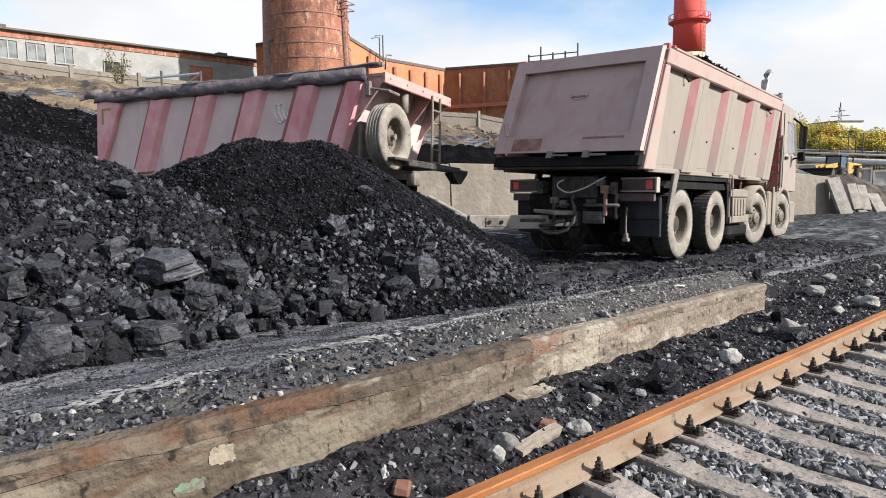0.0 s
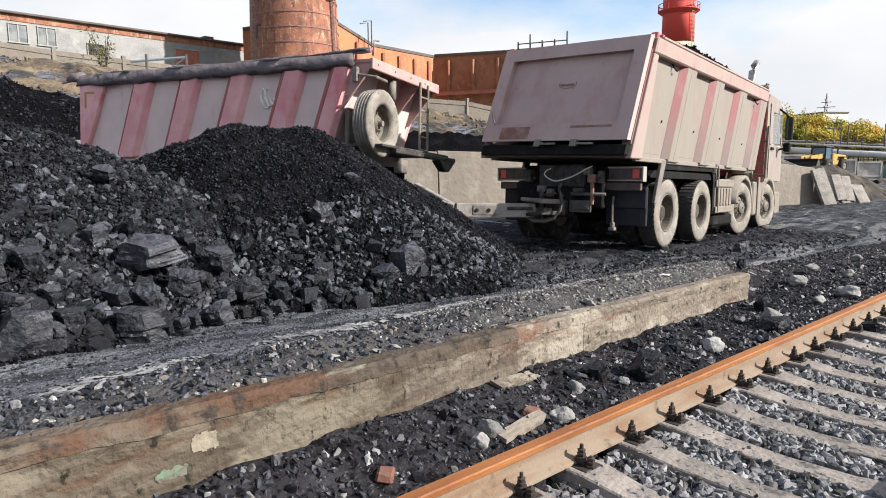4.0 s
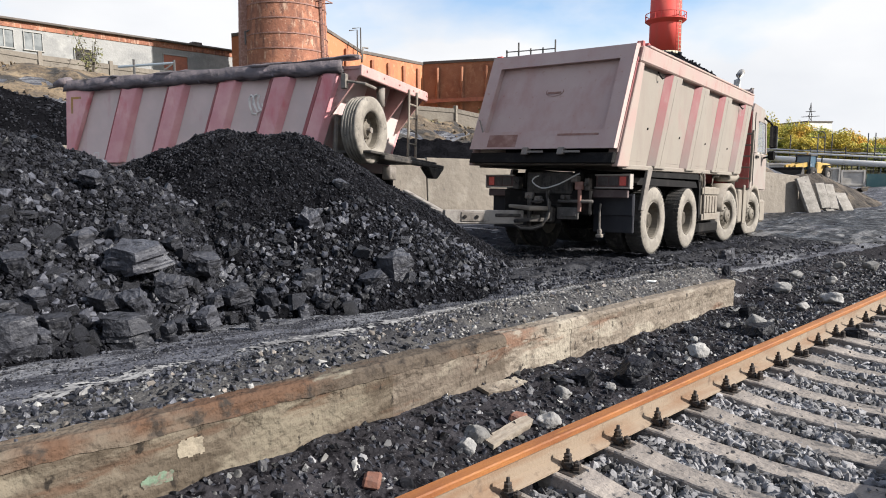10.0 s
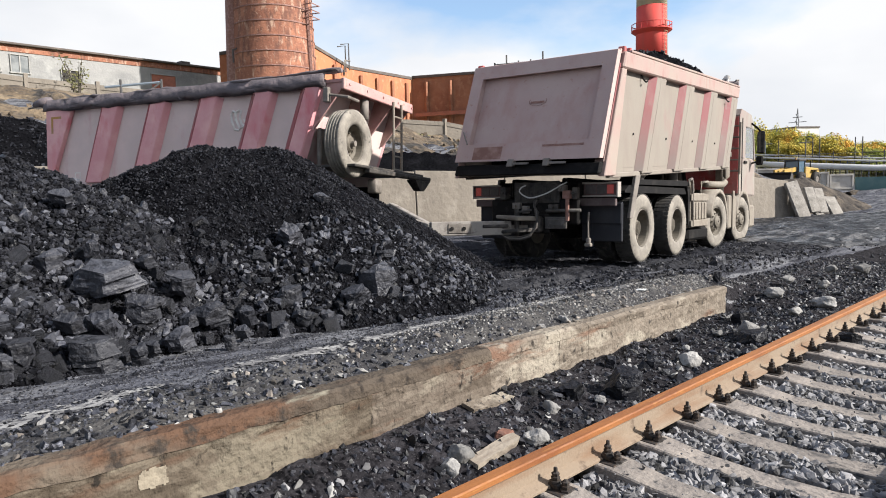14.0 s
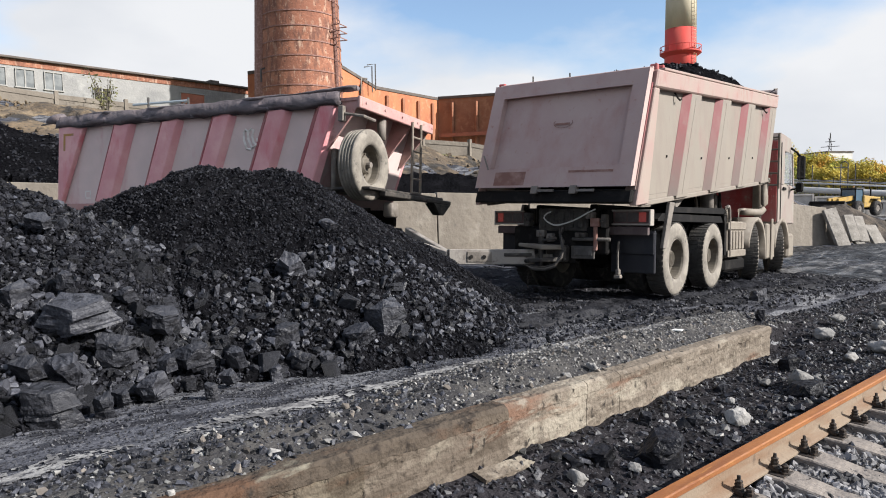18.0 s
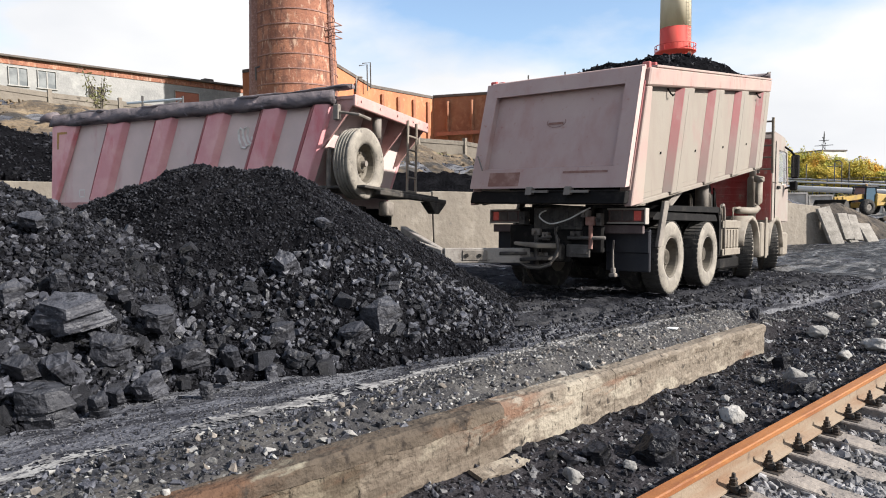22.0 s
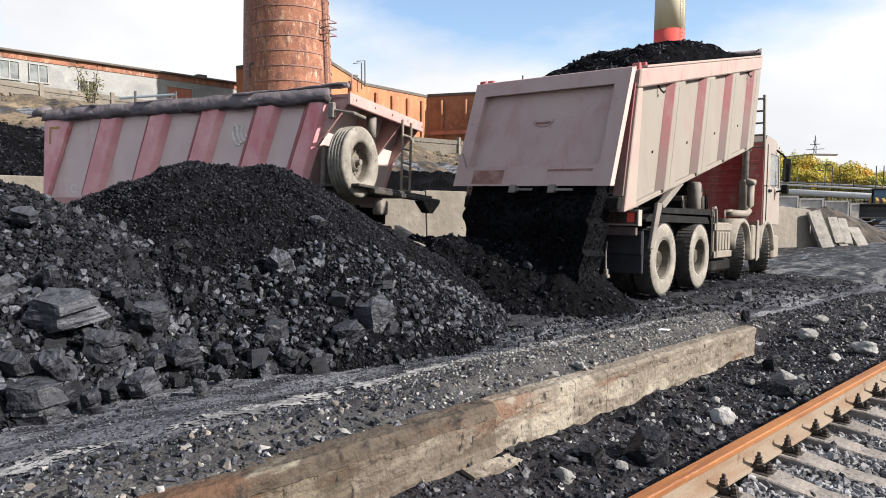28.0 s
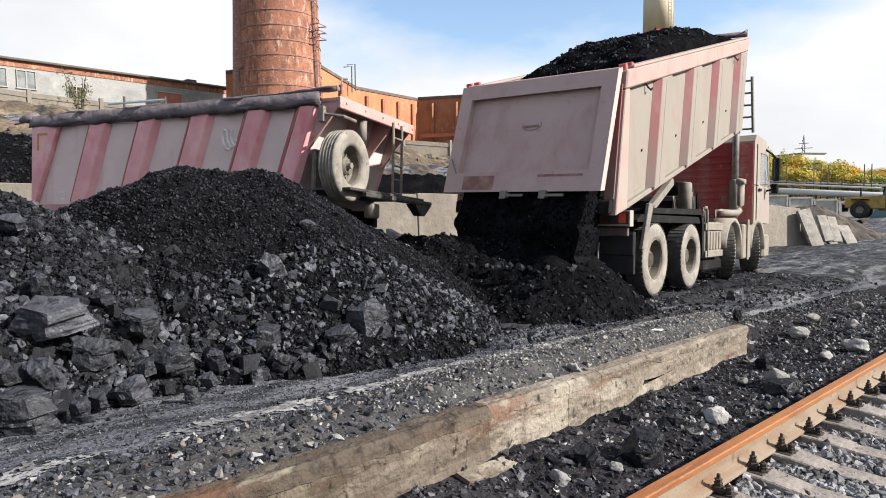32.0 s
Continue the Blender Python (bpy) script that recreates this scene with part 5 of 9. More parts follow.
for s in (-1, 1):
    # black guard over the rear wheels
    bm = B()
    outline = [(-0.42, 1.20), (-0.30, 1.30), (2.20, 1.34), (2.34, 1.28), (2.40, 1.10), (2.40, 0.52), (2.30, 0.52), (2.28, 1.10), (2.20, 1.24), (-0.30, 1.22)]
    prism(bm, outline, *sorted((s * 0.64, s * 1.215)), "y")
    part("wheel_guard", bm, M["chassis"], truck, "black guard over the rear wheels")
    bm = B()
    prism(bm, [(0.55, 0.75), (0.75, 1.22), (0.70, 1.23), (-0.25, 1.23), (2.25, 1.25), (2.25, 0.8), (2.05, 1.1), (1.45, 1.19), (0.85, 1.1), (0.75, 0.9)], *sorted((s * 0.60, s * 0.64)), "y")
    part("inner_guard", bm, M["chassis"], truck)
    bm = B()
    tube(bm, [(2.26, s * 1.225, 1.22), (2.30, s * 1.235, 1.36), (2.42, s * 1.235, 1.38), (2.48, s * 1.235, 1.30), (2.50, s * 1.235, 0.5)], 0.028, 8)
    part("guard_hoop", bm, M["chassis_grey"], truck, "grey bent guard hoop", True)
_rg = random.Random(14)
for k in range(9):
    bm = B()
    x, y, h = 2.55 + 0.13 * k, -0.62 - 0.05 * (k % 4), 1.62 + 0.05 * (k % 3) + _rg.uniform(-0.05, 0.12)
    tube(bm, [(x, y, 1.2), (x - 0.03, y, h - 0.12), (x + 0.06, y + 0.03, h), (x + 0.20, y + 0.05, h - 0.08), (x + 0.26, y + 0.05, 1.25)], 0.02, 6)
    part("hose", bm, M["chassis" if k % 3 else "chassis_grey"], truck, "", True)
bm = B()
hexa(bm, [(3.1, -0.6, 1.1), (4.6, -0.6, 1.1), (4.6, 0.6, 1.1), (3.1, 0.6, 1.1)], [(3.3, -0.5, 1.62), (4.4, -0.5, 1.72), (4.4, 0.5, 1.72), (3.3, 0.5, 1.62)], 0.08)
part("gearbox_housing", bm, M["chassis"], truck)
bm = B()
tube(bm, [(3.9, -0.2, 1.70), (4.3, -0.2, 1.74), (4.5, -0.2, 1.72)], [0.24, 0.26, 0.20], 18)
part("fan_drum", bm, M["chassis"], truck, "", True)

# side gear between the axles
for s in (-1, 1):
    bm = B()
    y0, y1 = sorted((s * 0.72, s * 1.22))
    box(bm, 2.42, 3.50, y0, y1, 0.46, 1.12, 0.03)
    crate = part("battery_box", bm, M["dust_metal"], truck, "beige dusty battery and tank box")
    for k in range(5):
        bm = B()
        x = 2.52 + 0.19 * k
        box(bm, x, x + 0.13, *sorted((s * 1.222, s * 1.245)), 0.62, 0.94, 0.006)
        part("box_rib", bm, M["dust_metal"], crate)
    for z0, z1 in ((0.97, 1.10), (0.48, 0.60)):
        bm = B()
        box(bm, 2.40, 3.52, *sorted((s * 1.222, s * 1.25)), z0, z1, 0.008)
        part("box_band", bm, M["dust_metal"], crate)
    bm = B()
    box(bm, 2.55, 3.9, *sorted((s * 0.8, s * 1.15)), 0.2, 0.45, 0.05)
    part("air_tank", bm, M["chassis"], truck)
    bm = B()
    tube(bm, [(2.45, s * 1.2, 1.12), (2.40, s * 1.2, 1.32), (2.55, s * 1.2, 1.38), (2.65, s * 1.2, 1.15)], 0.025, 8)
    part("guard_rail", bm, M["dust_metal"], truck, "", True)
    bm = B()
    tube(bm, [(3.3, s * 1.15, 1.12), (3.4, s * 1.15, 1.34), (3.8, s * 1.15, 1.36)], 0.03, 8)
    part("feed_pipe", bm, M["dust_metal"], truck, "", True)


def arch(bm, x, r0, r1, y0, y1, a0, a1, n=12):
    pts = [(x + r1 * math.cos(a), 0.54 + r1 * math.sin(a)) for a in np.linspace(radians(a0), radians(a1), n)]
    pts += [(x + r0 * math.cos(a), 0.54 + r0 * math.sin(a)) for a in np.linspace(radians(a1), radians(a0), n)]
    prism(bm, pts, y0, y1, "y")


for s in (-1, 1):
    y0, y1 = sorted((s * 0.80, s * 1.26))
    bm = B()
    arch(bm, AXLES[2], 0.60, 0.68, y0, y1, -14, 172)
    part("mudguard", bm, M["dust_metal"], truck, "beige dusty mudguard", True)
    bm = B()
    arch(bm, AXLES[3], 0.60, 0.70, y0, y1, 0, 176)
    part("mudguard", bm, M["dust_metal"], truck, "beige dusty mudguard", True)
    bm = B()
    box(bm, 5.04, 5.74, y0, y1, 0.36, 1.10, 0.03)
    part("step_panel", bm, M["dust_metal"], truck, "beige dusty step panel")
    bm = B()
    box(bm, 5.32, 5.46, *sorted((s * 1.262, s * 1.29)), 0.34, 1.2, 0.01)
    part("step_edge", bm, M["dust_metal"], truck)

EXH_Y = -0.885
EXH_X = 5.83
# cab
bm = B()
prism(bm, [(5.90, 1.10), (5.90, 2.0), (7.50, 2.0), (7.56, 1.10)], -1.24, 1.24, "y")
bmesh.ops.bevel(bm, geom=bm.edges[:], offset=0.03, segments=2, affect="EDGES")
cab = part("cab", bm, M["paint_cab"], truck, "dusty beige-red driver's cab")
cab.location = (0.10, 0, 0)
bm = B()
prism(bm, [(5.90, 1.99), (5.90, 2.95), (6.05, 3.10), (6.5, 3.085), (6.5, 1.99)], -1.24, 1.24, "y")
part("cab_rear_shell", bm, M["paint_cab"], cab)
bm = B()
prism(bm, [(6.501, 2.74), (6.501, 3.085), (7.05, 3.06), (7.30, 2.85), (7.33, 2.74)], -1.24, 1.24, "y")
part("cab_roof", bm, M["paint_cab"], cab)
for s in (-1, 1):
    bm = B()
    prism(bm, [(7.26, 2.739), (7.33, 2.739), (7.51, 2.001), (7.43, 2.001)], *sorted((s * 1.14, s * 1.24)), "y")
    part("windscreen_pillar", bm, M["paint_cab"], cab)
bm = B()
hexa(bm, [(7.46, -1.139, 2.002), (7.475, -1.139, 2.002), (7.475, 1.139, 2.002), (7.46, 1.139, 2.002)], [(7.285, -1.139, 2.738), (7.30, -1.139, 2.738), (7.30, 1.139, 2.738), (7.285, 1.139, 2.738)])
part("windscreen", bm, M["clear_glass"], cab, "clear windscreen").visible_shadow = False
bm = B()
box(bm, 6.55, 7.0, -0.9, -0.4, 2.0, 2.35, 0.06)
box(bm, 6.52, 6.62, -0.9, -0.4, 2.3, 2.62, 0.04)
part("driver_seat", bm, M["chassis"], cab)

bm = B()
box(bm, 5.885, 5.897, -1.22, 1.22, 1.15, 2.92, 0.004)
part("cab_rear_wall", bm, M["paint_red"], cab, "clean bright red rear wall of the cab")
for k in range(9):
    bm = B()
    box(bm, 5.868, 5.884, -1.12, 0.9, 1.35 + 0.16 * k, 1.41 + 0.16 * k, 0.004)
    part("pressed_rib", bm, M["paint_red"], cab)
for s in (-1, 1):
    bm = B()
    hexa(bm, [(6.503, s * 1.225 - 0.005, 2.003), (7.42, s * 1.225 - 0.005, 2.003), (7.42, s * 1.225 + 0.005, 2.003), (6.503, s * 1.225 + 0.005, 2.003)],
         [(6.503, s * 1.225 - 0.005, 2.737), (7.25, s * 1.225 - 0.005, 2.737), (7.25, s * 1.225 + 0.005, 2.737), (6.503, s * 1.225 + 0.005, 2.737)])
    part("door_window", bm, M["clear_glass"], cab, "clear side window").visible_shadow = False
    bm = B()
    box(bm, 6.12, 6.15, *sorted((s * 1.245, s * 1.255)), 1.2, 2.9, 0.002)
    box(bm, 6.30, 6.55, *sorted((s * 1.25, s * 1.275)), 1.86, 1.92, 0.006)
    part("door_handle", bm, M["chassis"], cab)
    bm = B()
    tube(bm, [(7.05, s * 1.24, 2.86), (7.05, s * 1.38, 2.74), (7.05, s * 1.44, 2.66)], 0.025, 6)
    part("mirror_arm", bm, M["chassis"], cab, "", True)
    bm = B()
    tube(bm, [(7.15, s * 1.24, 1.90), (7.1, s * 1.40, 1.93)], 0.025, 6)
    part("mirror_arm", bm, M["chassis"], cab, "", True)
    bm = B()
    box(bm, 7.0, 7.10, *sorted((s * 1.38, s * 1.55)), 2.12, 2.66, 0.03)
    box(bm, 7.0, 7.10, *sorted((s * 1.36, s * 1.52)), 1.84, 2.06, 0.03)
    part("mirror", bm, M["chassis"], cab, "black door mirror")
    bm = B()
    box(bm, 6.995, 6.999, *sorted((s * 1.395, s * 1.535)), 2.15, 2.63)
    part("mirror_glass", bm, M["glass"], cab)
    bm = B()
    box(bm, 7.05, 7.62, *sorted((s * 0.85, s * 1.26)), 0.32, 0.88, 0.05)
    part("bumper_corner", bm, M["dust_metal"], truck)
bm = B()
box(bm, 7.3, 7.62, -0.85, 0.85, 0.36, 0.86, 0.04)
part("bumper", bm, M["dust_metal"], truck)
bm = B()
tube(bm, [(EXH_X, EXH_Y, 1.0), (EXH_X, EXH_Y, 3.35), (EXH_X + 0.045, EXH_Y, 3.60), (EXH_X + 0.145, EXH_Y - 0.01, 3.74), (EXH_X + 0.315, EXH_Y - 0.02, 3.84)], 0.075, 12)
exhaust = part("exhaust_stack", bm, M["chrome"], truck, "steel exhaust stack with a bent tip", True)
bm = B()
tube(bm, [(EXH_X, EXH_Y, 1.35), (EXH_X, EXH_Y, 1.40), (EXH_X, EXH_Y, 2.05), (EXH_X, EXH_Y, 2.10)], [0.09, 0.115, 0.115, 0.09], 14)
part("heat_shield", bm, M["dust_metal"], exhaust, "dusty sleeve", True)
bm = B()
tube(bm, [(4.3, -0.98, 1.33), (4.9, -1.02, 1.33), (5.3, -1.06, 1.34), (5.43, -1.08, 1.40), (5.50, -1.09, 1.52), (5.50, -1.09, 1.98)], 0.074, 14)
hexa(bm, [(5.42, -1.18, 1.96), (5.58, -1.18, 1.96), (5.58, -1.0, 1.96), (5.42, -1.0, 1.96)], [(5.42, -1.18, 2.02), (5.58, -1.18, 2.08), (5.52, -1.0, 2.12), (5.42, -1.0, 2.10)], 0.015)
part("air_intake", bm, M["dust_metal"], truck, "beige dusty air intake pipe", True)


def tyre_bm(r=0.54, w=0.29):
    bm = B()
    h = w / 2
    lathe(bm, [(0.30, -h * 0.86), (0.36, -h * 0.98), (0.45, -h * 1.02), (r - 0.035, -h * 0.93), (r - 0.008, -h * 0.80), (r - 0.008, h * 0.80), (r - 0.035, h * 0.93), (0.45, h * 1.02), (0.36, h * 0.98), (0.30, h * 0.86)], 48, "y")
    return bm


def tread_bm(r=0.54, w=0.29, lugs=44):
    bm = B()
    h = w / 2
    for k in range(lugs):
        a0, a1 = 2 * math.pi * (k + 0.12) / lugs, 2 * math.pi * (k + 0.80) / lugs
        for y0, y1 in ((-h * 0.90, -h * 0.42), (-h * 0.36, h * 0.36), (h * 0.42, h * 0.90)):
            lo = [((r - 0.012) * math.cos(a), y, (r - 0.012) * math.sin(a)) for a, y in ((a0, y0), (a1, y0), (a1, y1), (a0, y1))]
            hi = [(r * math.cos(a), y, r * math.sin(a)) for a, y in ((a0, y0), (a1, y0), (a1, y1), (a0, y1))]
            hexa(bm, lo, hi)
    return bm


def rim_bm(deep, side):
    """deep: a dished rear rim; otherwise the front rim bulges outwards. side: -1 faces -y."""
    bm = B()
    o = side
    if deep:
        prof = [(0.305, o * 0.12), (0.29, o * 0.13), (0.275, o * 0.10), (0.265, -o * 0.02), (0.24, -o * 0.05), (0.15, -o * 0.05), (0.13, o * 0.03), (0.10, o * 0.06), (0.02, o * 0.06), (0.02, -o * 0.12), (0.30, -o * 0.12)]
    else:
        prof = [(0.305, o * 0.12), (0.29, o * 0.13), (0.275, o * 0.09), (0.25, o * 0.05), (0.19, o * 0.10), (0.14, o * 0.13), (0.12, o * 0.16), (0.06, o * 0.18), (0.02, o * 0.18), (0.02, -o * 0.12), (0.30, -o * 0.12)]
    lathe(bm, prof, 32, "y")
    for k in range(10):
        a = 2 * math.pi * k / 10
        r, y = (0.185, -0.045) if deep else (0.17, 0.105)
        tube(bm, [(r * math.cos(a), o * y, r * math.sin(a)), (r * math.cos(a), o * (y + 0.035), r * math.sin(a))], 0.014, 6)
    return bm


_tm, _tr = mesh_of("tyre", tyre_bm(), M["tyre"], True), mesh_of("tread", tread_bm(), M["tread_dusty_shaded"])
_tm.materials.append(M["tread_dusty_shaded"])
for _p in _tm.polygons:
    if abs(_p.normal.y) < 0.5 and math.hypot(_p.center.x, _p.center.z) > 0.5:
        _p.material_index = 1
_td, _tk = mesh_of("tyre", tyre_bm(), M["tread"], True), mesh_of("tread", tread_bm(), M["tread"])
_rims = {(d, s): mesh_of("rim", rim_bm(d, s), M["rim"], False) for d in (0, 1) for s in (-1, 1)}
FRONT_WHEELS = []


def wheel(parent, x, y, z, side, deep, spin=0.0, dark=False):
    bm = B()
    lathe(bm, [(0.0, -0.06), (0.11, -0.06), (0.11, 0.06), (0.0, 0.06)], 16, "y")
    bmesh.ops.remove_doubles(bm, verts=bm.verts[:], dist=1e-5)
    w = part("wheel", bm, M["rim"], parent)
    w.matrix_basis = pose(x, y, z, 0, spin, 0)
    for me in ((_td if dark else _tm), (_tk if dark else _tr), _rims[(1 if deep else 0, side)]):
        c = new(me.name.split(".")[0], me)
        c.parent = w
    return w


for s in (-1, 1):
    for i, x in enumerate(AXLES[:2]):
        wheel(truck, x, s * 1.105, 0.54, s, True, 20 * i + 7)
        wheel(truck, x, s * 0.76, 0.54, s, True, 31 * i, True)
    for i, x in enumerate(AXLES[2:]):
        FRONT_WHEELS.append((wheel(truck, x, s * 1.07, 0.54, s, False, 12 * i), x, s * 1.07, 12 * i))

# ---- trailer ----
TRAILER = pose(6.535, 8.644, 0.09, -3.7, 0.17, -64.6)
trailer = thing("tipper_trailer", TRAILER, "dusty pink and grey ribbed tipper trailer with a rolled tarpaulin", "trailer")
TL, TZ = 0.34, 1.36


def tpart(name, bm, mat, label="", smooth=False):
    return part(name, bm, M[mat], trailer, label, smooth)


bm = B()
hexa(bm, [(-6.24, -1.18, 1.30), (-0.85, -1.18, 1.30), (-0.85, 1.18, 1.30), (-6.24, 1.18, 1.30)], [(-6.24, -1.18, 2.78), (-0.36, -1.18, 2.78), (-0.36, 1.18, 2.78), (-6.24, 1.18, 2.78)], 0.01)
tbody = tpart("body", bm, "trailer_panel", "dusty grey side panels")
for s in (-1, 1):
    for a, b in ((-5.29, -4.93), (-4.18, -3.85), (-3.09, -2.76), (-2.02, -1.70), (-1.10, -0.84)):
        y0, y1 = sorted((s * 1.182, s * 1.275))
        bm = B()
        box(bm, a, b, y0, y1, 1.36, 2.74, 0.012, TL, TZ)
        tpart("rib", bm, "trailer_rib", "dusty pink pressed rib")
        if s < 0:
            bm = B()
            ends = []
            for z in (1.38, 2.73):
                o = TL * (z - TZ)
                ends.append([(a - 0.13 + o, -1.183, z), (a - 0.001 + o, -1.183, z), (a - 0.001 + o, -1.274, z), (a - 0.012 + o, -1.274, z)])
            hexa(bm, *ends)
            tpart("rib_flank", bm, "paint_flank", "red flank of the rib")
            bm = B()
            ends = []
            for z in (1.38, 2.66):
                o = TL * (z - TZ)
                ends.append([(b + 0.001 + o, -1.183, z), (b + 0.07 + o, -1.183, z), (b + 0.010 + o, -1.274, z), (b + 0.001 + o, -1.274, z)])
            hexa(bm, *ends)
            tpart("rib_flank", bm, "trailer_rib")
    bm = B()
    y0, y1 = sorted((s * 1.182, s * 1.275))
    hexa(bm, [(-6.26, y0, 1.34), (-6.18, y0, 1.34), (-6.18, y1, 1.34), (-6.26, y1, 1.34)], [(-6.26, y0, 2.76), (-5.58, y0, 2.76), (-5.58, y1, 2.76), (-6.26, y1, 2.76)], 0.012)
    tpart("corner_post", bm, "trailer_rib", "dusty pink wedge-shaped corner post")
    bm = B()
    box(bm, -6.26, -0.85, *sorted((s * 1.18, s * 1.25)), 1.21, 1.33, 0.01)
    tpart("sill", bm, "trailer_front")
    bm = B()
    box(bm, -6.28, -0.30, *sorted((s * 1.16, s * 1.285)), 2.68, 2.80, 0.02)
    tpart("top_rail", bm, "tarp" if s < 0 else "trailer_rib")
# painted marks on the side
bm = B()
box(bm, -6.12, -5.86, -1.279, -1.277, 2.53, 2.57)
box(bm, -6.12, -6.07, -1.279, -1.277, 2.27, 2.53)
tpart("paint_mark", bm, "mark_ochre", "ochre corner mark")
bm = B()
box(bm, -0.86, -0.80, -1.195, -1.183, 2.22, 2.50, 0, TL, 2.4)
tpart("paint_mark", bm, "mark_ochre", "ochre paint stroke")
bm = B()
_rg = random.Random(3)
for k in range(4):
    x, pts = -2.10 + 0.11 * k, []
    for j in range(7):
        a = j / 6 * 2 * math.pi * 0.8 + k
        pts.append((x + 0.08 * math.cos(a) + 0.02 * j, -1.186, 2.30 + 0.15 * math.sin(a) + _rg.uniform(-0.03, 0.03)))
    tube(bm, pts, 0.022, 4)
tpart("scrawl", bm, "mark_pale", "faded pale scrawl")
for x0, x1, z0, z1 in ((-5.66, -5.64, 1.42, 1.56), (-5.54, -5.52, 1.42, 1.56), (-5.64, -5.54, 1.54, 1.56), (-5.64, -5.54, 1.42, 1.44)):
    bm = B()
    box(bm, x0, x1, -1.186, -1.1825, z0, z1)
    tpart("paint_mark", bm, "mark_pale", "pale square outline near the sill")
bm = B()
tube(bm, [(-6.24, -1.21, 2.86), (-6.45, -1.22, 2.86), (-6.60, -1.22, 2.84), (-6.66, -1.22, 2.82)], [0.10, 0.085, 0.05, 0.02], 10)
tpart("tarpaulin_end", bm, "tarp", "twisted loose end of the tarpaulin", True)
bm = B()
tube(bm, [(-6.50, -1.22, 2.80), (-6.80, -1.22, 2.775)], 0.016, 6)
tpart("tarpaulin_pole", bm, "chassis_grey")
# rolled tarpaulin
bm = B()
_rg = random.Random(9)
secs = []
for k in range(46):
    x = -0.06 - 6.62 * k / 45
    w = 0.025 * math.sin(k * 0.9) + _rg.uniform(-0.015, 0.015)
    r = 0.030 + 0.010 * math.sin(k * 0.55 + 1) + _rg.uniform(-0.008, 0.008)
    if k > 42:
        r *= (46 - k) / 4
    secs.append([(x, -1.20 + w + r * 2.0 * math.cos(a), 2.885 + 0.035 * step(k, 14, 2) - 0.05 * step(k, 36, 45) + 0.3 * w + r * math.sin(a)) for a in np.linspace(0, 2 * math.pi, 11)[:-1]])
rings(bm, secs)
tpart("tarpaulin_roll", bm, "tarp", "rolled black tarpaulin", True)
bm = B()
secs = []
for k in range(60):
    x = -0.3 - 6.0 * k / 59
    b = _rg.uniform(-0.012, 0.012) + 0.015 * math.sin(k * 0.8)
    d = 2.66 + 0.02 * math.sin(k * 0.7) + 0.02 * _rg.random()
    secs.append([(x, -1.295 + b, d), (x, -1.305 - b, 2.76), (x, -1.28, 2.88), (x, -1.255, 2.88), (x, -1.28, 2.76), (x, -1.288 + b * 0.5, d + 0.01)])
rings(bm, secs)
tpart("tarpaulin_skirt", bm, "tarp", "hanging edge of the tarpaulin", True)
# front
bm = B()
hexa(bm, [(-0.02, -1.26, 2.63), (0.03, -1.26, 2.63), (0.03, 1.15, 2.63), (-0.02, 1.15, 2.63)], [(-0.02, -1.26, 2.795), (0.03, -1.26, 2.795), (0.03, 1.15, 2.795), (-0.02, 1.15, 2.795)], 0.01)
for k in range(5):
    tube(bm, [(0.03, -1.1 + 0.55 * k, 2.72), (0.045, -1.1 + 0.55 * k, 2.72)], 0.018, 6)
tpart("front_beam", bm, "trailer_front", "pale pink front beam with bolts")
bm = B()
box(bm, -0.36, -0.02, -1.24, 1.12, 2.74, 2.785, 0.0)
tpart("canopy", bm, "trailer_front")
for y in (-1.2, -0.3, 0.45, 1.08):
    bm = B()
    prism(bm, [(-0.40, 2.76), (-0.03, 2.76), (-0.03, 2.66), (-0.55, 2.05), (-0.62, 2.05)], y - 0.02, y + 0.02, "y")
    tpart("gusset", bm, "trailer_front")
bm = B()
tube(bm, [(0.0, -1.22, 2.83), (0.02, -1.22, 3.05), (0.02, -1.08, 3.07)], 0.014, 6)
tpart("crank", bm, "chassis_grey", "bent steel crank", True)
bm = B()
tube(bm, [(-0.25, -1.30, 2.56), (0.10, -1.28, 2.50), (0.12, -1.0, 2.48)], 0.022, 6)
box(bm, -0.29, -0.20, -1.34, -1.26, 2.44, 2.66, 0.01)
tpart("arm", bm, "chassis_grey")
# spare wheel and its carrier
bm = B()
_h = 0.145
_prof = [(0.30, -_h * 0.86), (0.36, -_h * 0.98), (0.45, -_h * 1.02), (0.505, -_h * 0.95), (0.535, -_h * 0.80)]
for _k in range(4):
    _c = -_h * 0.5 + _h * _k / 3
    _prof += [(0.54, _c - 0.012), (0.522, _c - 0.008), (0.522, _c + 0.008), (0.54, _c + 0.012)]
_prof += [(0.535, _h * 0.80), (0.505, _h * 0.95), (0.45, _h * 1.02), (0.36, _h * 0.98), (0.30, _h * 0.86)]
lathe(bm, _prof, 48, "y")
sw = tpart("spare_wheel", bm, "tyre", "dusty grey spare wheel with a grooved tread", True)
_sr = new("rim", _rims[(1, -1)])
_sr.parent = sw
_sr.scale = (1, 0.8, 1)
sw.matrix_basis = Matrix.Translation((-0.057, -0.984, 1.85)) @ pose(0, 0, 0, 0, 0, 90) @ pose(0, 0, 0, 0, 35, 0) @ Matrix.Diagonal((0.95, 1.0, 0.95, 1))
bm = B()
tube(bm, [(-0.5, -0.984, 1.85), (0.06, -0.984, 1.85)], 0.045, 8)
box(bm, -0.55, -0.47, -1.12, -0.5, 1.45, 2.1, 0.02)
tpart("wheel_carrier", bm, "chassis_grey")
bm = B()
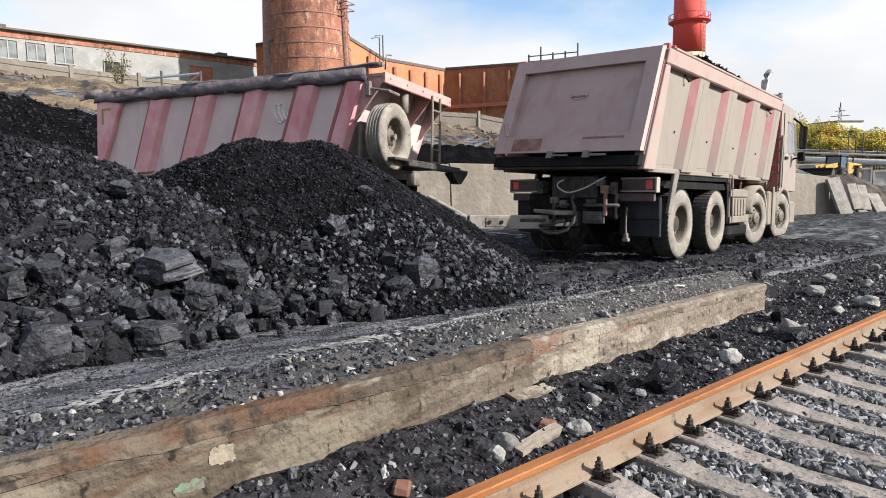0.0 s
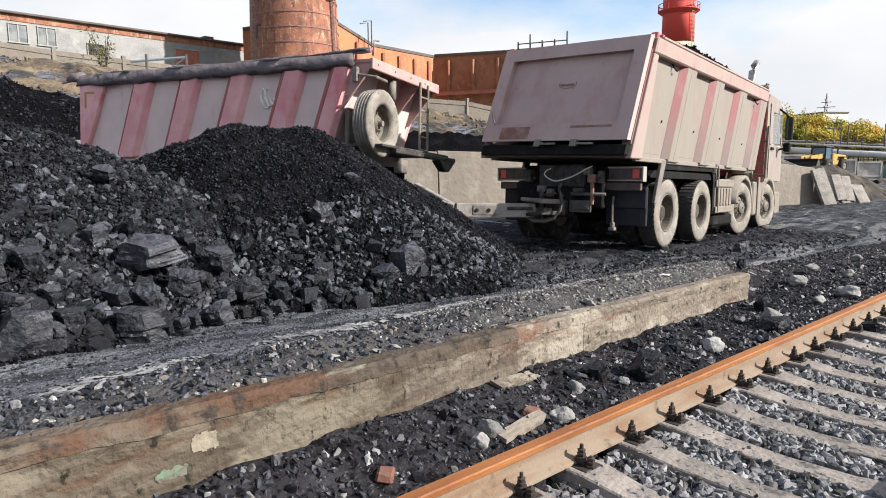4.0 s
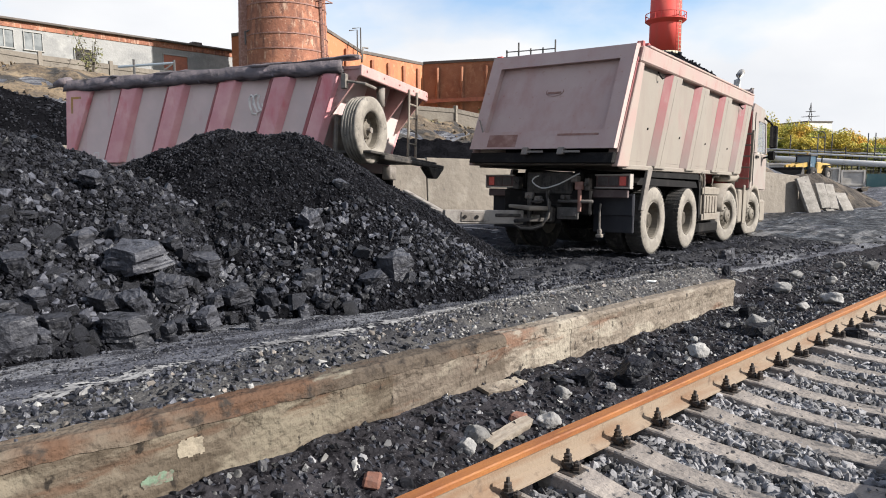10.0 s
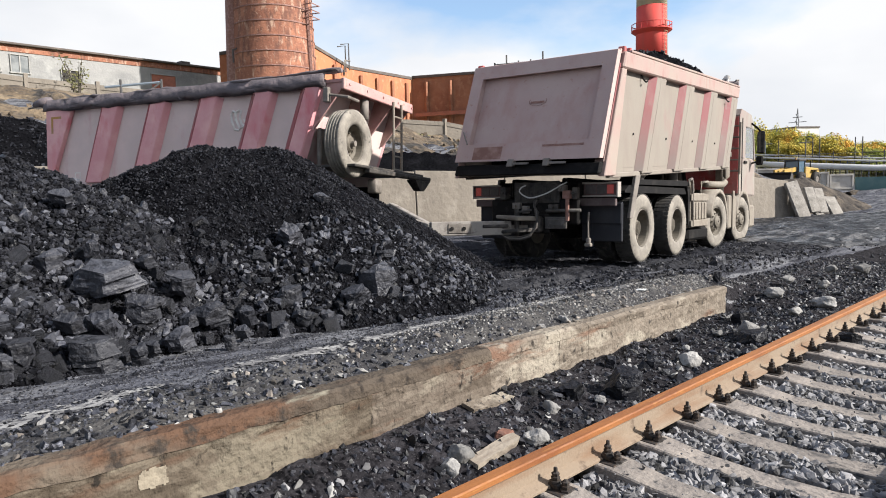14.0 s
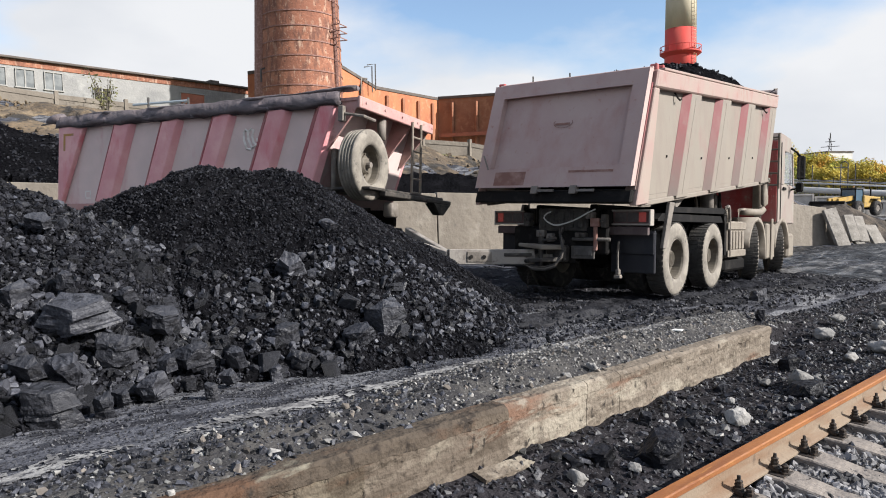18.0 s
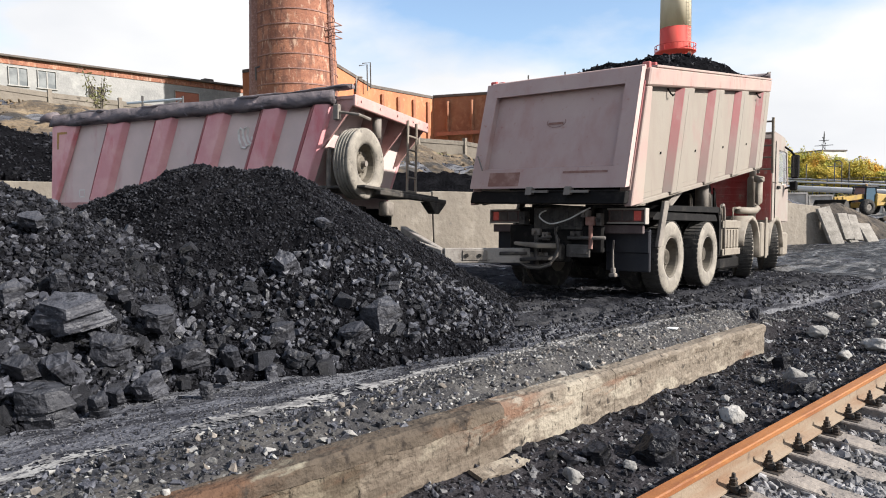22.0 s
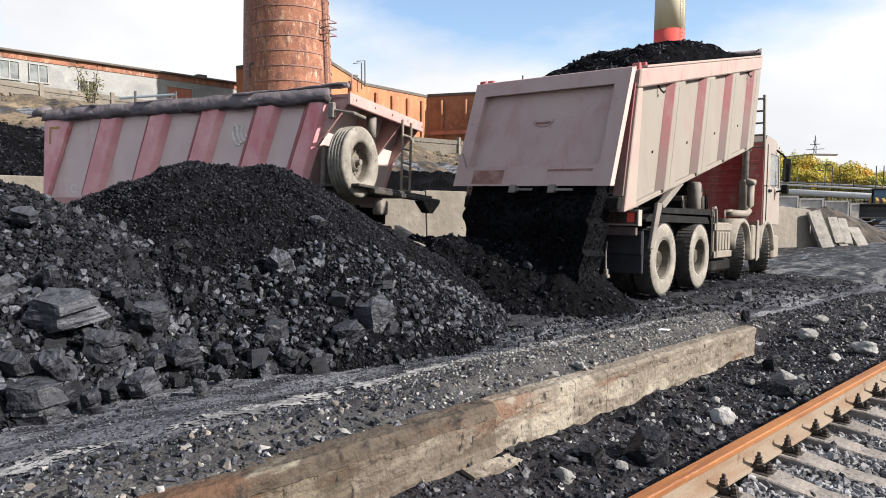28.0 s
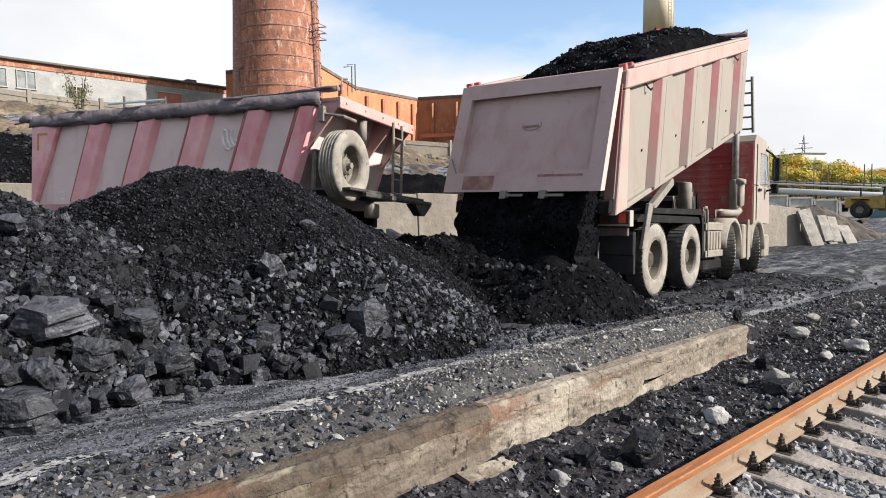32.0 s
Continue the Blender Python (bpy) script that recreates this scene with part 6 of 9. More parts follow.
tube(bm, [(-0.1, -0.42, 2.30), (-0.1, -0.42, 2.62)], 0.07, 12)
tpart("canister", bm, "chassis_grey", "grey canister", True)
# ladder
lad_bm = B()
for y in (0.33, 0.64):
    tube(lad_bm, [(0.05, y, 1.52), (0.05, y, 2.70)], 0.022, 8)
for k in range(5):
    tube(lad_bm, [(0.05, 0.33, 1.56 + 0.225 * k), (0.05, 0.64, 1.56 + 0.225 * k)], 0.016, 6)
tpart("ladder", lad_bm, "dust_metal", "dusty grey steel ladder")
# deck and underframe
bm = B()
box(bm, -0.85, 0.22, -1.28, 1.2, 1.48, 1.52, 0.008)
box(bm, 0.14, 0.26, -0.9, 1.45, 1.41, 1.48, 0.01)
tpart("deck", bm, "coupling", "grimy steel deck")
bm = B()
hexa(bm, [(0.12, 0.98, 1.22), (0.26, 0.98, 1.22), (0.26, 1.16, 1.22), (0.12, 1.16, 1.22)], [(0.08, 0.75, 1.41), (0.26, 0.75, 1.41), (0.26, 1.45, 1.41), (0.08, 1.45, 1.41)], 0.01)
tpart("front_bracket", bm, "coupling")
bm = B()
box(bm, -6.0, -0.3, -0.48, -0.36, 1.0, 1.27, 0.01)
box(bm, -6.0, -0.3, 0.36, 0.48, 1.0, 1.27, 0.01)
box(bm, -1.6, -0.2, -0.55, 0.55, 0.86, 0.98, 0.03)
tpart("underframe", bm, "chassis")
bm = B()
tube(bm, [(-0.25, -0.75, 1.05), (-0.25, -0.45, 1.05)], 0.12, 14)
box(bm, 0.0, 0.16, -0.52, -0.30, 1.12, 1.34, 0.02)
tpart("air_tank", bm, "chassis_grey", "", True)
for x in (-1.1, -4.2, -5.5):
    bm = B()
    tube(bm, [(x, -0.9, 0.45 - 0.058), (x, 0.9, 0.45 + 0.058)], 0.09, 10)
    tpart("axle", bm, "chassis")
    for s in (-1, 1):
        wheel(trailer, x, s * 1.02, 0.45 + s * 0.065, s, True, 9)
# drawbar to the truck
bm = B()


def beam(bm, a, b, w, h):
    a, b = Vector(a), Vector(b)
    d = (b - a).normalized()
    n = Vector((-d.y, d.x, 0)).normalized() * w / 2
    u = Vector((0, 0, h / 2))
    hexa(bm, [a - n - u, b - n - u, b + n - u, a + n - u], [a - n + u, b - n + u, b + n + u, a + n + u], 0.01)


_ti = TRAILER.inverted()
_c0, _c1, _c2, _c3 = (_ti @ Vector(p) for p in ((7.36, 6.52, 0.67), (6.30, 7.14, 0.70), (6.45, 8.25, 1.0), (5.9, 8.2, 1.0)))
beam(bm, _c0, _c1, 0.12, 0.21)
beam(bm, _c1, _c2, 0.10, 0.16)
beam(bm, _c1, _c3, 0.10, 0.16)
drawbar = tpart("drawbar", bm, "drawbar_grey", "pale dusty steel drawbar")
_d = (_c1 - _c0).normalized()
_n = Vector((-_d.y, _d.x, 0))
bm = B()
tube(bm, [_c0 + _d * 0.02, _c0 - _d * 0.22], 0.045, 10)
lathe_c = _c0 - _d * 0.26
tube(bm, [lathe_c + Vector((0, 0, -0.04)), lathe_c + Vector((0, 0, 0.04))], 0.08, 14)
part("drawbar_eye", bm, M["chassis_grey"], drawbar)
for f, r in ((0.60, 0.028), (0.75, 0.028)):
    _m = _c0 + (_c1 - _c0) * f
    bm = B()
    tube(bm, [_m - _n * 0.085, _m + _n * 0.085], r, 10)
    part("drawbar_bolt", bm, M["chassis"], drawbar)
bm = B()
beam(bm, _c0 + _d * 0.62 + Vector((0, 0, 0.0)), _c0 + _d * 0.98, 0.145, 0.15)
part("drawbar_plate", bm, M["chassis_grey"], drawbar)
bm = B()
beam(bm, _c0 + _d * 0.05 + Vector((0, 0, 0.03)), _c0 + _d * 0.45 + Vector((0, 0, 0.03)), 0.16, 0.05)
part("drawbar_lug", bm, M["coupling"], drawbar)

# ---- coal blocks ----
def split_block(seed, most=3, cuts=4):
    """A split block of unit size: one to three bedding layers with flat broken faces and sharp edges."""
    rg = random.Random(seed)
    bm = bmesh.new()
    n, layers = rg.randint(5, 7), rg.randint(1, most)
    plan = [(rg.uniform(0.78, 1.05), 2 * math.pi * (k + rg.uniform(-0.28, 0.28)) / n) for k in range(n)]
    slope = (rg.uniform(-0.22, 0.22), rg.uniform(-0.22, 0.22))
    planes = [(Vector((rg.gauss(0, 1), rg.gauss(0, 1), rg.gauss(0, 0.8))).normalized(), rg.uniform(0.62, 0.92)) for _ in range(cuts)]
    edges_z = [-1.0] + sorted(rg.uniform(-0.5, 0.7) for _ in range(layers - 1)) + [1.0]
    for z0, z1 in zip(edges_z, edges_z[1:]):
        one = bmesh.new()
        dx, dy, grow = rg.uniform(-0.12, 0.12), rg.uniform(-0.12, 0.12), rg.uniform(0.84, 1.06)
        for r, a in plan:
            for z, taper in ((z0, rg.uniform(0.88, 1.05)), (z1, rg.uniform(0.80, 1.02))):
                x, y = r * grow * taper * math.cos(a) + dx, r * grow * taper * math.sin(a) + dy
                one.verts.new((x, y, z + slope[0] * x + slope[1] * y + rg.uniform(-0.07, 0.07)))
        bmesh.ops.convex_hull(one, input=one.verts[:])
        for nrm, lim in planes:
            bmesh.ops.bisect_plane(one, geom=one.verts[:] + one.edges[:] + one.faces[:], plane_co=nrm * lim, plane_no=nrm, clear_outer=True)
            bmesh.ops.holes_fill(one, edges=[e for e in one.edges if e.is_boundary])
        bmesh.ops.recalc_face_normals(one, faces=one.faces[:])
        bmesh.ops.triangulate(one, faces=one.faces[:])
        if cuts > 3:
            bmesh.ops.subdivide_edges(one, edges=[e for e in one.edges if e.calc_length() > 0.22], cuts=2, use_grid_fill=True)
            bmesh.ops.triangulate(one, faces=one.faces[:])
            for v in one.verts:
                q = v.co * 2.6 + Vector((seed, 0, seed))
                v.co *= 1 + 0.10 * noise.noise(q) + 0.07 * noise.noise(q * 3.3)
        one.verts.index_update()
        vs = [bm.verts.new(v.co) for v in one.verts]
        for f in one.faces:
            bm.faces.new([vs[v.index] for v in f.verts])
        one.free()
    bm.verts.index_update()
    out = np.array([v.co[:] for v in bm.verts]), np.array([[v.index for v in q.verts] for q in bm.faces])
    bm.free()
    return out


COAL_T = [split_block(100 + k) for k in range(14)]


def block(name, x, y, z, size, turn, t, mat, label, category, group):
    v, f = COAL_T[(t + int(abs(x) * 37)) % len(COAL_T)]
    me = bpy.data.meshes.new(name)
    me.from_pydata([tuple(p) for p in v * size * 0.70], [], [tuple(int(i) for i in q) for q in f])
    me.materials.append(mat)
    ob = new(name, me)
    ob.matrix_basis = pose(x, y, z, 0, 0, turn[2]) @ pose(0, 0, 0, turn[0], turn[1], 0)
    return tagged(ob, label, category, group)


BLOCKS = [                                  # place, half length, half height, lean of the top
    (1.36, 5.10, 0.72, 0.31, 0.12, 16), (1.08, 4.55, 0.29, 0.20, 0.135, 4), (1.36, 4.50, 0.25, 0.105, 0.10, 25), (0.42, 4.60, 0.36, 0.19, 0.145, 2), (0.60, 4.57, 0.33, 0.085, 0.07, 5),
    (1.55, 4.92, 0.52, 0.18, 0.11, 12), (1.04, 4.82, 0.47, 0.115, 0.085, 30), (1.25, 4.80, 0.43, 0.11, 0.12, 40), (1.66, 4.64, 0.30, 0.115, 0.085, 8), (2.05, 4.63, 0.18, 0.06, 0.07, 0),
    (1.99, 4.87, 0.41, 0.165, 0.095, 26), (1.35, 5.46, 0.93, 0.08, 0.06, 12), (1.88, 5.15, 0.62, 0.15, 0.09, 20), (0.71, 4.68, 0.38, 0.13, 0.08, 6), (2.31, 4.88, 0.33, 0.10, 0.075, 30),
    (2.81, 4.80, 0.26, 0.12, 0.07, 14), (0.64, 4.83, 0.53, 0.09, 0.085, 35), (1.06, 5.42, 0.87, 0.11, 0.07, 24), (0.57, 5.09, 0.75, 0.14, 0.085, 18), (0.43, 4.80, 0.52, 0.13, 0.09, 20),
    (3.11, 5.55, 0.89, 0.165, 0.115, 38), (3.64, 4.87, 0.46, 0.20, 0.15, 10), (3.31, 4.82, 0.37, 0.15, 0.085, 24), (3.68, 5.87, 1.24, 0.11, 0.05, 30), (1.32, 6.08, 1.32, 0.12, 0.06, 30),
    (0.33, 5.0, 0.69, 0.135, 0.10, 8), (2.77, 5.0, 0.42, 0.13, 0.08, 22), (1.80, 4.80, 0.37, 0.10, 0.06, 10), (2.55, 4.74, 0.20, 0.07, 0.055, 10), (0.05, 4.95, 0.55, 0.18, 0.12, 12),
    (4.15, 5.05, 0.20, 0.06, 0.05, 15), (3.05, 4.84, 0.22, 0.06, 0.05, 20), (1.48, 4.60, 0.27, 0.07, 0.05, 10), (2.20, 4.70, 0.24, 0.08, 0.06, 25), (1.72, 5.42, 0.80, 0.09, 0.06, 30),
    (4.25, 2.64, -0.26, 0.225, 0.15, 5), (3.87, 2.85, -0.24, 0.12, 0.08, 9), (6.60, 2.60, -0.30, 0.20, 0.10, 4), (5.05, 2.85, -0.27, 0.10, 0.07, 10), (6.15, 3.18, -0.29, 0.09, 0.06, 12),
    (7.4, 2.0, -0.33, 0.14, 0.08, 4), (8.50, 3.86, 0.02, 0.07, 0.08, 4), (10.25, 4.65, -0.02, 0.16, 0.12, 6), (7.55, 3.15, -0.28, 0.12, 0.08, 10), (4.72, 3.05, -0.22, 0.08, 0.06, 10),
]


def proud(x, y, z, h):
    """Slide a block down the slope's face until it lies on the heap and not in it."""
    p, e = Vector((x, y, z)), Vector((-0.17, -0.04, 1.39))
    for _ in range(60):
        if p.z >= float(coal_surface(p.x, p.y)) + 0.45 * h:
            break
        p += (e - p).normalized() * 0.02
    return p


_rg = random.Random(31)
for k, (x, y, z, hl, hh, tilt) in enumerate(BLOCKS):
    if y > 4 and x < 5:
        x, y, z = proud(x, y, z, hh)
    size = (hl * 1.38, hl * _rg.uniform(0.85, 1.15), hh * 1.42)
    block("coal_block", x, y, z, size, (tilt + _rg.uniform(-4, 4), _rg.uniform(-12, 12), -40 + _rg.uniform(-22, 22)), k, M["coal_block" if y > 4 else "coal_block_dark"], "broken block of grey-black coal" if hl > 0.09 else "small broken lump of black coal", "coal block", "coal blocks")
LUMP_T = []
for k in range(12):
    v, f = split_block(300 + k, 2, 3)
    me = bpy.data.meshes.new("coal_lump")
    me.from_pydata([tuple(p) for p in v * (1, 1, 0.62)], [], [tuple(int(i) for i in q) for q in f])
    me.materials.append(M["coal_block"])
    LUMP_T.append(me)
_r = np.random.default_rng(77)
_n = 0
while _n < 290:
    x, y = _r.uniform(-0.1, 4.4), _r.uniform(4.40, 6.1)
    z = float(coal_surface(x, y))
    hgt = z - float(ground_z(x, y))
    if hgt < 0.005 or hgt > 0.95 or _r.random() > 1.15 - hgt * 1.05 or (x > 2.7 and _r.random() > 0.22):
        continue
    s = 0.028 + 0.075 * _r.random() ** 2.2
    ob = new("coal_lump", LUMP_T[_n % 12])
    ob.matrix_basis = pose(x, y, z + 0.2 * s, 25 + _r.normal() * 22, _r.normal() * 22, _r.uniform(0, 360)) @ Matrix.Diagonal((s * _r.uniform(0.9, 1.3), s * _r.uniform(0.6, 1), s * _r.uniform(0.6, 1.1), 1))
    tagged(ob, "angular lump of black coal at the heap's foot", "coal lump", "coal lumps")
    _n += 1
STONES = [(2.55, 2.66, -0.23, 0.112), (2.40, 2.60, -0.26, 0.080), (3.10, 2.55, -0.28, 0.088), (3.53, 2.77, -0.235, 0.090), (3.98, 2.66, -0.26, 0.062), (5.40, 2.68, -0.26, 0.140), (6.70, 3.03, -0.30, 0.11),
          (6.79, 2.74, -0.24, 0.19), (9.24, 3.39, -0.24, 0.22), (8.97, 2.70, -0.26, 0.20), (8.25, 2.80, -0.28, 0.15), (9.98, 3.5, -0.15, 0.15), (10.1, 3.07, -0.20, 0.15), (3.42, 3.02, -0.235, 0.05),
          (0.31, 3.16, 0.275, 0.045), (0.61, 3.59, 0.25, 0.058), (1.81, 3.23, 0.245, 0.050), (1.98, 3.32, 0.235, 0.042), (2.27, 3.25, 0.225, 0.052), (1.54, 3.26, 0.265, 0.034), (0.26, 3.57, 0.25, 0.052), (0.42, 3.30, 0.27, 0.03),
          (1.15, 3.25, 0.265, 0.028), (0.86, 3.40, 0.27, 0.03), (2.10, 3.24, 0.23, 0.036), (4.62, 3.47, 0.13, 0.062), (4.30, 3.46, 0.14, 0.045), (2.95, 3.33, 0.19, 0.03), (3.62, 2.95, -0.25, 0.038), (4.45, 2.92, -0.27, 0.05), (5.0, 2.62, -0.28, 0.055),
          (5.85, 2.95, -0.29, 0.06), (6.1, 2.55, -0.29, 0.06), (7.2, 2.75, -0.29, 0.08), (7.6, 3.3, -0.28, 0.07), (11.5, 3.4, -0.14, 0.15), (12.0, 3.1, -0.18, 0.17), (2.72, 2.78, -0.25, 0.042), (2.2, 2.72, -0.25, 0.036), (1.9, 2.62, -0.26, 0.034)]
_rg = random.Random(21)
for k, (x, y, z, r) in enumerate(STONES):
    r *= 0.84 if x < 6 else 0.68
    if r < 0.05:
        v, f = rock_template(np.random.default_rng(700 + k), 2, 0.35, 0.6)
        me = bpy.data.meshes.new("stone")
        me.from_pydata([tuple(p) for p in v * r], [], [tuple(int(i) for i in q) for q in f])
        me.materials.append(M["white_stone"])
        ob = new("stone", me)
        ob.matrix_basis = pose(x, y, z - 0.4 * r, _rg.uniform(-40, 40), _rg.uniform(-40, 40), _rg.uniform(0, 180))
        tagged(ob, "angular pale stone chip lying in coal grit", "stone", "pale stones")
        continue
    me = mesh_of("stone", (lambda b: (bmesh.ops.create_icosphere(b, subdivisions=4, radius=1), b)[1])(B()), M["white_stone"], True)
    a, b, c = _rg.uniform(0.9, 1.35), _rg.uniform(0.75, 1.0), _rg.uniform(0.6, 0.85)
    cuts_ = [(Vector((_rg.gauss(0, 1), _rg.gauss(0, 1), _rg.gauss(0, 1))).normalized(), _rg.uniform(0.55, 0.85)) for _ in range(9)]
    for v in me.vertices:
        for nrm, lim in cuts_:
            over = v.co.dot(nrm) - lim
            if over > 0:
                v.co -= nrm * over * 0.88
        n = noise.noise(v.co * 1.1 + Vector((k, 2 * k, 0))) * 0.26 + noise.noise(v.co * 2.6 + Vector((k, 0, k))) * 0.12 + noise.noise(v.co * 8) * 0.035
        v.co = Vector((v.co.x * a, v.co.y * b, v.co.z * c)) * r * (1 + n)
    ob = new("stone", me)
    ob.matrix_basis = pose(x, y, z, _rg.uniform(-15, 15), _rg.uniform(-15, 15), _rg.uniform(0, 180))
    tagged(ob, "rounded pale grey stone lying in coal grit", "stone", "pale stones")


def loose(name, m, bm, mat, label, category):
    ob = part(name, bm, M[mat], None)
    ob.matrix_basis = m
    return tagged(ob, label, category)


def plank_bm(l, w, h, seed):
    bm, rg, secs = B(), random.Random(seed), []
    for k in range(9):
        x = -l / 2 + l * k / 8
        e = 1 - 0.35 * (k == 8)
        secs.append([(x, -w / 2 * e + rg.uniform(-0.006, 0.006), 0), (x, w / 2 * e + rg.uniform(-0.006, 0.006), 0), (x, w / 2 * e, h + rg.uniform(-0.004, 0.004)), (x, -w / 2 * e, h + rg.uniform(-0.004, 0.004))])
    rings(bm, secs)
    return bm


loose("plank", pose(2.75, 2.58, -0.275, 12, -3, 6), plank_bm(0.44, 0.085, 0.045, 4), "wood", "weathered broken wooden plank by the rail", "plank")
loose("board", pose(3.22, 3.06, -0.19, 14, 5, 6), plank_bm(0.50, 0.11, 0.022, 5), "kerb", "pale broken slab against the kerb", "slab")
for x, y, z, a in ((2.96, 2.69, -0.24, 25), (1.71, 2.60, -0.225, 50)):
    bm = B()
    hexa(bm, [(-0.08, -0.05, -0.03), (0.07, -0.055, -0.03), (0.06, 0.05, -0.03), (-0.085, 0.045, -0.03)], [(-0.075, -0.045, 0.022), (0.055, -0.05, 0.028), (0.045, 0.04, 0.02), (-0.07, 0.04, 0.03)], 0.012)
    loose("brick", pose(x, y, z, 10, 6, a), bm, "brick", "stray red brick half buried in coal grit", "brick")
bm = B()
box(bm, -0.13, 0.13, -0.05, 0.05, 0, 0.012, 0.003)
loose("card", pose(6.72, 3.93, 0.075, 0, 4, 20), bm, "paper", "crumpled white card on the coal dust", "litter")

# white dust line along the yard
def line_z(x, y):
    return ground_z(x, y) + 0.009


bm = B()
_cell = {}


def lime_vert(i, j):
    if (i, j) not in _cell:
        x = -0.6 + 0.022 * i
        y = LIME_Y(x) + 0.013 * j + 0.02 * (float(wave(x, 0, 3, 41)) - 0.5)
        _cell[i, j] = bm.verts.new((x, y, float(line_z(x, y))))
    return _cell[i, j]


def LIME_Y(x):
    return float(np.interp(x, [-1, 0.4, 1.0, 1.9, 3.0, 4.3, 5.8, 7.9], [3.60, 3.70, 3.86, 3.97, 4.06, 4.17, 4.21, 4.26]))


for i in range(386):
    x = -0.6 + 0.022 * i
    half = float(np.interp(x, [-1, 0.3, 0.7, 1.2, 1.5, 1.8, 2.6, 3.2, 4, 5, 6.4, 8], [0.05, 0.11, 0.16, 0.10, 0.05, 0.15, 0.11, 0.06, 0.055, 0.055, 0.05, 0.03]))
    for j in range(-14, 14):
        d = abs(0.013 * (j + 0.5)) / half
        w = 0.40 * float(wave(x, j * 0.013, 5.0, 42)) + 0.25 * float(wave(x, j * 0.013, 17.0, 43)) + 0.35 * float(wave(x, j * 0.013, 46.0, 45))
        if w > (0.40 if x < 2.9 else 0.16) + 0.30 * d + (0.12 if 1.3 < x < 1.7 else 0.0):
            bm.faces.new((lime_vert(i, j), lime_vert(i + 1, j), lime_vert(i + 1, j + 1), lime_vert(i, j + 1)))
line = part("lime_line", bm, M["lime"], None)
tagged(line, "smeared white dust line on the yard", "marking", kind="structure")

# ---- gravel, grit and lumps ----
rng = np.random.default_rng(42)


def sizes(n, a, b, power=2.2):
    return a + (b - a) * rng.random(n) ** power


def scatter(name, label, n, xr, yr, size, mat, keep=None, zfun=None, sink=0.15, seed=1, power=2.2, category="stones", level=1):
    x, y = rng.uniform(*xr, n), rng.uniform(*yr, n)
    if keep is not None:
        k = keep(x, y)
        x, y = x[k], y[k]
    s = sizes(len(x), *size, power)
    z = (zfun or ground_z)(x, y) + s * (0.5 - sink)
    ob = rock_field(name, np.stack([x, y, z, s], 1), mat, level, seed)
    return tagged(ob, label, category, kind="stuff")


def seen(x, y):
    a = np.degrees(np.arctan2(y - 0.1, x + 0.1))
    return (a > 8) & (a < 92)


def on_pile(i):
    return lambda x, y: (pile_z(i, x, y) > ground_z(x, y) + 0.01) & (pile_z(i, x, y) >= pile_z(1 - i, x, y) - 0.02) & seen(x, y)


def face(i, rear):
    return lambda x, y: on_pile(i)(x, y) & (y < rear)


scatter("coal_grains", "small bright-faced coal pieces on the heap", 80000, (0.8, 7.6), (4.4, 7.6), (0.003, 0.018), M["coal_grain"], face(0, 7.5), coal_surface, 0.1, 2, 2.5, "coal")
scatter("coal_rubble", "coal rubble covering the heap", 64000, (-0.6, 3.2), (4.2, 7.3), (0.004, 0.026), M["coal_grain"], face(1, 7.2), coal_surface, 0.05, 3, 2.4, "coal", 2)
scatter("coal_shards", "coal shards on the rubble heap", 5200, (-0.4, 2.9), (4.3, 6.8), (0.012, 0.050), M["coal"], lambda x, y: face(1, 6.7)(x, y) & (rng.random(len(x)) < np.clip(1.4 - 0.8 * (y - 4.4), 0.35, 1)) & (wave(x, y, 3.5, 71) + 0.5 * wave(x, y, 9, 72) > 0.55), coal_surface, 0.05, 4, 2.4, "coal", 3)
scatter("coal_shards", "coal shards on the heap's foot", 1500, (2.2, 6.4), (4.6, 5.7), (0.014, 0.05), M["coal"], lambda x, y: face(0, 5.7)(x, y), coal_surface, 0.1, 5, 2.0, "coal", 2)
scatter("coal_grit", "loose coal grit on the yard", 14000, (-0.2, 12), (3.3, 7.5), (0.003, 0.018), M["coal"], lambda x, y: seen(x, y) & (y > kerb_y(x) + 0.2) & ((rng.random(len(x)) < 0.35) | (np.maximum(pile_z(0, x, y), pile_z(1, x, y)) > ground_z(x, y) - 0.2)), None, 0.1, 6, 2.6, "coal")
scatter("yard_grit", "fine pale and dark grit on the yard", 22000, (-0.2, 8.5), (3.5, 5.6), (0.002, 0.009), M["grit_dark"], lambda x, y: seen(x, y) & (y > kerb_y(x) + 0.5) & (np.maximum(pile_z(0, x, y), pile_z(1, x, y)) < ground_z(x, y) + 0.01), None, 0.0, 18, 2.0, "grit")
scatter("rut_crumbs", "coal crumbs trodden into the black ruts", 16000, (3.4, 15), (4.3, 8.5), (0.004, 0.030), M["coal_dark"], lambda x, y: seen(x, y) & (np.maximum(pile_z(0, x, y), pile_z(1, x, y)) < ground_z(x, y)), lambda x, y: ground_z(x, y) + 0.012, 0.1, 33, 3.0, "coal")
scatter("kerb_grit", "fine dark grit on the strip behind the kerb", 26000, (-0.2, 9.2), (2.9, 4.3), (0.003, 0.012), M["coal"], lambda x, y: (rng.random(len(x)) < np.clip(1.5 - 0.32 * x, 0.15, 1)) & (y > kerb_y(x) + 0.09) & (y < kerb_y(x) + 0.72 + 0.04 * x), None, 0.0, 17, 1.6, "gravel")
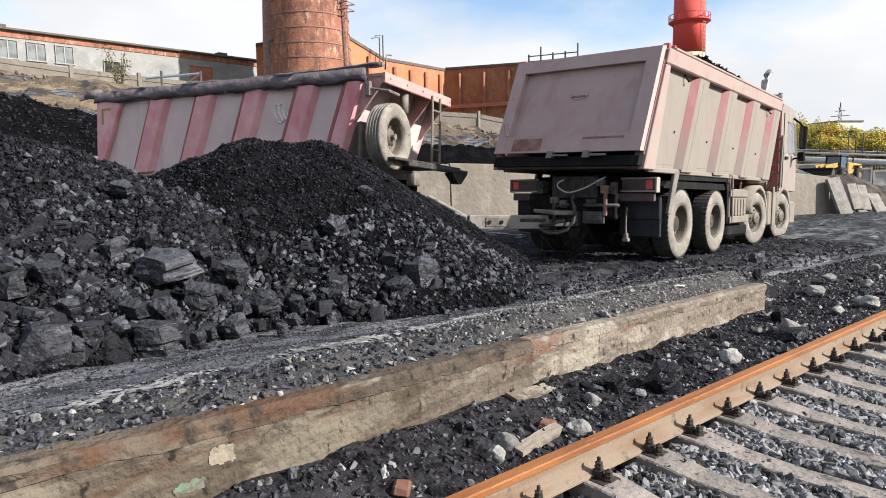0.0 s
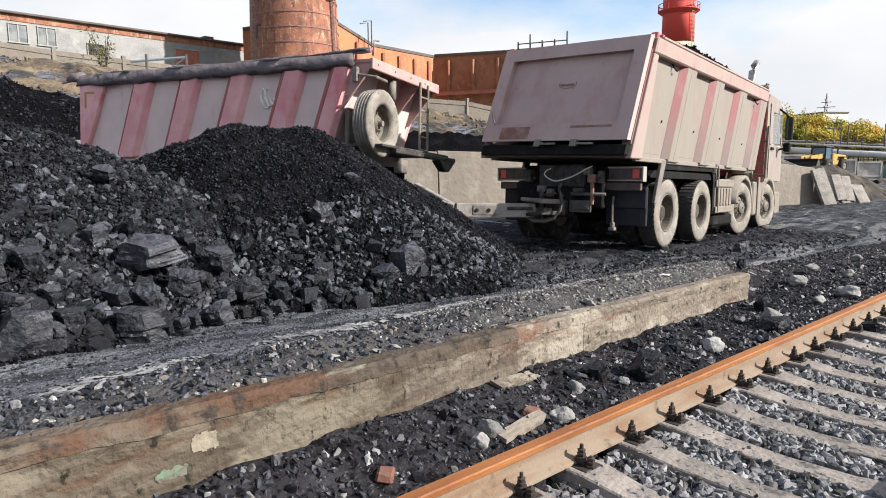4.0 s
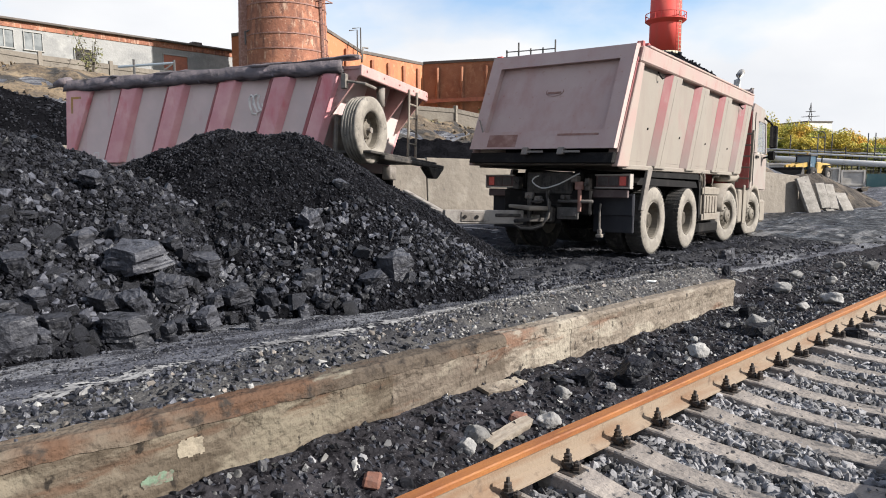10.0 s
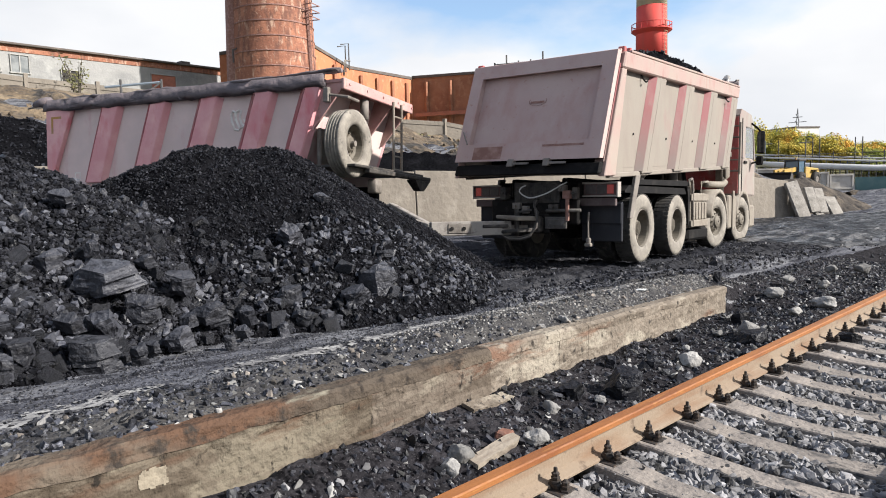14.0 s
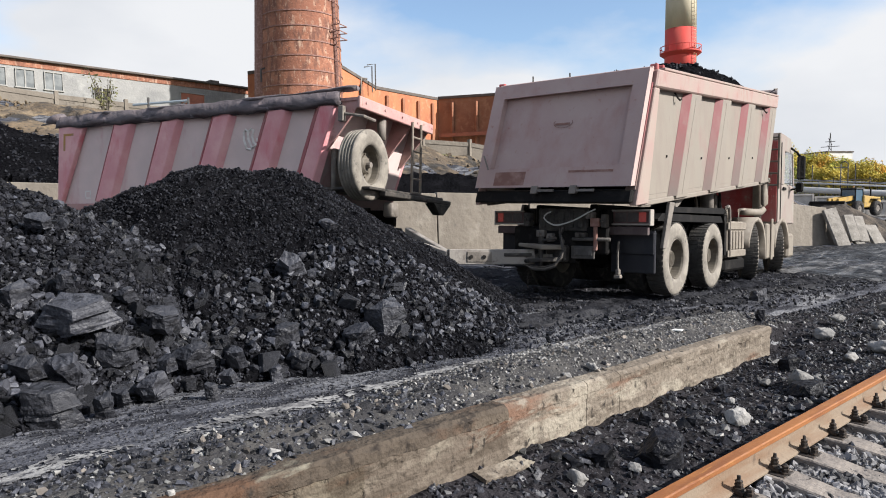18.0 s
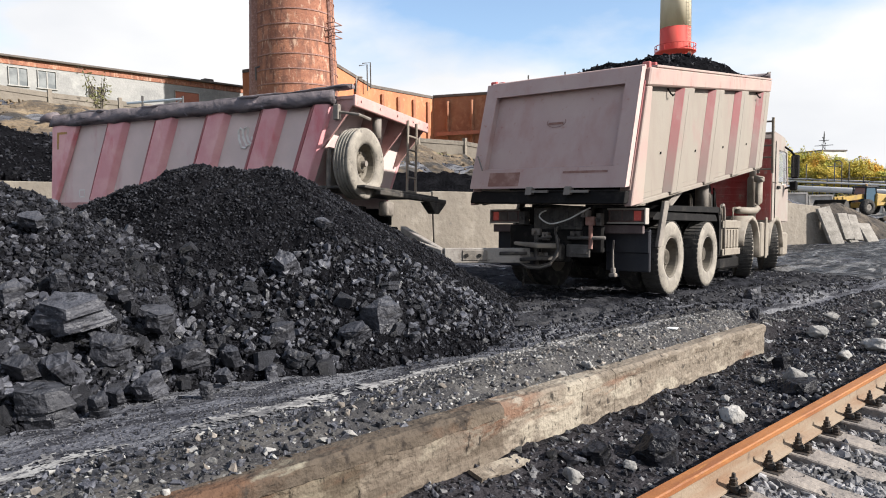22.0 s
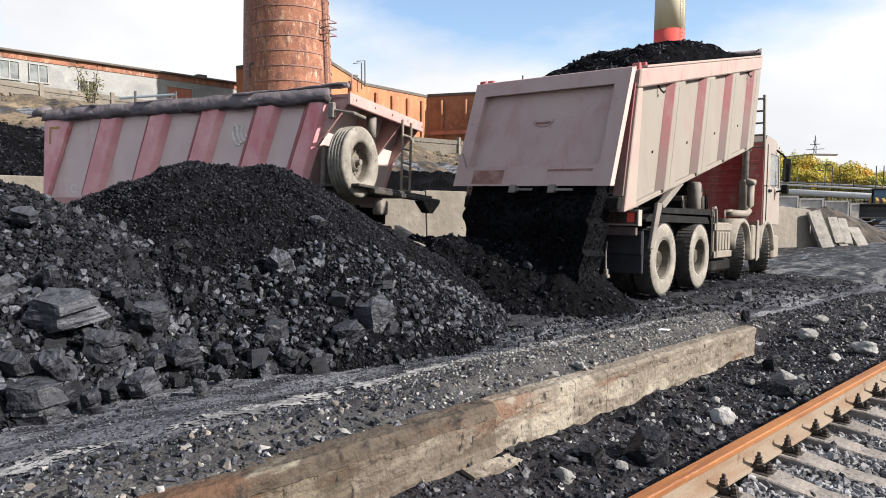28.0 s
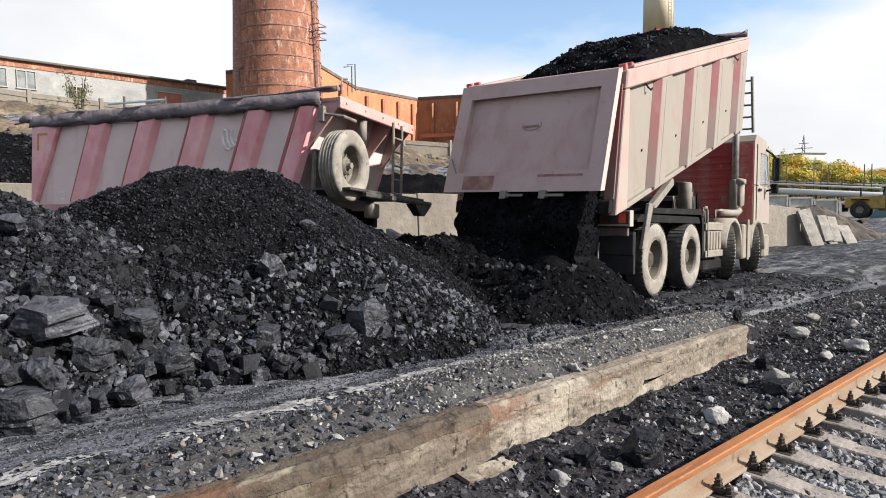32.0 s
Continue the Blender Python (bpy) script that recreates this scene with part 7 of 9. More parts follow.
scatter("kerb_gravel", "dark gravel on the strip behind the kerb", 8500, (-0.2, 9.3), (2.9, 4.1), (0.004, 0.027), M["coal"], lambda x, y: (rng.random(len(x)) < np.clip(1.5 - 0.32 * x, 0.12, 1)) & (y > kerb_y(x) + 0.10) & (y < kerb_y(x) + 0.72 - 0.03 * x + 0.2 * wave(x, y, 3, 44)), None, 0.0, 7, 2.2, "gravel", 2)
scatter("kerb_pebbles", "beige pebbles on the strip behind the kerb", 620, (-0.2, 9.3), (2.9, 4.1), (0.006, 0.034), M["strip_pebble"], lambda x, y: (rng.random(len(x)) < np.clip(0.25 + 0.4 * x, 0.25, 1)) & (y > kerb_y(x) + 0.10) & (y < kerb_y(x) + 0.72 - 0.03 * x + 0.2 * wave(x, y, 3, 44)), None, 0.0, 24, 2.4, "gravel", 2)
scatter("strip_gravel", "grey gravel on the strip behind the kerb", 15000, (2.2, 9.4), (3.1, 4.3), (0.003, 0.016), M["strip_stone"], lambda x, y: (rng.random(len(x)) < np.clip((x - 2.2) * 0.4, 0, 1)) & (y > kerb_y(x) + 0.10) & (y < kerb_y(x) + 0.75 + 0.05 * x), None, 0.0, 27, 2.0, "gravel", 2)
scatter("pale_grit", "pale stone chips in the kerb strip", 2400, (-0.2, 9.4), (2.9, 4.3), (0.003, 0.022), M["grit"], lambda x, y: (y > kerb_y(x) + 0.10) & (y < kerb_y(x) + 0.75 + 0.05 * x), None, 0.1, 8, 2.6, "gravel", 2)
scatter("trackside_coal", "spilled coal between kerb and rail", 46000, (0.6, 14), (2.26, 4.1), (0.003, 0.027), M["coal_dark"], lambda x, y: (y < np.where(x < 8.4, kerb_y(x) - 0.01, 4.1)) & seen(x, y), None, 0.1, 9, 3.0, "coal", 2)
scatter("trackside_grit", "fine coal grit beside the rail", 26000, (0.5, 7), (2.27, 3.6), (0.002, 0.009), M["grit_dark"], lambda x, y: (y < kerb_y(x) - 0.01) & seen(x, y), None, 0.0, 20, 1.8, "coal")
scatter("trackside_pebbles", "grey pebbles among the spilled coal", 1500, (0.8, 14), (2.28, 3.9), (0.006, 0.036), M["grit"], lambda x, y: (y < np.where(x < 8.4, kerb_y(x) - 0.03, 3.9)) & seen(x, y) & (wave(x, y, 1.3, 50) > 0.3), None, 0.05, 10, 2.4, "pebbles", 2)
scatter("trackside_lumps", "coal lumps beside the rail", 750, (1.0, 14), (2.3, 3.6), (0.014, 0.055), M["coal_dark"], lambda x, y: (y < np.where(x < 8.4, kerb_y(x) - 0.08, 3.6)) & seen(x, y), None, 0.1, 11, 1.8, "coal", 2)
scatter("trackside_pebbles", "worn grey pebbles beside the rail", 700, (1.0, 14), (2.3, 3.6), (0.008, 0.034), M["ballast"], lambda x, y: (y < np.where(x < 8.4, kerb_y(x) - 0.08, 3.6)) & seen(x, y), None, 0.1, 23, 1.8, "pebbles", 2)


def between(x, y):
    return (np.degrees(np.arctan2(y - 0.1, x + 0.1)) > 7) & (np.abs((x - SLEEPER_X + SLEEPER_D / 2) % SLEEPER_D - SLEEPER_D / 2) > 0.115)


def bed_top(x, y):
    return BASE - 0.108 + 0.06 * wave(x, y, 2.5, 55)


bed = grid_mesh("ballast_bed", np.arange(-11, 26, 0.08), np.arange(-0.7, 2.17, 0.05), lambda x, y: bed_top(x, y) - 0.01, M["ballast_fine"])
tagged(bed, "grey grit bed of the track", "ballast", kind="structure")
scatter("ballast", "grey crushed-stone ballast between the sleepers", 34000, (1.0, 9), (0.3, 2.14), (0.014, 0.042), M["ballast"], between, bed_top, 0.0, 12, 1.3, "ballast", 2)
scatter("ballast_far", "grey crushed-stone ballast further along the track", 14000, (9, 20), (0.9, 2.14), (0.016, 0.036), M["ballast"], between, bed_top, 0.0, 16, 1.2, "ballast")
scatter("ballast_near", "grey crushed-stone ballast on the near side of the track", 26000, (-9, 9), (-0.6, 2.1), (0.018, 0.036), M["ballast"], lambda x, y: ~((np.degrees(np.arctan2(y - 0.1, x + 0.1)) > 7) & (x > 1.0) & (y > 0.3)) & (np.abs((x - SLEEPER_X + SLEEPER_D / 2) % SLEEPER_D - SLEEPER_D / 2) > 0.115), bed_top, 0.0, 21, 1.2, "ballast")
scatter("ballast_top", "stray ballast and coal on the sleepers", 1100, (1.2, 13), (0.4, 2.1), (0.005, 0.02), M["ballast"], lambda x, y: np.degrees(np.arctan2(y, x)) > 5, lambda x, y: np.full(np.shape(x), BASE - 0.012), 0.0, 13, 2.0, "ballast")
scatter("yard_lumps", "scattered coal lumps on the far yard", 1500, (8, 26), (2.5, 9), (0.008, 0.045), M["coal_dark"], lambda x, y: (y < 6.2 + 0.0 * x) & seen(x, y) & ((y < 5.0) | (rng.random(len(x)) < 0.15)), None, 0.1, 14, 2.6, "coal")
scatter("heap_lumps", "coal lumps on the far heap", 9000, (-6, 9), (16, 26), (0.02, 0.075), M["coal_grain"], lambda x, y: upper_heap(x, y) > ground_z(x, y) + 0.05, upper_heap, 0.1, 19, 2.2, "coal")
scatter("slope_stones", "stones and clods on the earth bank", 5200, (-2, 34), (20, 46), (0.04, 0.17), M["earth"], lambda x, y: (((x - WALL_A[0]) * WALL_N[0] + (y - WALL_A[1]) * WALL_N[1]) > 7) & (((x - WALL_A[0]) * WALL_N[0] + (y - WALL_A[1]) * WALL_N[1]) < 24), None, 0.1, 15, 2.2, "earth")

# ---- concrete wall, bank and background ----
wall = thing("retaining_wall", pose(0, 0, 0), "long stained concrete retaining wall", "wall", kind="structure")
_dir = np.array([-0.922, 0.387])
_u = 0.0
while _u < 31:
    L = 2.95
    p0, p1 = WALL_A + _dir * _u, WALL_A + _dir * (_u + L)
    t0, t1 = 1.36 + 0.0285 * _u, 1.36 + 0.0285 * (_u + L)
    off = 0.03 * math.sin(_u * 3.7)
    n0 = WALL_N * 0.30
    bm = B()
    lo = [(p0[0], p0[1], -0.7), (p0[0] + n0[0], p0[1] + n0[1], -0.7), (p1[0] + n0[0], p1[1] + n0[1], -0.7), (p1[0], p1[1], -0.7)]
    lean = WALL_N * 0.22
    hi = [(p0[0] + lean[0], p0[1] + lean[1], t0 + off), (p0[0] + lean[0] + n0[0], p0[1] + lean[1] + n0[1], t0 + off), (p1[0] + lean[0] + n0[0], p1[1] + lean[1] + n0[1], t1 + off), (p1[0] + lean[0], p1[1] + lean[1], t1 + off)]
    if _u == 0.0:
        lo = [(q[0] - _dir[0] * 0.5 * (k < 2), q[1] - _dir[1] * 0.5 * (k < 2), q[2]) for k, q in enumerate(lo)]
        hi = [(q[0], q[1], q[2] - 0.22 * (k < 2)) for k, q in enumerate(hi)]
    hexa(bm, lo, hi, 0.02)
    part("wall_panel", bm, M["concrete"], wall)
    _u += L + 0.025
# broken slabs at the end of the wall
for x, y, z, w, h, lean, roll in ((26.30, 8.72, -0.30, 0.56, 1.50, 19, 10), (26.76, 8.52, -0.06, 0.44, 1.00, 22, 1), (27.10, 8.34, -0.10, 0.42, 1.00, 24, -4), (27.74, 8.05, -0.22, 0.56, 0.85, 36, -3), (26.9, 8.35, -0.25, 0.34, 0.5, 40, 12)):
    bm = B()
    box(bm, -w / 2, w / 2, -0.06, 0.06, 0, h, 0.012)
    ob = part("concrete_slab", bm, M["slab"], None)
    ob.matrix_basis = pose(x, y, z, -lean, -roll, -25)
    tagged(ob, "broken pale concrete slab leaning on the bank", "slab", "fallen slabs")


def end_bank(x, y):
    d = np.sqrt(((x - 30.2) / 4.4) ** 2 + ((y - 10.4 + 0.25 * (x - 30.2)) / 2.1) ** 2)
    h = -0.5 + 1.75 * np.clip(1.15 - d, 0, 1) + 0.18 * (wave(x, y, 1.2, 61) - 0.5) * np.clip(1.3 - d, 0, 1) + 0.1 * (wave(x, y, 3.5, 62) - 0.5)
    return h - 1.2 * step(x, 27.0, 26.3) * step(y, 9.6, 9.2)


ob = grid_mesh("dirt_bank", np.arange(25.8, 36, 0.11), np.arange(7.0, 14.0, 0.11), end_bank, M["dirt"], smooth=False)
tagged(ob, "dark brown dirt bank at the end of the concrete wall", "dirt bank")

# earth bank behind the wall, a skin over the ground
def bank_skin(x, y):
    s = (x - WALL_A[0]) * WALL_N[0] + (y - WALL_A[1]) * WALL_N[1]
    return ground_z(x, y) + np.where(s > 5.2, 0.05 + 0.5 * (wave(x, y, 0.9, 71) - 0.5) * step(s, 6, 9), -0.5)


ob = grid_mesh("earth_bank", np.arange(-30, 46, 0.4), np.arange(12, 50, 0.4), bank_skin, M["earth"], smooth=False)
tagged(ob, "bare brown eroded earth bank", "earth bank", kind="structure")


def turf_skin(x, y):
    s = (x - WALL_A[0]) * WALL_N[0] + (y - WALL_A[1]) * WALL_N[1]
    return ground_z(x, y) + np.where(s > 21, 0.12, -0.8)


ob = grid_mesh("turf", np.arange(-40, 110, 1.1), np.arange(24, 120, 1.1), turf_skin, M["grass"], smooth=True)
tagged(ob, "rough yellow-green grass above the bank", "grass", kind="structure")


def gz(x, y):
    return float(ground_z(x, y))


def fence_run(name, a, b, h, label, lift=0.0, d=3.0):
    fence = thing(name, pose(0, 0, 0), label, "fence", "concrete fences")
    a, b = np.array(a, float), np.array(b, float)
    n = max(1, int(np.linalg.norm(b - a) / d))
    for k in range(n):
        p, q = a + (b - a) * k / n, a + (b - a) * (k + 0.97) / n
        z0, z1 = gz(*p) - 0.3 + lift, gz(*q) - 0.3 + lift
        t = (q - p) / np.linalg.norm(q - p)
        m = np.array([-t[1], t[0]]) * 0.07
        bm = B()
        hexa(bm, [(*(p - m), z0), (*(q - m), z1), (*(q + m), z1), (*(p + m), z0)], [(*(p - m), z0 + h + 0.3), (*(q - m), z1 + h + 0.3), (*(q + m), z1 + h + 0.3), (*(p + m), z0 + h + 0.3)], 0.015)
        panel = part("fence_panel", bm, M["concrete"], fence)
        bm = B()
        m2 = m * 1.5
        zz = 0.06
        hexa(bm, [(*(p - m2), z0 + h + 0.1), (*(q - m2), z1 + h + 0.1), (*(q + m2), z1 + h + 0.1), (*(p + m2), z0 + h + 0.1)], [(*(p - m2), z0 + h + 0.3 + zz), (*(q - m2), z1 + h + 0.3 + zz), (*(q + m2), z1 + h + 0.3 + zz), (*(p + m2), z0 + h + 0.3 + zz)])
        part("fence_cap", bm, M["concrete"], panel)
        bm = B()
        zp = z0 - 0.2
        box(bm, p[0] - 0.1, p[0] + 0.1, p[1] - 0.13, p[1] + 0.13, zp, zp + h + 0.75, 0.01)
        part("fence_post", bm, M["concrete"], fence)
    return fence


fence_run("concrete_fence", (1.0, 42.6), (14.5, 40.2), 0.85, "weathered grey concrete panel fence on the bank", 0.35)
fence_run("concrete_fence", (24.0, 34.5), (34.5, 28.5), 1.0, "low pale concrete fence below the grass")


def window(parent, m, w, h, mat, bars=1):
    bm = B()
    box(bm, -w / 2, w / 2, -0.04, 0.02, -h / 2, h / 2)
    win = part("window", bm, M[mat], parent)
    win.matrix_basis = m
    for a, b, c, d in ((-w / 2 - 0.06, w / 2 + 0.06, h / 2, h / 2 + 0.08), (-w / 2 - 0.06, -w / 2, -h / 2, h / 2), (w / 2, w / 2 + 0.06, -h / 2, h / 2), (-w / 2 - 0.12, w / 2 + 0.12, -h / 2 - 0.09, -h / 2)):
        bm = B()
        box(bm, a, b, -0.12, 0.03, c, d, 0.01)
        part("window_frame", bm, M["white_paint"], win)
    for k in range(bars):
        bm = B()
        x = -w / 2 + w * (k + 1) / (bars + 1)
        box(bm, x - 0.04, x + 0.04, -0.09, -0.03, -h / 2, h / 2)
        part("glazing_bar", bm, M["white_paint"], win)
    return win


# long grey works building: its front runs from g0 to g1
g0, g1 = Vector((-16.0, 57.4, 0)), Vector((31.0, 61.9, 0))
gd = (g1 - g0).normalized()
GREY = Matrix.Translation(g0) @ Matrix.Rotation(math.atan2(gd.y, gd.x), 4, "Z")
grey = thing("works_building", GREY, "long whitewashed brick works building with old windows", "building")
GL = (g1 - g0).length
bm = B()
box(bm, 0, GL, 0, 9, 3.0, 12.35)
part("wall", bm, M["brick_grey"], grey, "stained whitewashed brick wall")
bm = B()
box(bm, -0.1, GL + 0.1, -0.06, 9.1, 12.35, 12.85, 0.02)
part("parapet", bm, M["chimney_brick"], grey, "band of bare red brick under the roof")
bm = B()
box(bm, -0.3, GL + 0.2, -0.35, 9.3, 12.85, 13.02, 0.03)
part("roof", bm, M["roof"], grey)
for k, x in enumerate((13.5, 22.3, 40.0)):
    bm = B()
    box(bm, x, x + 0.9, -0.2, 0.6, 13.0, 13.25, 0.03)
    part("roof_vent", bm, M["roof"], grey)
GI = GREY.inverted()
for x in (9.6, 11.55, 13.5, 15.45, 17.4, 19.35, 21.3, 23.2, 25.1, 27.05):
    window(grey, pose(x, 0, 11.47), 1.2, 1.30, "window_dark", 1)
window(grey, pose(30.6, 0, 10.82), 1.25, 1.05, "window_hole", 1)
window(grey, pose(38.35, 0, 11.12), 2.2, 1.3, "board", 0)

# orange brick building in three runs
def run_wall(parent, a, b, zt0, zt1, zb, mat, name="wall", t=0.5):
    a, b = np.array(a, float), np.array(b, float)
    d = (b - a) / np.linalg.norm(b - a)
    m = np.array([-d[1], d[0]]) * t
    if m @ a < 0:
        m = -m
    bm = B()
    hexa(bm, [(*a, zb), (*b, zb), (*(b + m), zb), (*(a + m), zb)], [(*a, zt0), (*b, zt1), (*(b + m), zt1), (*(a + m), zt0)])
    return part(name, bm, M[mat], parent)


orange = thing("brick_hall", pose(0, 0, 0), "orange-red brick hall with piers and a dark roof edge", "building")
runs = [((25.5, 56.5), (32.5, 53.0), 13.2, 14.6), ((32.5, 53.0), (37.9, 54.3), 14.4, 12.9), ((37.9, 54.3), (48.4, 57.4), 12.9, 13.2), ((48.4, 57.4), (52.4, 49.8), 13.3, 13.2), ((52.4, 49.8), (55.2, 43.6), 13.2, 13.2)]
for a, b, t0, t1 in runs:
    run_wall(orange, a, b, t0, t1, 6.5, "brick_red" if a[0] > 48 else "brick_orange")
    run_wall(orange, np.array(a) * 0.998, np.array(b) * 0.998, t0 + 0.28, t1 + 0.28, 0, "roof", "roof_edge", 0.9).scale = (1, 1, 1)
for ob in [o for o in orange.children if o.name.startswith("roof_edge")]:
    for v in ob.data.vertices:
        if v.co.z < 1:
            tops = [w.co.z for w in ob.data.vertices if w.co.z > 1 and (w.co.xy - v.co.xy).length < 0.01]
            v.co.z = tops[0] - 0.28
for (a, b, t0, t1), n in zip(runs, (0, 1, 4, 3, 1)):
    for k in range(n):
        f = (k + 0.6) / n
        x, y, z = a[0] + (b[0] - a[0]) * f, a[1] + (b[1] - a[1]) * f, t0 + (t1 - t0) * f
        bm = B()
        box(bm, x * 0.997 - 0.16, x * 0.997 + 0.16, y * 0.997 - 0.16, y * 0.997 + 0.16, 6.5, z - 0.5, 0.02)
        part("pier", bm, M["brick_red"], orange)
run_wall(orange, np.array((48.4, 57.2)) * 0.99, np.array((52.4, 49.6)) * 0.99, 9.35, 9.35, 8.95, "board", "plinth_band", 0.3)
run_wall(orange, np.array((52.4, 49.6)) * 0.99, np.array((55.2, 43.4)) * 0.99, 9.35, 9.35, 8.95, "board", "plinth_band", 0.3)
for x, y in ((36.6, 52.6), (36.9, 53.6)):
    bm = B()
    tube(bm, [(x, y, 12.4), (x, y, 14.9), (x - 0.9, y, 14.7)], 0.06, 6)
    part("vent_pipe", bm, M["steel_dark"], orange)
bm = B()
for dx in (0, 1.1, 2.2):
    tube(bm, [(24.9 + dx, 52.5, 11.9), (24.9 + dx, 52.5, 13.0 + 0.5 * dx)], 0.07, 6)
tube(bm, [(24.9, 52.5, 12.9), (27.1, 52.5, 14.1)], 0.07, 6)
part("handrail", bm, M["steel_dark"], orange)
bm = B()
for k in range(5):
    tube(bm, [(52.9 + k * 0.55, 48.8 - 1.2 * k, 13.3), (52.9 + k * 0.55, 48.8 - 1.2 * k, 14.2 + 0.7 * (k % 3 == 1))], 0.09, 6)
tube(bm, [(52.9, 48.8, 14.0), (55.1, 44.0, 14.0)], 0.06, 6)
part("roof_rail", bm, M["steel_dark"], orange)

# brick chimney
chim = thing("brick_chimney", pose(28.75, 52.55, 0), "broad old brick chimney with iron bands and a cage ladder", "chimney")


def chim_r(z):
    return 3.58 - 0.030 * (z - 10)


bm = B()
secs = [[(chim_r(z) * math.cos(a), chim_r(z) * math.sin(a), z) for a in np.linspace(0, 2 * math.pi, 49)[:-1]] for z in np.linspace(4, 44, 21)]
rings(bm, secs)
part("shaft", bm, M["chimney_brick"], chim, "weathered brick shaft", True)
_rg = random.Random(77)
z = 9.0
while z < 43:
    bm = B()
    lathe(bm, [(chim_r(z) - 0.02, z), (chim_r(z) + 0.05, z), (chim_r(z) + 0.05, z + 0.10), (chim_r(z) - 0.02, z + 0.10)], 48, "z")
    part("band", bm, M["paint_rust"], chim)
    z += 1.22
_a = math.atan2(-53.04, -28.02)
# a thin upright bar by the ladder, a broad one on the other side
for da, mat, w in ((0.95, "paint_rust", 0.14), (-1.35, "paint_rust", 0.5)):
    bm = B()
    a = _a + da
    pts = [((chim_r(zz) + 0.06) * math.cos(a), (chim_r(zz) + 0.06) * math.sin(a), zz) for zz in (7, 20, 32, 43.5)]
    tube(bm, pts, w, 6)
    part("conduit", bm, M[mat], chim)
bm = B()
a = _a + 0.95
for zz in np.arange(8, 43, 0.45):
    r = chim_r(zz) + 0.32
    tube(bm, [(r * math.cos(a - 0.05), r * math.sin(a - 0.05), zz), (r * math.cos(a + 0.05), r * math.sin(a + 0.05), zz)], 0.03, 4)
for e in (-0.05, 0.05):
    tube(bm, [((chim_r(zz) + 0.32) * math.cos(a + e), (chim_r(zz) + 0.32) * math.sin(a + e), zz) for zz in (8, 43)], 0.035, 4)
part("ladder", bm, M["paint_rust"], chim)
bm = B()
r = chim_r(16.4)
for h in (0, 0.55, 1.1):
    tube(bm, [((r + q) * math.cos(a + e), (r + q) * math.sin(a + e), 15.6 + h) for q, e in ((0.1, -0.14), (0.95, -0.14), (0.95, 0.14), (0.1, 0.14))], 0.05, 5)
part("platform_rail", bm, M["paint_rust"], chim)

# red and cream chimney
stack = thing("striped_chimney", pose(130.16, 74.52, 0), "tall slim chimney in red and cream bands with a ring platform", "chimney")


def stack_r(z):
    return 3.25 - 0.012 * (z - 30)


edges = [1, 6, 16.2, 26.2, 37.7, 48.8, 60, 71]
for k, (a, b) in enumerate(zip(edges, edges[1:])):
    bm = B()
    rings(bm, [[(stack_r(z) * math.cos(t), stack_r(z) * math.sin(t), z) for t in np.linspace(0, 2 * math.pi, 33)[:-1]] for z in (a, b - 0.01)])
    part("band", bm, M["chim_red" if k % 2 == 1 else "chim_white"], stack, "", True)
bm = B()
lathe(bm, [(stack_r(33), 32.0), (stack_r(33) + 1.0, 32.7), (stack_r(33) + 1.0, 32.85), (stack_r(33), 32.85)], 32, "z")
for k in range(20):
    t = 2 * math.pi * k / 20
    tube(bm, [((stack_r(35) + 0.95) * math.cos(t), (stack_r(35) + 0.95) * math.sin(t), 32.8), ((stack_r(35) + 0.95) * math.cos(t), (stack_r(35) + 0.95) * math.sin(t), 34.1)], 0.07, 4)
part("ring_platform", bm, M["chim_red"], stack)
bm = B()
lathe(bm, [(stack_r(33) + 0.90, 34.0), (stack_r(33) + 1.0, 34.0), (stack_r(33) + 1.0, 34.15), (stack_r(33) + 0.90, 34.15)], 32, "z")
part("ring_rail", bm, M["chim_red"], stack)
bm = B()
t = math.atan2(-74.52, -130.16) + 0.95
for e in (-0.12, 0.12):
    tube(bm, [((stack_r(z) + 0.35) * math.cos(t + e), (stack_r(z) + 0.35) * math.sin(t + e), z) for z in (4, 70)], 0.06, 4)
for z in np.arange(5, 69, 0.8):
    tube(bm, [((stack_r(z) + 0.35) * math.cos(t - 0.12), (stack_r(z) + 0.35) * math.sin(t - 0.12), z), ((stack_r(z) + 0.35) * math.cos(t + 0.12), (stack_r(z) + 0.35) * math.sin(t + 0.12), z)], 0.05, 4)
part("ladder", bm, M["chim_white"], stack)

# distance on the open side
BTOP = 13.9
far = thing("panel_building", pose(196.4, 69.4, 0, 0, 0, -30), "distant pale flat-roofed building above the trees", "building")
bm = B()
box(bm, -4.9, 2.6, -7, 7, 0, BTOP)
part("wall", bm, M["far_white"], far)
bm = B()
box(bm, -5.1, 2.8, -7.2, 7.2, BTOP, BTOP + 0.35)
part("roof", bm, M["roof"], far)
pyl = thing("pylon", pose(203, 70.2, -2.2), "thin distant steel power pylon", "pylon")
bm = B()
for s in (-1, 1):
    tube(bm, [(0, s * 0.9, 5), (0, s * 0.25, 19), (0, 0, 22.5)], 0.09, 4)
for z, w in ((17.0, 1.8), (18.6, 2.4), (20.0, 1.3)):
    tube(bm, [(0, -w, z), (0, w, z)], 0.09, 4)
for k in range(6):
    z = 9 + 2 * k
    w = 1.25 - 0.16 * k
    tube(bm, [(0, -w, z), (0, w, z + 2)], 0.09, 4)
part("lattice", bm, M["steel_dark"], pyl)


def hillside(x, y):
    d = np.sqrt((x * 0.94 + y * 0.342) ** 2)
    return 0.3 + 2.4 * step(d, 80, 190)


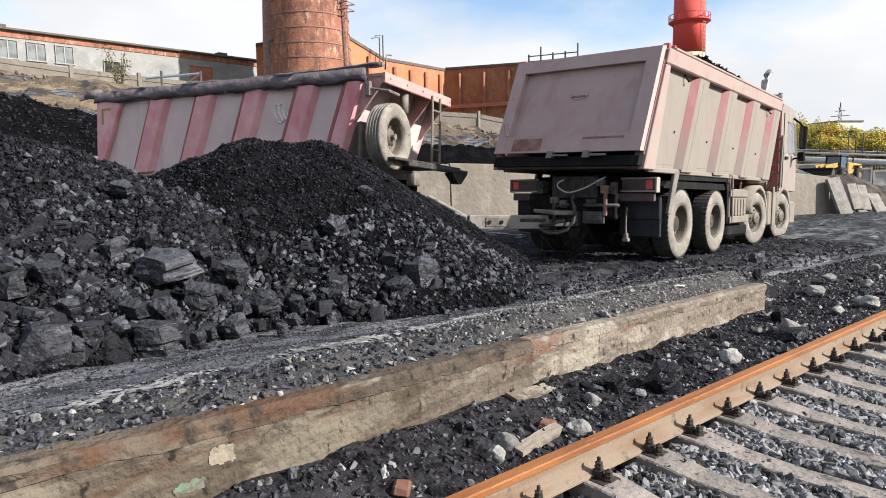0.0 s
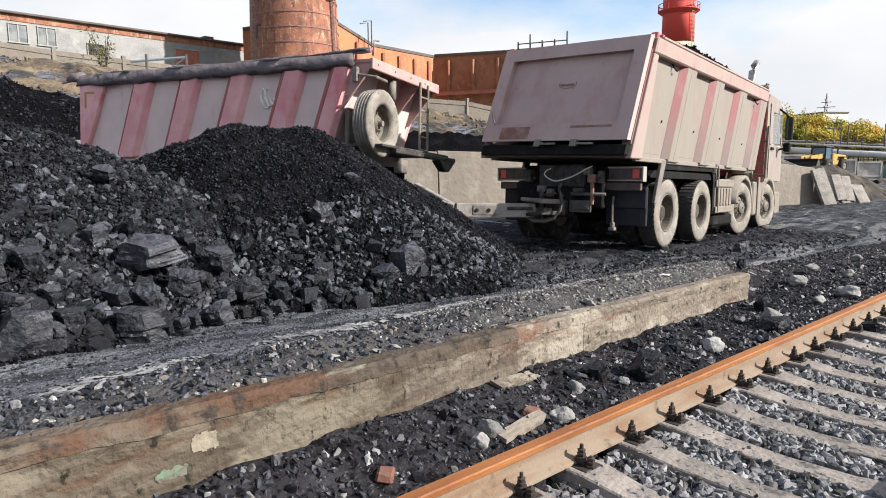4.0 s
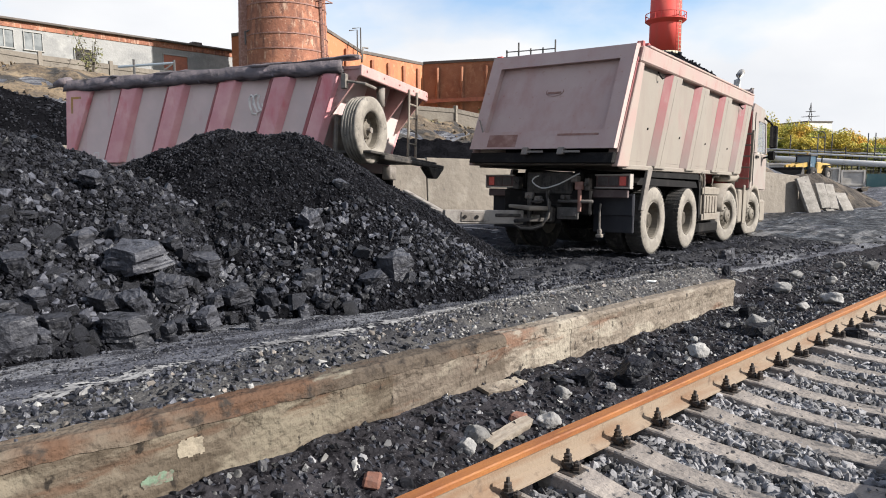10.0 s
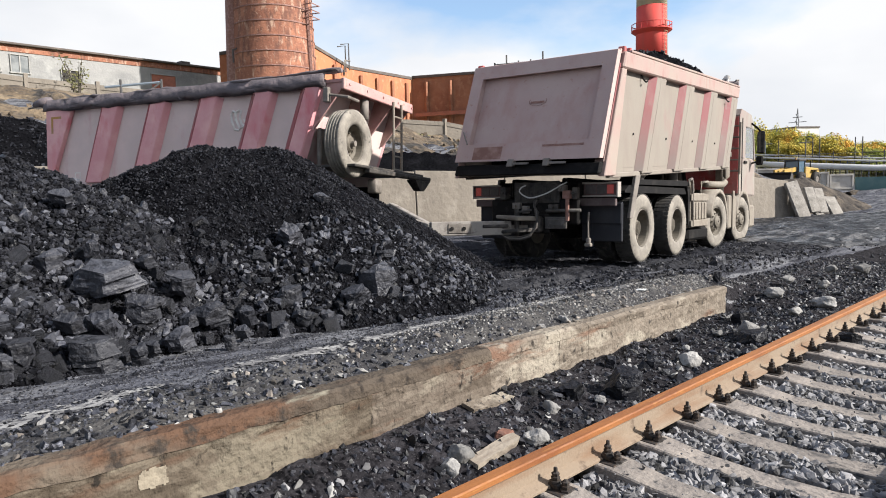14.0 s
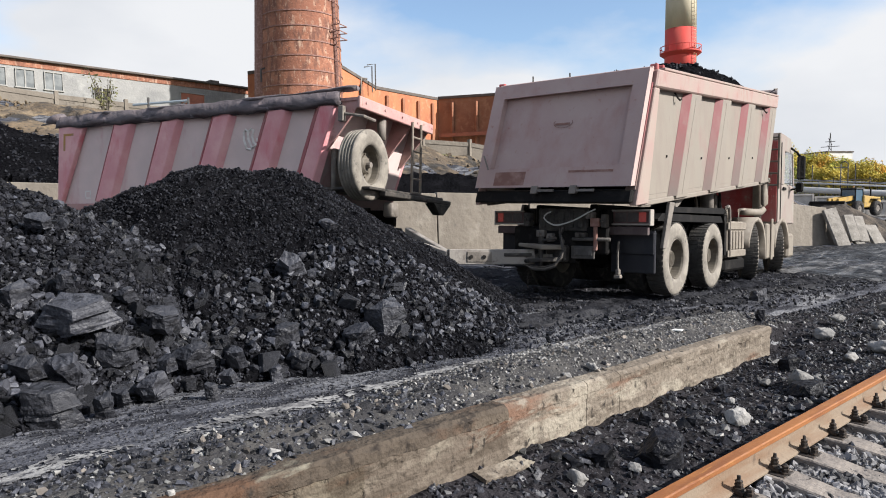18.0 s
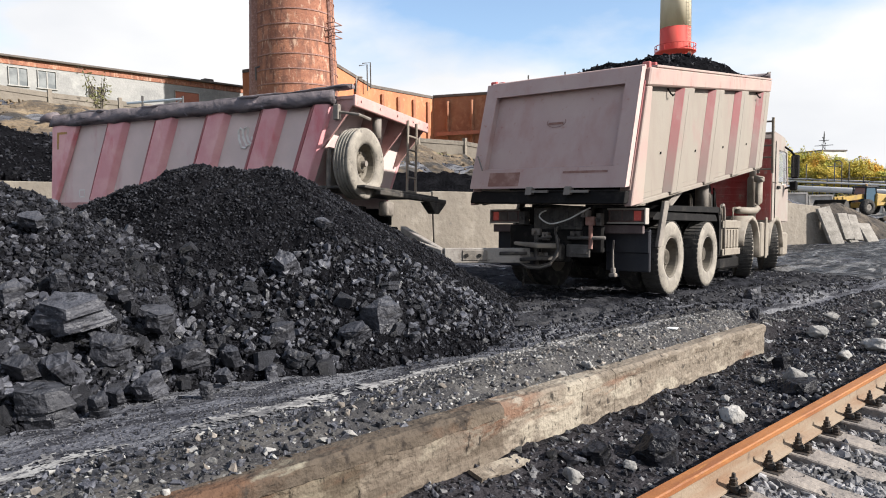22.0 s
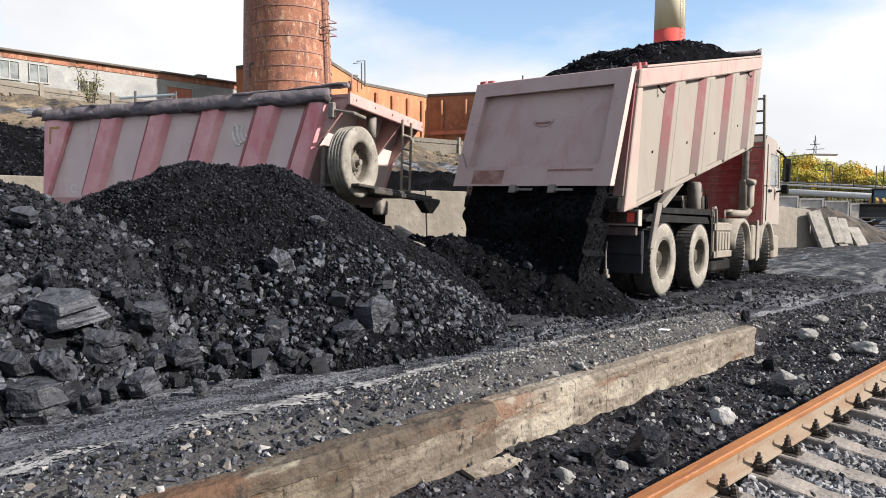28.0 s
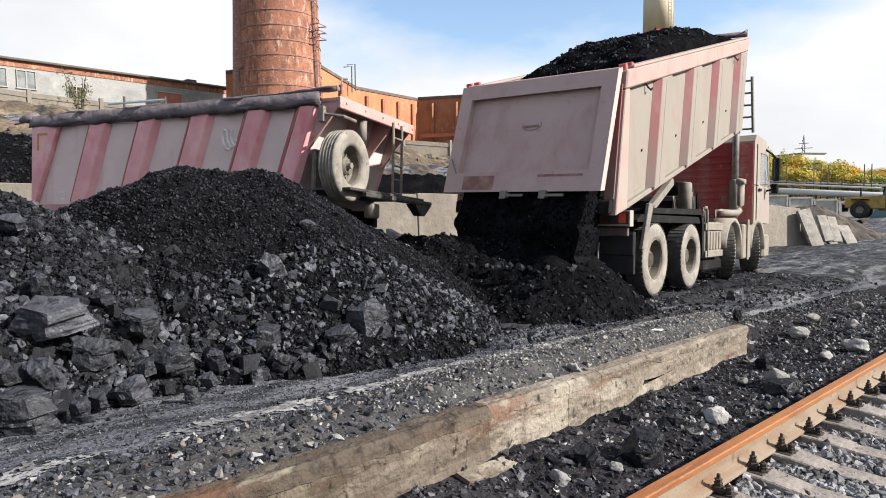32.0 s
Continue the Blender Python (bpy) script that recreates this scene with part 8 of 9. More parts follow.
# autumn wood: crowns of small leaf clumps on thin trunks
def leaf_wood(name, trees, label, seed):
    rg = np.random.default_rng(seed)
    vs, fs, base = [], [], 0
    tri = np.array([[0, 1, 2], [0, 2, 3], [0, 3, 1], [1, 3, 2]])
    for x, y, z, h, r in trees:
        n = int(1700 * (r / 1.6))
        u = rg.normal(size=(n, 3))
        u /= np.linalg.norm(u, axis=1)[:, None]
        rad = rg.random(n) ** 0.4
        lobe = 1 + 0.35 * np.sin(u[:, 0] * 5 + x) * np.cos(u[:, 2] * 4 + y)
        p = u * (rad * lobe)[:, None] * (r, r, h * 0.40) + (x, y, z + h * 0.60)
        q = rg.normal(size=(n, 4, 3)) * (0.085 * r / 1.5) + p[:, None]
        vs.append(q.reshape(-1, 3))
        fs.append((tri[None] + (4 * np.arange(n))[:, None, None]).reshape(-1, 3) + base)
        base += 4 * n
    vs, fs = np.concatenate(vs), np.concatenate(fs)
    me = bpy.data.meshes.new(name)
    me.vertices.add(len(vs))
    me.vertices.foreach_set("co", vs.astype(np.float32).ravel())
    me.loops.add(fs.size)
    me.loops.foreach_set("vertex_index", fs.astype(np.int32).ravel())
    me.polygons.add(len(fs))
    me.polygons.foreach_set("loop_start", np.arange(0, fs.size, 3, dtype=np.int32))
    me.update(calc_edges=True)
    me.materials.append(M["leaf_y"])
    return tagged(new(name, me), label, "trees", kind="stuff")


_rg = random.Random(12)
trees = []
for k in range(400):
    a = radians(_rg.uniform(4, 27))
    d = _rg.uniform(118, 185)
    h = _rg.uniform(2.9, 5.0) + 4.6 * max(0.0, min(1.0, (math.degrees(a) - 14) / 8)) * _rg.uniform(0.5, 1)
    x, y = d * math.cos(a), d * math.sin(a)
    trees.append((x, y, float(hillside(x, y)) + 0.012 * (d - 118), h, _rg.uniform(1.3, 2.3)))
leaf_wood("autumn_wood", trees, "distant autumn birch wood in yellow and green", 5)
bm = B()
for x, y, z, h, r in trees[::2]:
    tube(bm, [(x, y, z - 2), (x, y, z + h * 0.5)], [0.12, 0.05], 4)
tagged(part("wood_trunks", bm, M["bark"], None), "thin dark trunks of the distant wood", "trees", kind="stuff")
ob = grid_mesh("hillside", np.arange(75, 330, 6.0), np.arange(-60, 190, 6.0), lambda x, y: hillside(x, y) + 0.012 * np.clip(np.hypot(x, y) - 118, 0, 90) * step(np.hypot(x, y), 90, 118) - 0.4, M["grass"])
tagged(ob, "distant rising ground under the wood", "hillside", kind="structure")

# precast yard wall, pipe rack and poles
yard = thing("yard_wall", pose(0, 0, 0), "low precast concrete yard wall with framed panels", "wall", "yard walls")
a0, a1 = np.array((51.3, 28.3)), np.array((60.5, 16.5))
for k in range(8):
    p, q = a0 + (a1 - a0) * k / 8, a0 + (a1 - a0) * (k + 0.97) / 8
    t = (q - p) / np.linalg.norm(q - p)
    m = np.array([t[1], -t[0]]) * 0.12
    zb0, zt0 = 1.5 - 1.5 * k / 7.5, 2.75 - 1.5 * k / 7.5
    bm = B()
    hexa(bm, [(*p, zb0 - 1), (*q, zb0 - 1), (*(q - m), zb0 - 1), (*(p - m), zb0 - 1)], [(*p, zt0 - 0.05), (*q, zt0 - 0.05), (*(q - m), zt0 - 0.05), (*(p - m), zt0 - 0.05)])
    panel = part("wall_panel", bm, M["yard_panel"], yard)
    for e0, e1, zb, zt in ((0.0, 0.07, zb0, zt0), (0.93, 1.0, zb0, zt0), (0.07, 0.93, zt0 - 0.14, zt0), (0.07, 0.93, zb0, zb0 + 0.14)):
        bm = B()
        c, d = p + (q - p) * e0, p + (q - p) * e1
        hexa(bm, [(*(c + m), zb), (*(d + m), zb), (*d, zb), (*c, zb)], [(*(c + m), zt), (*(d + m), zt), (*d, zt), (*c, zt)])
        part("panel_frame", bm, M["yard_panel"], panel)
bm = B()
hexa(bm, [(60.6, 16.4, -0.2), (62.5, 11.0, -0.2), (62.6, 11.1, -0.2), (60.7, 16.5, -0.2)], [(60.6, 16.4, 1.05), (62.5, 11.0, 1.05), (62.6, 11.1, 1.05), (60.7, 16.5, 1.05)])
ob = part("sheet_gate", bm, M["teal_sheet"], None)
tagged(ob, "teal sheet-metal gate beside the yard wall", "gate")
rack = thing("pipe_rack", pose(0, 0, 0), "silver pipelines on low steel trestles", "pipe rack")
for z, r, off in ((1.75, 0.27, 0.0), (2.35, 0.09, 1.2), (2.6, 0.07, 1.8)):
    bm = B()
    tube(bm, [(58 + off, 34, z + 1.4), (66 + off, 16.5, z + 0.05), (72 + off, 2, z - 0.1)], r, 10)
    part("pipe", bm, M["pipe"], rack, "", True)
_rg = random.Random(8)
for k in range(64):
    f = k / 63
    x, y = 59 + 14 * f, 34 - 32 * f
    bm = B()
    h = _rg.choice((2.6, 3.0, 3.4, 4.6))
    tube(bm, [(x + 1, y, 0), (x + 1, y, h)], 0.045, 5)
    if k % 3 == 0:
        tube(bm, [(x + 1, y - 0.6, h - 0.3), (x + 1, y + 0.6, h - 0.3)], 0.035, 5)
    if k % 4 == 1:
        tube(bm, [(x + 1, y, h), (x + 1.2, y + 0.3, h + 0.25), (x + 1.4, y + 0.7, h + 0.2)], 0.05, 5)
    part("trestle", bm, M["steel_dark" if k % 3 else "steel_blue"], rack)
for z in (2.9, 3.2):
    bm = B()
    tube(bm, [(60, 34, z), (67, 17.5, z), (74, 2, z)], 0.025, 4)
    part("handrail", bm, M["steel_dark"], rack)

# blue steel pump jack arm and bush by the left fence, saplings on the bank
gan = thing("steel_gantry", pose(0, 0, 0), "dark blue steel pipe gantry standing on the bank", "gantry")
bm = B()
tube(bm, [(11.1, 39.4, 7.15), (13.9, 38.5, 7.55)], 0.075, 6)
part("pipe_arm", bm, M["steel_blue"], gan, "grey-blue pipe arm")
for x, y, z0, z1 in ((11.87, 39.14, 5.6, 7.6), (13.85, 38.5, 5.6, 7.7)):
    bm = B()
    tube(bm, [(x, y, z0), (x, y, z1)], 0.07, 6)
    part("post", bm, M["steel_dark"], gan)
bm = B()
tube(bm, [(13.1, 38.7, 7.0), (14.4, 38.3, 7.0)], 0.09, 6)
tube(bm, [(13.2, 38.7, 7.0), (13.8, 38.5, 7.5)], 0.05, 6)
part("winch_frame", bm, M["steel_dark"], gan)

valve = thing("valve_stand", pose(36.0, 32.0, 0), "grey-blue pipe valve on a post below the brick hall", "valve")
bm = B()
tube(bm, [(0, 0, 3.0), (0, 0, 7.2)], 0.16, 8)
tube(bm, [(-2.6, 0.6, 6.4), (0, 0, 6.7), (3.4, -2.0, 7.4)], 0.12, 8)
tube(bm, [(-0.6, 0, 6.9), (0.6, 0, 6.9)], 0.3, 8)
part("valve_body", bm, M["steel_blue"], valve)


def bush(x, y, z, h, seed, n=260):
    rg = np.random.default_rng(seed)
    plant = thing("sapling", pose(x, y, z), "thin half-bare sapling with sparse leaves", "sapling", "saplings")
    bm = B()
    tips = []
    for k in range(9):
        a, l = rg.uniform(0, 6.28), rg.uniform(0.5, 1.0) * h
        tip = (0.3 * l * math.cos(a), 0.3 * l * math.sin(a), l)
        tube(bm, [(0, 0, -0.3), (tip[0] * 0.4, tip[1] * 0.4, l * 0.5), tip], [0.05, 0.03, 0.01], 4)
        tips.append(tip)
    part("stem", bm, M["bark"], plant)
    bm = B()
    for k in range(n):
        t = tips[rg.integers(len(tips))]
        f = rg.uniform(0.3, 1)
        p = np.array(t) * f + rg.normal(size=3) * 0.13 * h * 0.4
        vv = [bm.verts.new(p + rg.normal(size=3) * 0.06) for _ in range(3)]
        bm.faces.new(vv)
    tagged(part("leaves", bm, M["grass"], plant), kind="stuff")


bush(9.6, 38.8, gz(9.6, 38.8), 2.8, 1)
bush(33.5, 33.0, gz(33.5, 33.0), 1.6, 2)
bush(37.5, 31.0, gz(37.5, 31.0), 1.3, 3)

# ---- wheel loader ----
loader = thing("wheel_loader", pose(52, 18, 0.28), "wheel loader with yellow lift arms and a blue cab", "loader")


def lpart(name, bm, mat, label="", smooth=False):
    return part(name, bm, M[mat], loader, label, smooth)


bm = B()
hexa(bm, [(-3.3, -0.95, 0.95), (-0.1, -0.95, 0.85), (-0.1, 0.95, 0.85), (-3.3, 0.95, 0.95)], [(-3.2, -0.85, 1.90), (-0.2, -0.9, 2.1), (-0.2, 0.9, 2.1), (-3.2, 0.85, 1.90)], 0.08)
lpart("engine_hood", bm, "yellow", "yellow engine hood")
bm = B()
box(bm, -3.45, -3.25, -1.0, 1.0, 0.6, 1.3, 0.06)
lpart("counterweight", bm, "chassis")
bm = B()
box(bm, -0.7, 1.5, -0.55, 0.55, 0.7, 1.25, 0.06)
lpart("front_frame", bm, "yellow")
bm = B()
hexa(bm, [(-0.95, -0.75, 1.75), (0.55, -0.75, 1.55), (0.55, 0.75, 1.55), (-0.95, 0.75, 1.75)], [(-0.85, -0.7, 3.1), (0.35, -0.7, 3.1), (0.35, 0.7, 3.1), (-0.85, 0.7, 3.1)], 0.04)
lcab = lpart("cab", bm, "cab_blue", "glazed blue-tinted cab")
bm = B()
box(bm, -1.0, 0.5, -0.82, 0.82, 3.1, 3.25, 0.04)
part("cab_roof", bm, M["bucket"], lcab)
for x, y in ((-0.93, -0.74), (-0.93, 0.74), (0.50, -0.74), (0.50, 0.74)):
    bm = B()
    tube(bm, [(x, y, 1.65), (x * 0.85, y * 0.95, 3.12)], 0.06, 5)
    part("cab_pillar", bm, M["chassis"], lcab)
bm = B()
tube(bm, [(-0.4, 0, 3.25), (-0.4, 0, 3.45)], 0.09, 8)
part("beacon", bm, M["mark_ochre"], lcab)
lcab.location = (0.55, 0, -0.4)
bm = B()
for s in (-1, 1):
    beam(bm, (0.9, s * 0.45, 1.85), (3.6, s * 0.5, 1.55), 0.2, 0.46)
beam(bm, (0.9, 0, 1.9), (3.7, 0, 1.6), 0.2, 0.25)
lpart("lift_arm", bm, "yellow", "yellow lift arms")
bm = B()
prof = [(2.8, 0.15), (3.9, 0.02), (3.95, 0.06), (3.2, 0.22), (2.95, 0.55), (3.0, 0.95), (3.25, 1.2), (3.2, 1.25), (2.9, 1.0), (2.8, 0.55)]
prism(bm, prof, -1.75, 1.75, "y")
bucket = lpart("bucket", bm, "bucket", "dark worn steel bucket")
bucket.location = (1.3, 0, 0.3)
for s in (-1, 1):
    bm = B()
    prism(bm, [(2.85, 0.15), (3.85, 0.05), (3.25, 1.2), (2.95, 1.0)], *sorted((s * 1.75, s * 1.80)), "y")
    part("bucket_side", bm, M["bucket"], bucket)
for x in (-2.0, 1.15):
    for s in (-1, 1):
        bm = B()
        lathe(bm, [(0.32, -0.24), (0.5, -0.27), (0.74, -0.22), (0.78, -0.12), (0.78, 0.12), (0.74, 0.22), (0.5, 0.27), (0.32, 0.24)], 28, "y")
        w = part("wheel", bm, M["tread"], loader, "large dark tyre", True)
        w.matrix_basis = pose(x, s * 1.05, 0.78)
        bm = B()
        lathe(bm, [(0.05, -0.2), (0.34, -0.22), (0.34, 0.22), (0.05, 0.2)], 20, "y")
        part("rim", bm, M["chassis_grey"], w)
    if x < 0:
        for s in (-1, 1):
            bm = B()
            box(bm, x - 0.7, x + 0.7, *sorted((s * 0.8, s * 1.35)), 1.66, 1.76, 0.04)
            lpart("mudguard", bm, "chassis")
bm = B()
tube(bm, [(-2.2, 0.4, 1.95), (-2.2, 0.4, 2.75)], 0.07, 8)
lpart("exhaust", bm, "chassis")

loader.scale = (0.69, 0.69, 0.69)

# ---- coal load and spill ----
def load_top(x, y):
    m = 3.07 + 0.43 * np.exp(-((x - 2.75) / 2.3) ** 4) * np.exp(-(y / 1.06) ** 8) + 0.10 * (wave(x, y, 2.2, 81) - 0.5) + 0.07 * (wave(x, y, 6, 82) - 0.5)
    edge = step(np.abs(y), 1.13, 1.06) * step(x, -0.3, 0.3) * step(x, 5.42, 5.2)
    return 2.2 + (m - 2.2) * edge


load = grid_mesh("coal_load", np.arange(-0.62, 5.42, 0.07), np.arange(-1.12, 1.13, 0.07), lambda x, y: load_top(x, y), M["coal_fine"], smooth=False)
for v in load.data.vertices:
    v.co = v.co - PIVOT
tagged(load, "heaped load of black coal in the tipper body", "coal")
_x, _y = rng.uniform(-0.2, 4.8, 900), rng.uniform(-1.0, 1.0, 900)
_s = sizes(900, 0.010, 0.055, 2.8)
lumps = rock_field("load_lumps", np.stack([_x - PIVOT.x, _y, load_top(_x, _y) - PIVOT.z, _s], 1), M["coal_grain"], 1, 91, parent=load)
tagged(lumps, "coal lumps on the load", kind="stuff")


def spill_top(x, y):
    """In the truck's space: the heap that grows under the tailgate."""
    h = np.full(np.shape(x), -9.0)
    for cx, cy, top in [(-1.75, v, 0.98 - 0.10 * abs(v - 0.3)) for v in np.linspace(-0.55, 1.45, 18)]:
        d = np.sqrt(((x - cx) * np.where(x < cx, 0.74, 1.0)) ** 2 + (y - cy) ** 2 + 0.02)
        h = np.maximum(h, top + 0.12 - 0.80 * d)
    return np.maximum(h + 0.12 * (wave(x, y, 2, 84) - 0.5) + 0.08 * (wave(x, y, 6, 85) - 0.5) + 0.04 * (wave(x, y, 15, 86) - 0.5), -0.25)


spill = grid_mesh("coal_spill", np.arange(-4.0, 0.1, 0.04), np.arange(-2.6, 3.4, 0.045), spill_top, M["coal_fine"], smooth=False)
spill.matrix_basis = TRUCK
tagged(spill, "fresh heap of tipped black coal under the tailgate", "coal pile", "coal piles")
_x, _y = rng.uniform(-3.9, -0.3, 5200), rng.uniform(-2.4, 3.0, 5200)
_z = spill_top(_x, _y)
_k = (_z > -0.1) & (_z < 0.7) & (rng.random(5200) < np.clip(1.1 - 1.3 * _z, 0.05, 1))
_s = sizes(int(_k.sum()), 0.006, 0.04, 2.6)
tagged(rock_field("spill_lumps", np.stack([_x[_k], _y[_k], _z[_k], _s], 1), M["coal_grain"], 1, 92, parent=spill), "coal lumps on the fresh heap", kind="stuff")

def side_spill_top(x, y):
    """In the truck's space: the ridge of coal thrown over the drawbar."""
    h = np.full(np.shape(x), -9.0)
    for u in np.linspace(0, 1, 16):
        cx, cy = float(np.interp(u, [0, 0.5, 1], [-1.95, -2.6, -2.45])), float(np.interp(u, [0, 0.5, 1], [0.1, 0.9, 1.65]))
        h = np.maximum(h, 0.93 - 0.80 * np.sqrt((x - cx) ** 2 + (y - cy) ** 2 + 0.01))
    return np.maximum(h + 0.12 * (wave(x, y, 2, 94) - 0.5) + 0.08 * (wave(x, y, 6, 95) - 0.5) + 0.04 * (wave(x, y, 15, 96) - 0.5), -0.25)


side_spill = grid_mesh("coal_spill", np.arange(-4.2, -0.7, 0.045), np.arange(-1.3, 3.2, 0.045), side_spill_top, M["coal_fine"], smooth=False)
side_spill.matrix_basis = TRUCK
tagged(side_spill, "fresh ridge of tipped black coal over the drawbar", "coal pile", "coal piles")
_x, _y = rng.uniform(-4.1, -0.9, 4200), rng.uniform(-1.1, 3.0, 4200)
_z = side_spill_top(_x, _y)
_k = _z > -0.1
tagged(rock_field("spill_lumps", np.stack([_x[_k], _y[_k], _z[_k], sizes(int(_k.sum()), 0.006, 0.035, 2.6)], 1), M["coal_grain"], 1, 97, parent=side_spill), "coal lumps on the fresh ridge", kind="stuff")

# the sheet of coal that pours out between floor and tailgate: its upper edge lies at the local origin
def pour_side(z, s):
    return (1.02 if s > 0 else -1.0) + 0.14 * (float(wave(z, s, 3, 61)) - 0.5) + 0.07 * (float(wave(z, s, 13, 62)) - 0.5)


def pour_front(y, z):
    return -0.03 - 0.20 * min(1.0, -z / 0.5) - 0.10 * (float(wave(y, z * 0.3, 3, 63)) - 0.3) * min(1.0, -z / 0.3) - 0.05 * float(wave(y, z * 0.5, 12, 64))


bm = B()
secs = []
for k in range(41):
    z = -1.5 * k / 40
    ys = [pour_side(z, -1) + (pour_side(z, 1) - pour_side(z, -1)) * j / 44 for j in range(45)]
    secs.append([(pour_front(y, z) * (0.3 if j in (0, 44) else 1.0), y, z) for j, y in enumerate(ys)] + [(0.20, y, z) for y in ys[::-4]])
rings(bm, secs)
pour = part("coal_pour", bm, M["coal_fine"], None)
tagged(pour, "dense sheet of black coal pouring under the tailgate", "falling coal")
_pts = []
_rg = random.Random(66)
for k in range(420):
    z = -1.45 * _rg.random() ** 0.7
    y = _rg.uniform(pour_side(z, -1), pour_side(z, 1)) if k % 3 == 1 else (pour_side(z, -1) - abs(_rg.gauss(0, 0.07)) if k % 2 else pour_side(z, 1) + abs(_rg.gauss(0, 0.04)))
    _pts.append((pour_front(y, z) - abs(_rg.gauss(0, 0.03)) if k % 3 == 1 else -0.1 + _rg.gauss(0, 0.06), y, z, 0.003 + 0.016 * _rg.random() ** 4))
tagged(rock_field("pouring_lumps", np.array(_pts), M["coal_grain"], 1, 93, parent=pour), "coal grains falling with the sheet", kind="stuff")

FALLING = []
_rg = random.Random(55)
for k in range(44):
    v, f = COAL_T[k % 8]
    me = bpy.data.meshes.new("falling_coal")
    r = _rg.uniform(0.02, 0.06)
    me.from_pydata([tuple(p) for p in v * r], [], [tuple(int(i) for i in q) for q in f])
    me.materials.append(M["coal_block_dark"])
    ob = new("falling_coal", me)
    tagged(ob, "lump of coal tumbling out under the tailgate", "coal lump", "falling coal")
    FALLING.append((ob, 26.2 + 5.0 * k / 44 + _rg.uniform(-0.1, 0.1), _rg.uniform(-1.1, 1.2), _rg.uniform(0, 360)))


# ---- what moves ----
BODY_ROWS = [(0, 0), (5, 0), (8.5, 0.05), (9.3, 0.3), (10, 0.85), (11, 1.5), (12, 2.15), (13, 2.8), (14, 3.4), (15, 4.0), (16, 4.6), (17, 5.2), (18, 5.75), (19, 6.35), (20, 7.0), (21, 7.7), (22, 8.4), (23, 9.15), (24, 9.9), (25, 10.7), (26, 11.5), (27, 12.3), (28, 13.1), (29, 13.9), (30, 14.7), (31, 15.5), (32, 16.3)]
GATE_ROWS = [(0, 0), (25.6, 0), (26.2, 4.0), (27.0, 9.0), (28, 9.0), (30, 9.0), (32, 9.2)]
STEER_ROWS = [(0, -10), (14.4, -9), (15.2, -5), (16.5, 9), (17.4, 20), (18.5, 22), (32, 22)]
SLIDE_ROWS = [(0, 0.0), (26, 0.0), (28, 0.03), (30, 0.07), (32, 0.12)]
SPILL_ROWS = [(0, -1.95), (26.0, -1.95), (26.6, -1.0), (27.5, -0.44), (28, -0.38), (29, -0.29), (30.5, -0.19), (32, -0.10)]
LOADER_ROWS = [(0, 51.83, 17.9, 173), (14.6, 51.83, 17.9, 173), (17.0, 52.86, 17.0, 170.0), (18.5, 51.99, 16.42, 166.0), (20.0, 52.17, 15.87, 158.0), (21.0, 52.28, 15.46, 152.0), (22.0, 51.34, 15.13, 155.0), (23.0, 50.5, 14.38, 162.0), (24.0, 49.64, 13.71, 172.0), (25.0, 48.93, 12.5, 184.0), (26.0, 48.04, 11.94, 190.0), (27.5, 46.5, 11.94, 196.0), (28.0, 45.9, 12.25, 198.0), (28.5, 45.87, 12.38, 204.0), (29.0, 45.87, 12.42, 212.0), (29.5, 46.79, 12.86, 228.0), (30.0, 47.77, 13.03, 240.0), (30.5, 47.84, 12.77, 250.0), (31.0, 47.95, 12.36, 262.0), (31.5, 47.99, 12.16, 270.0), (32.0, 48.07, 11.84, 276.0)]


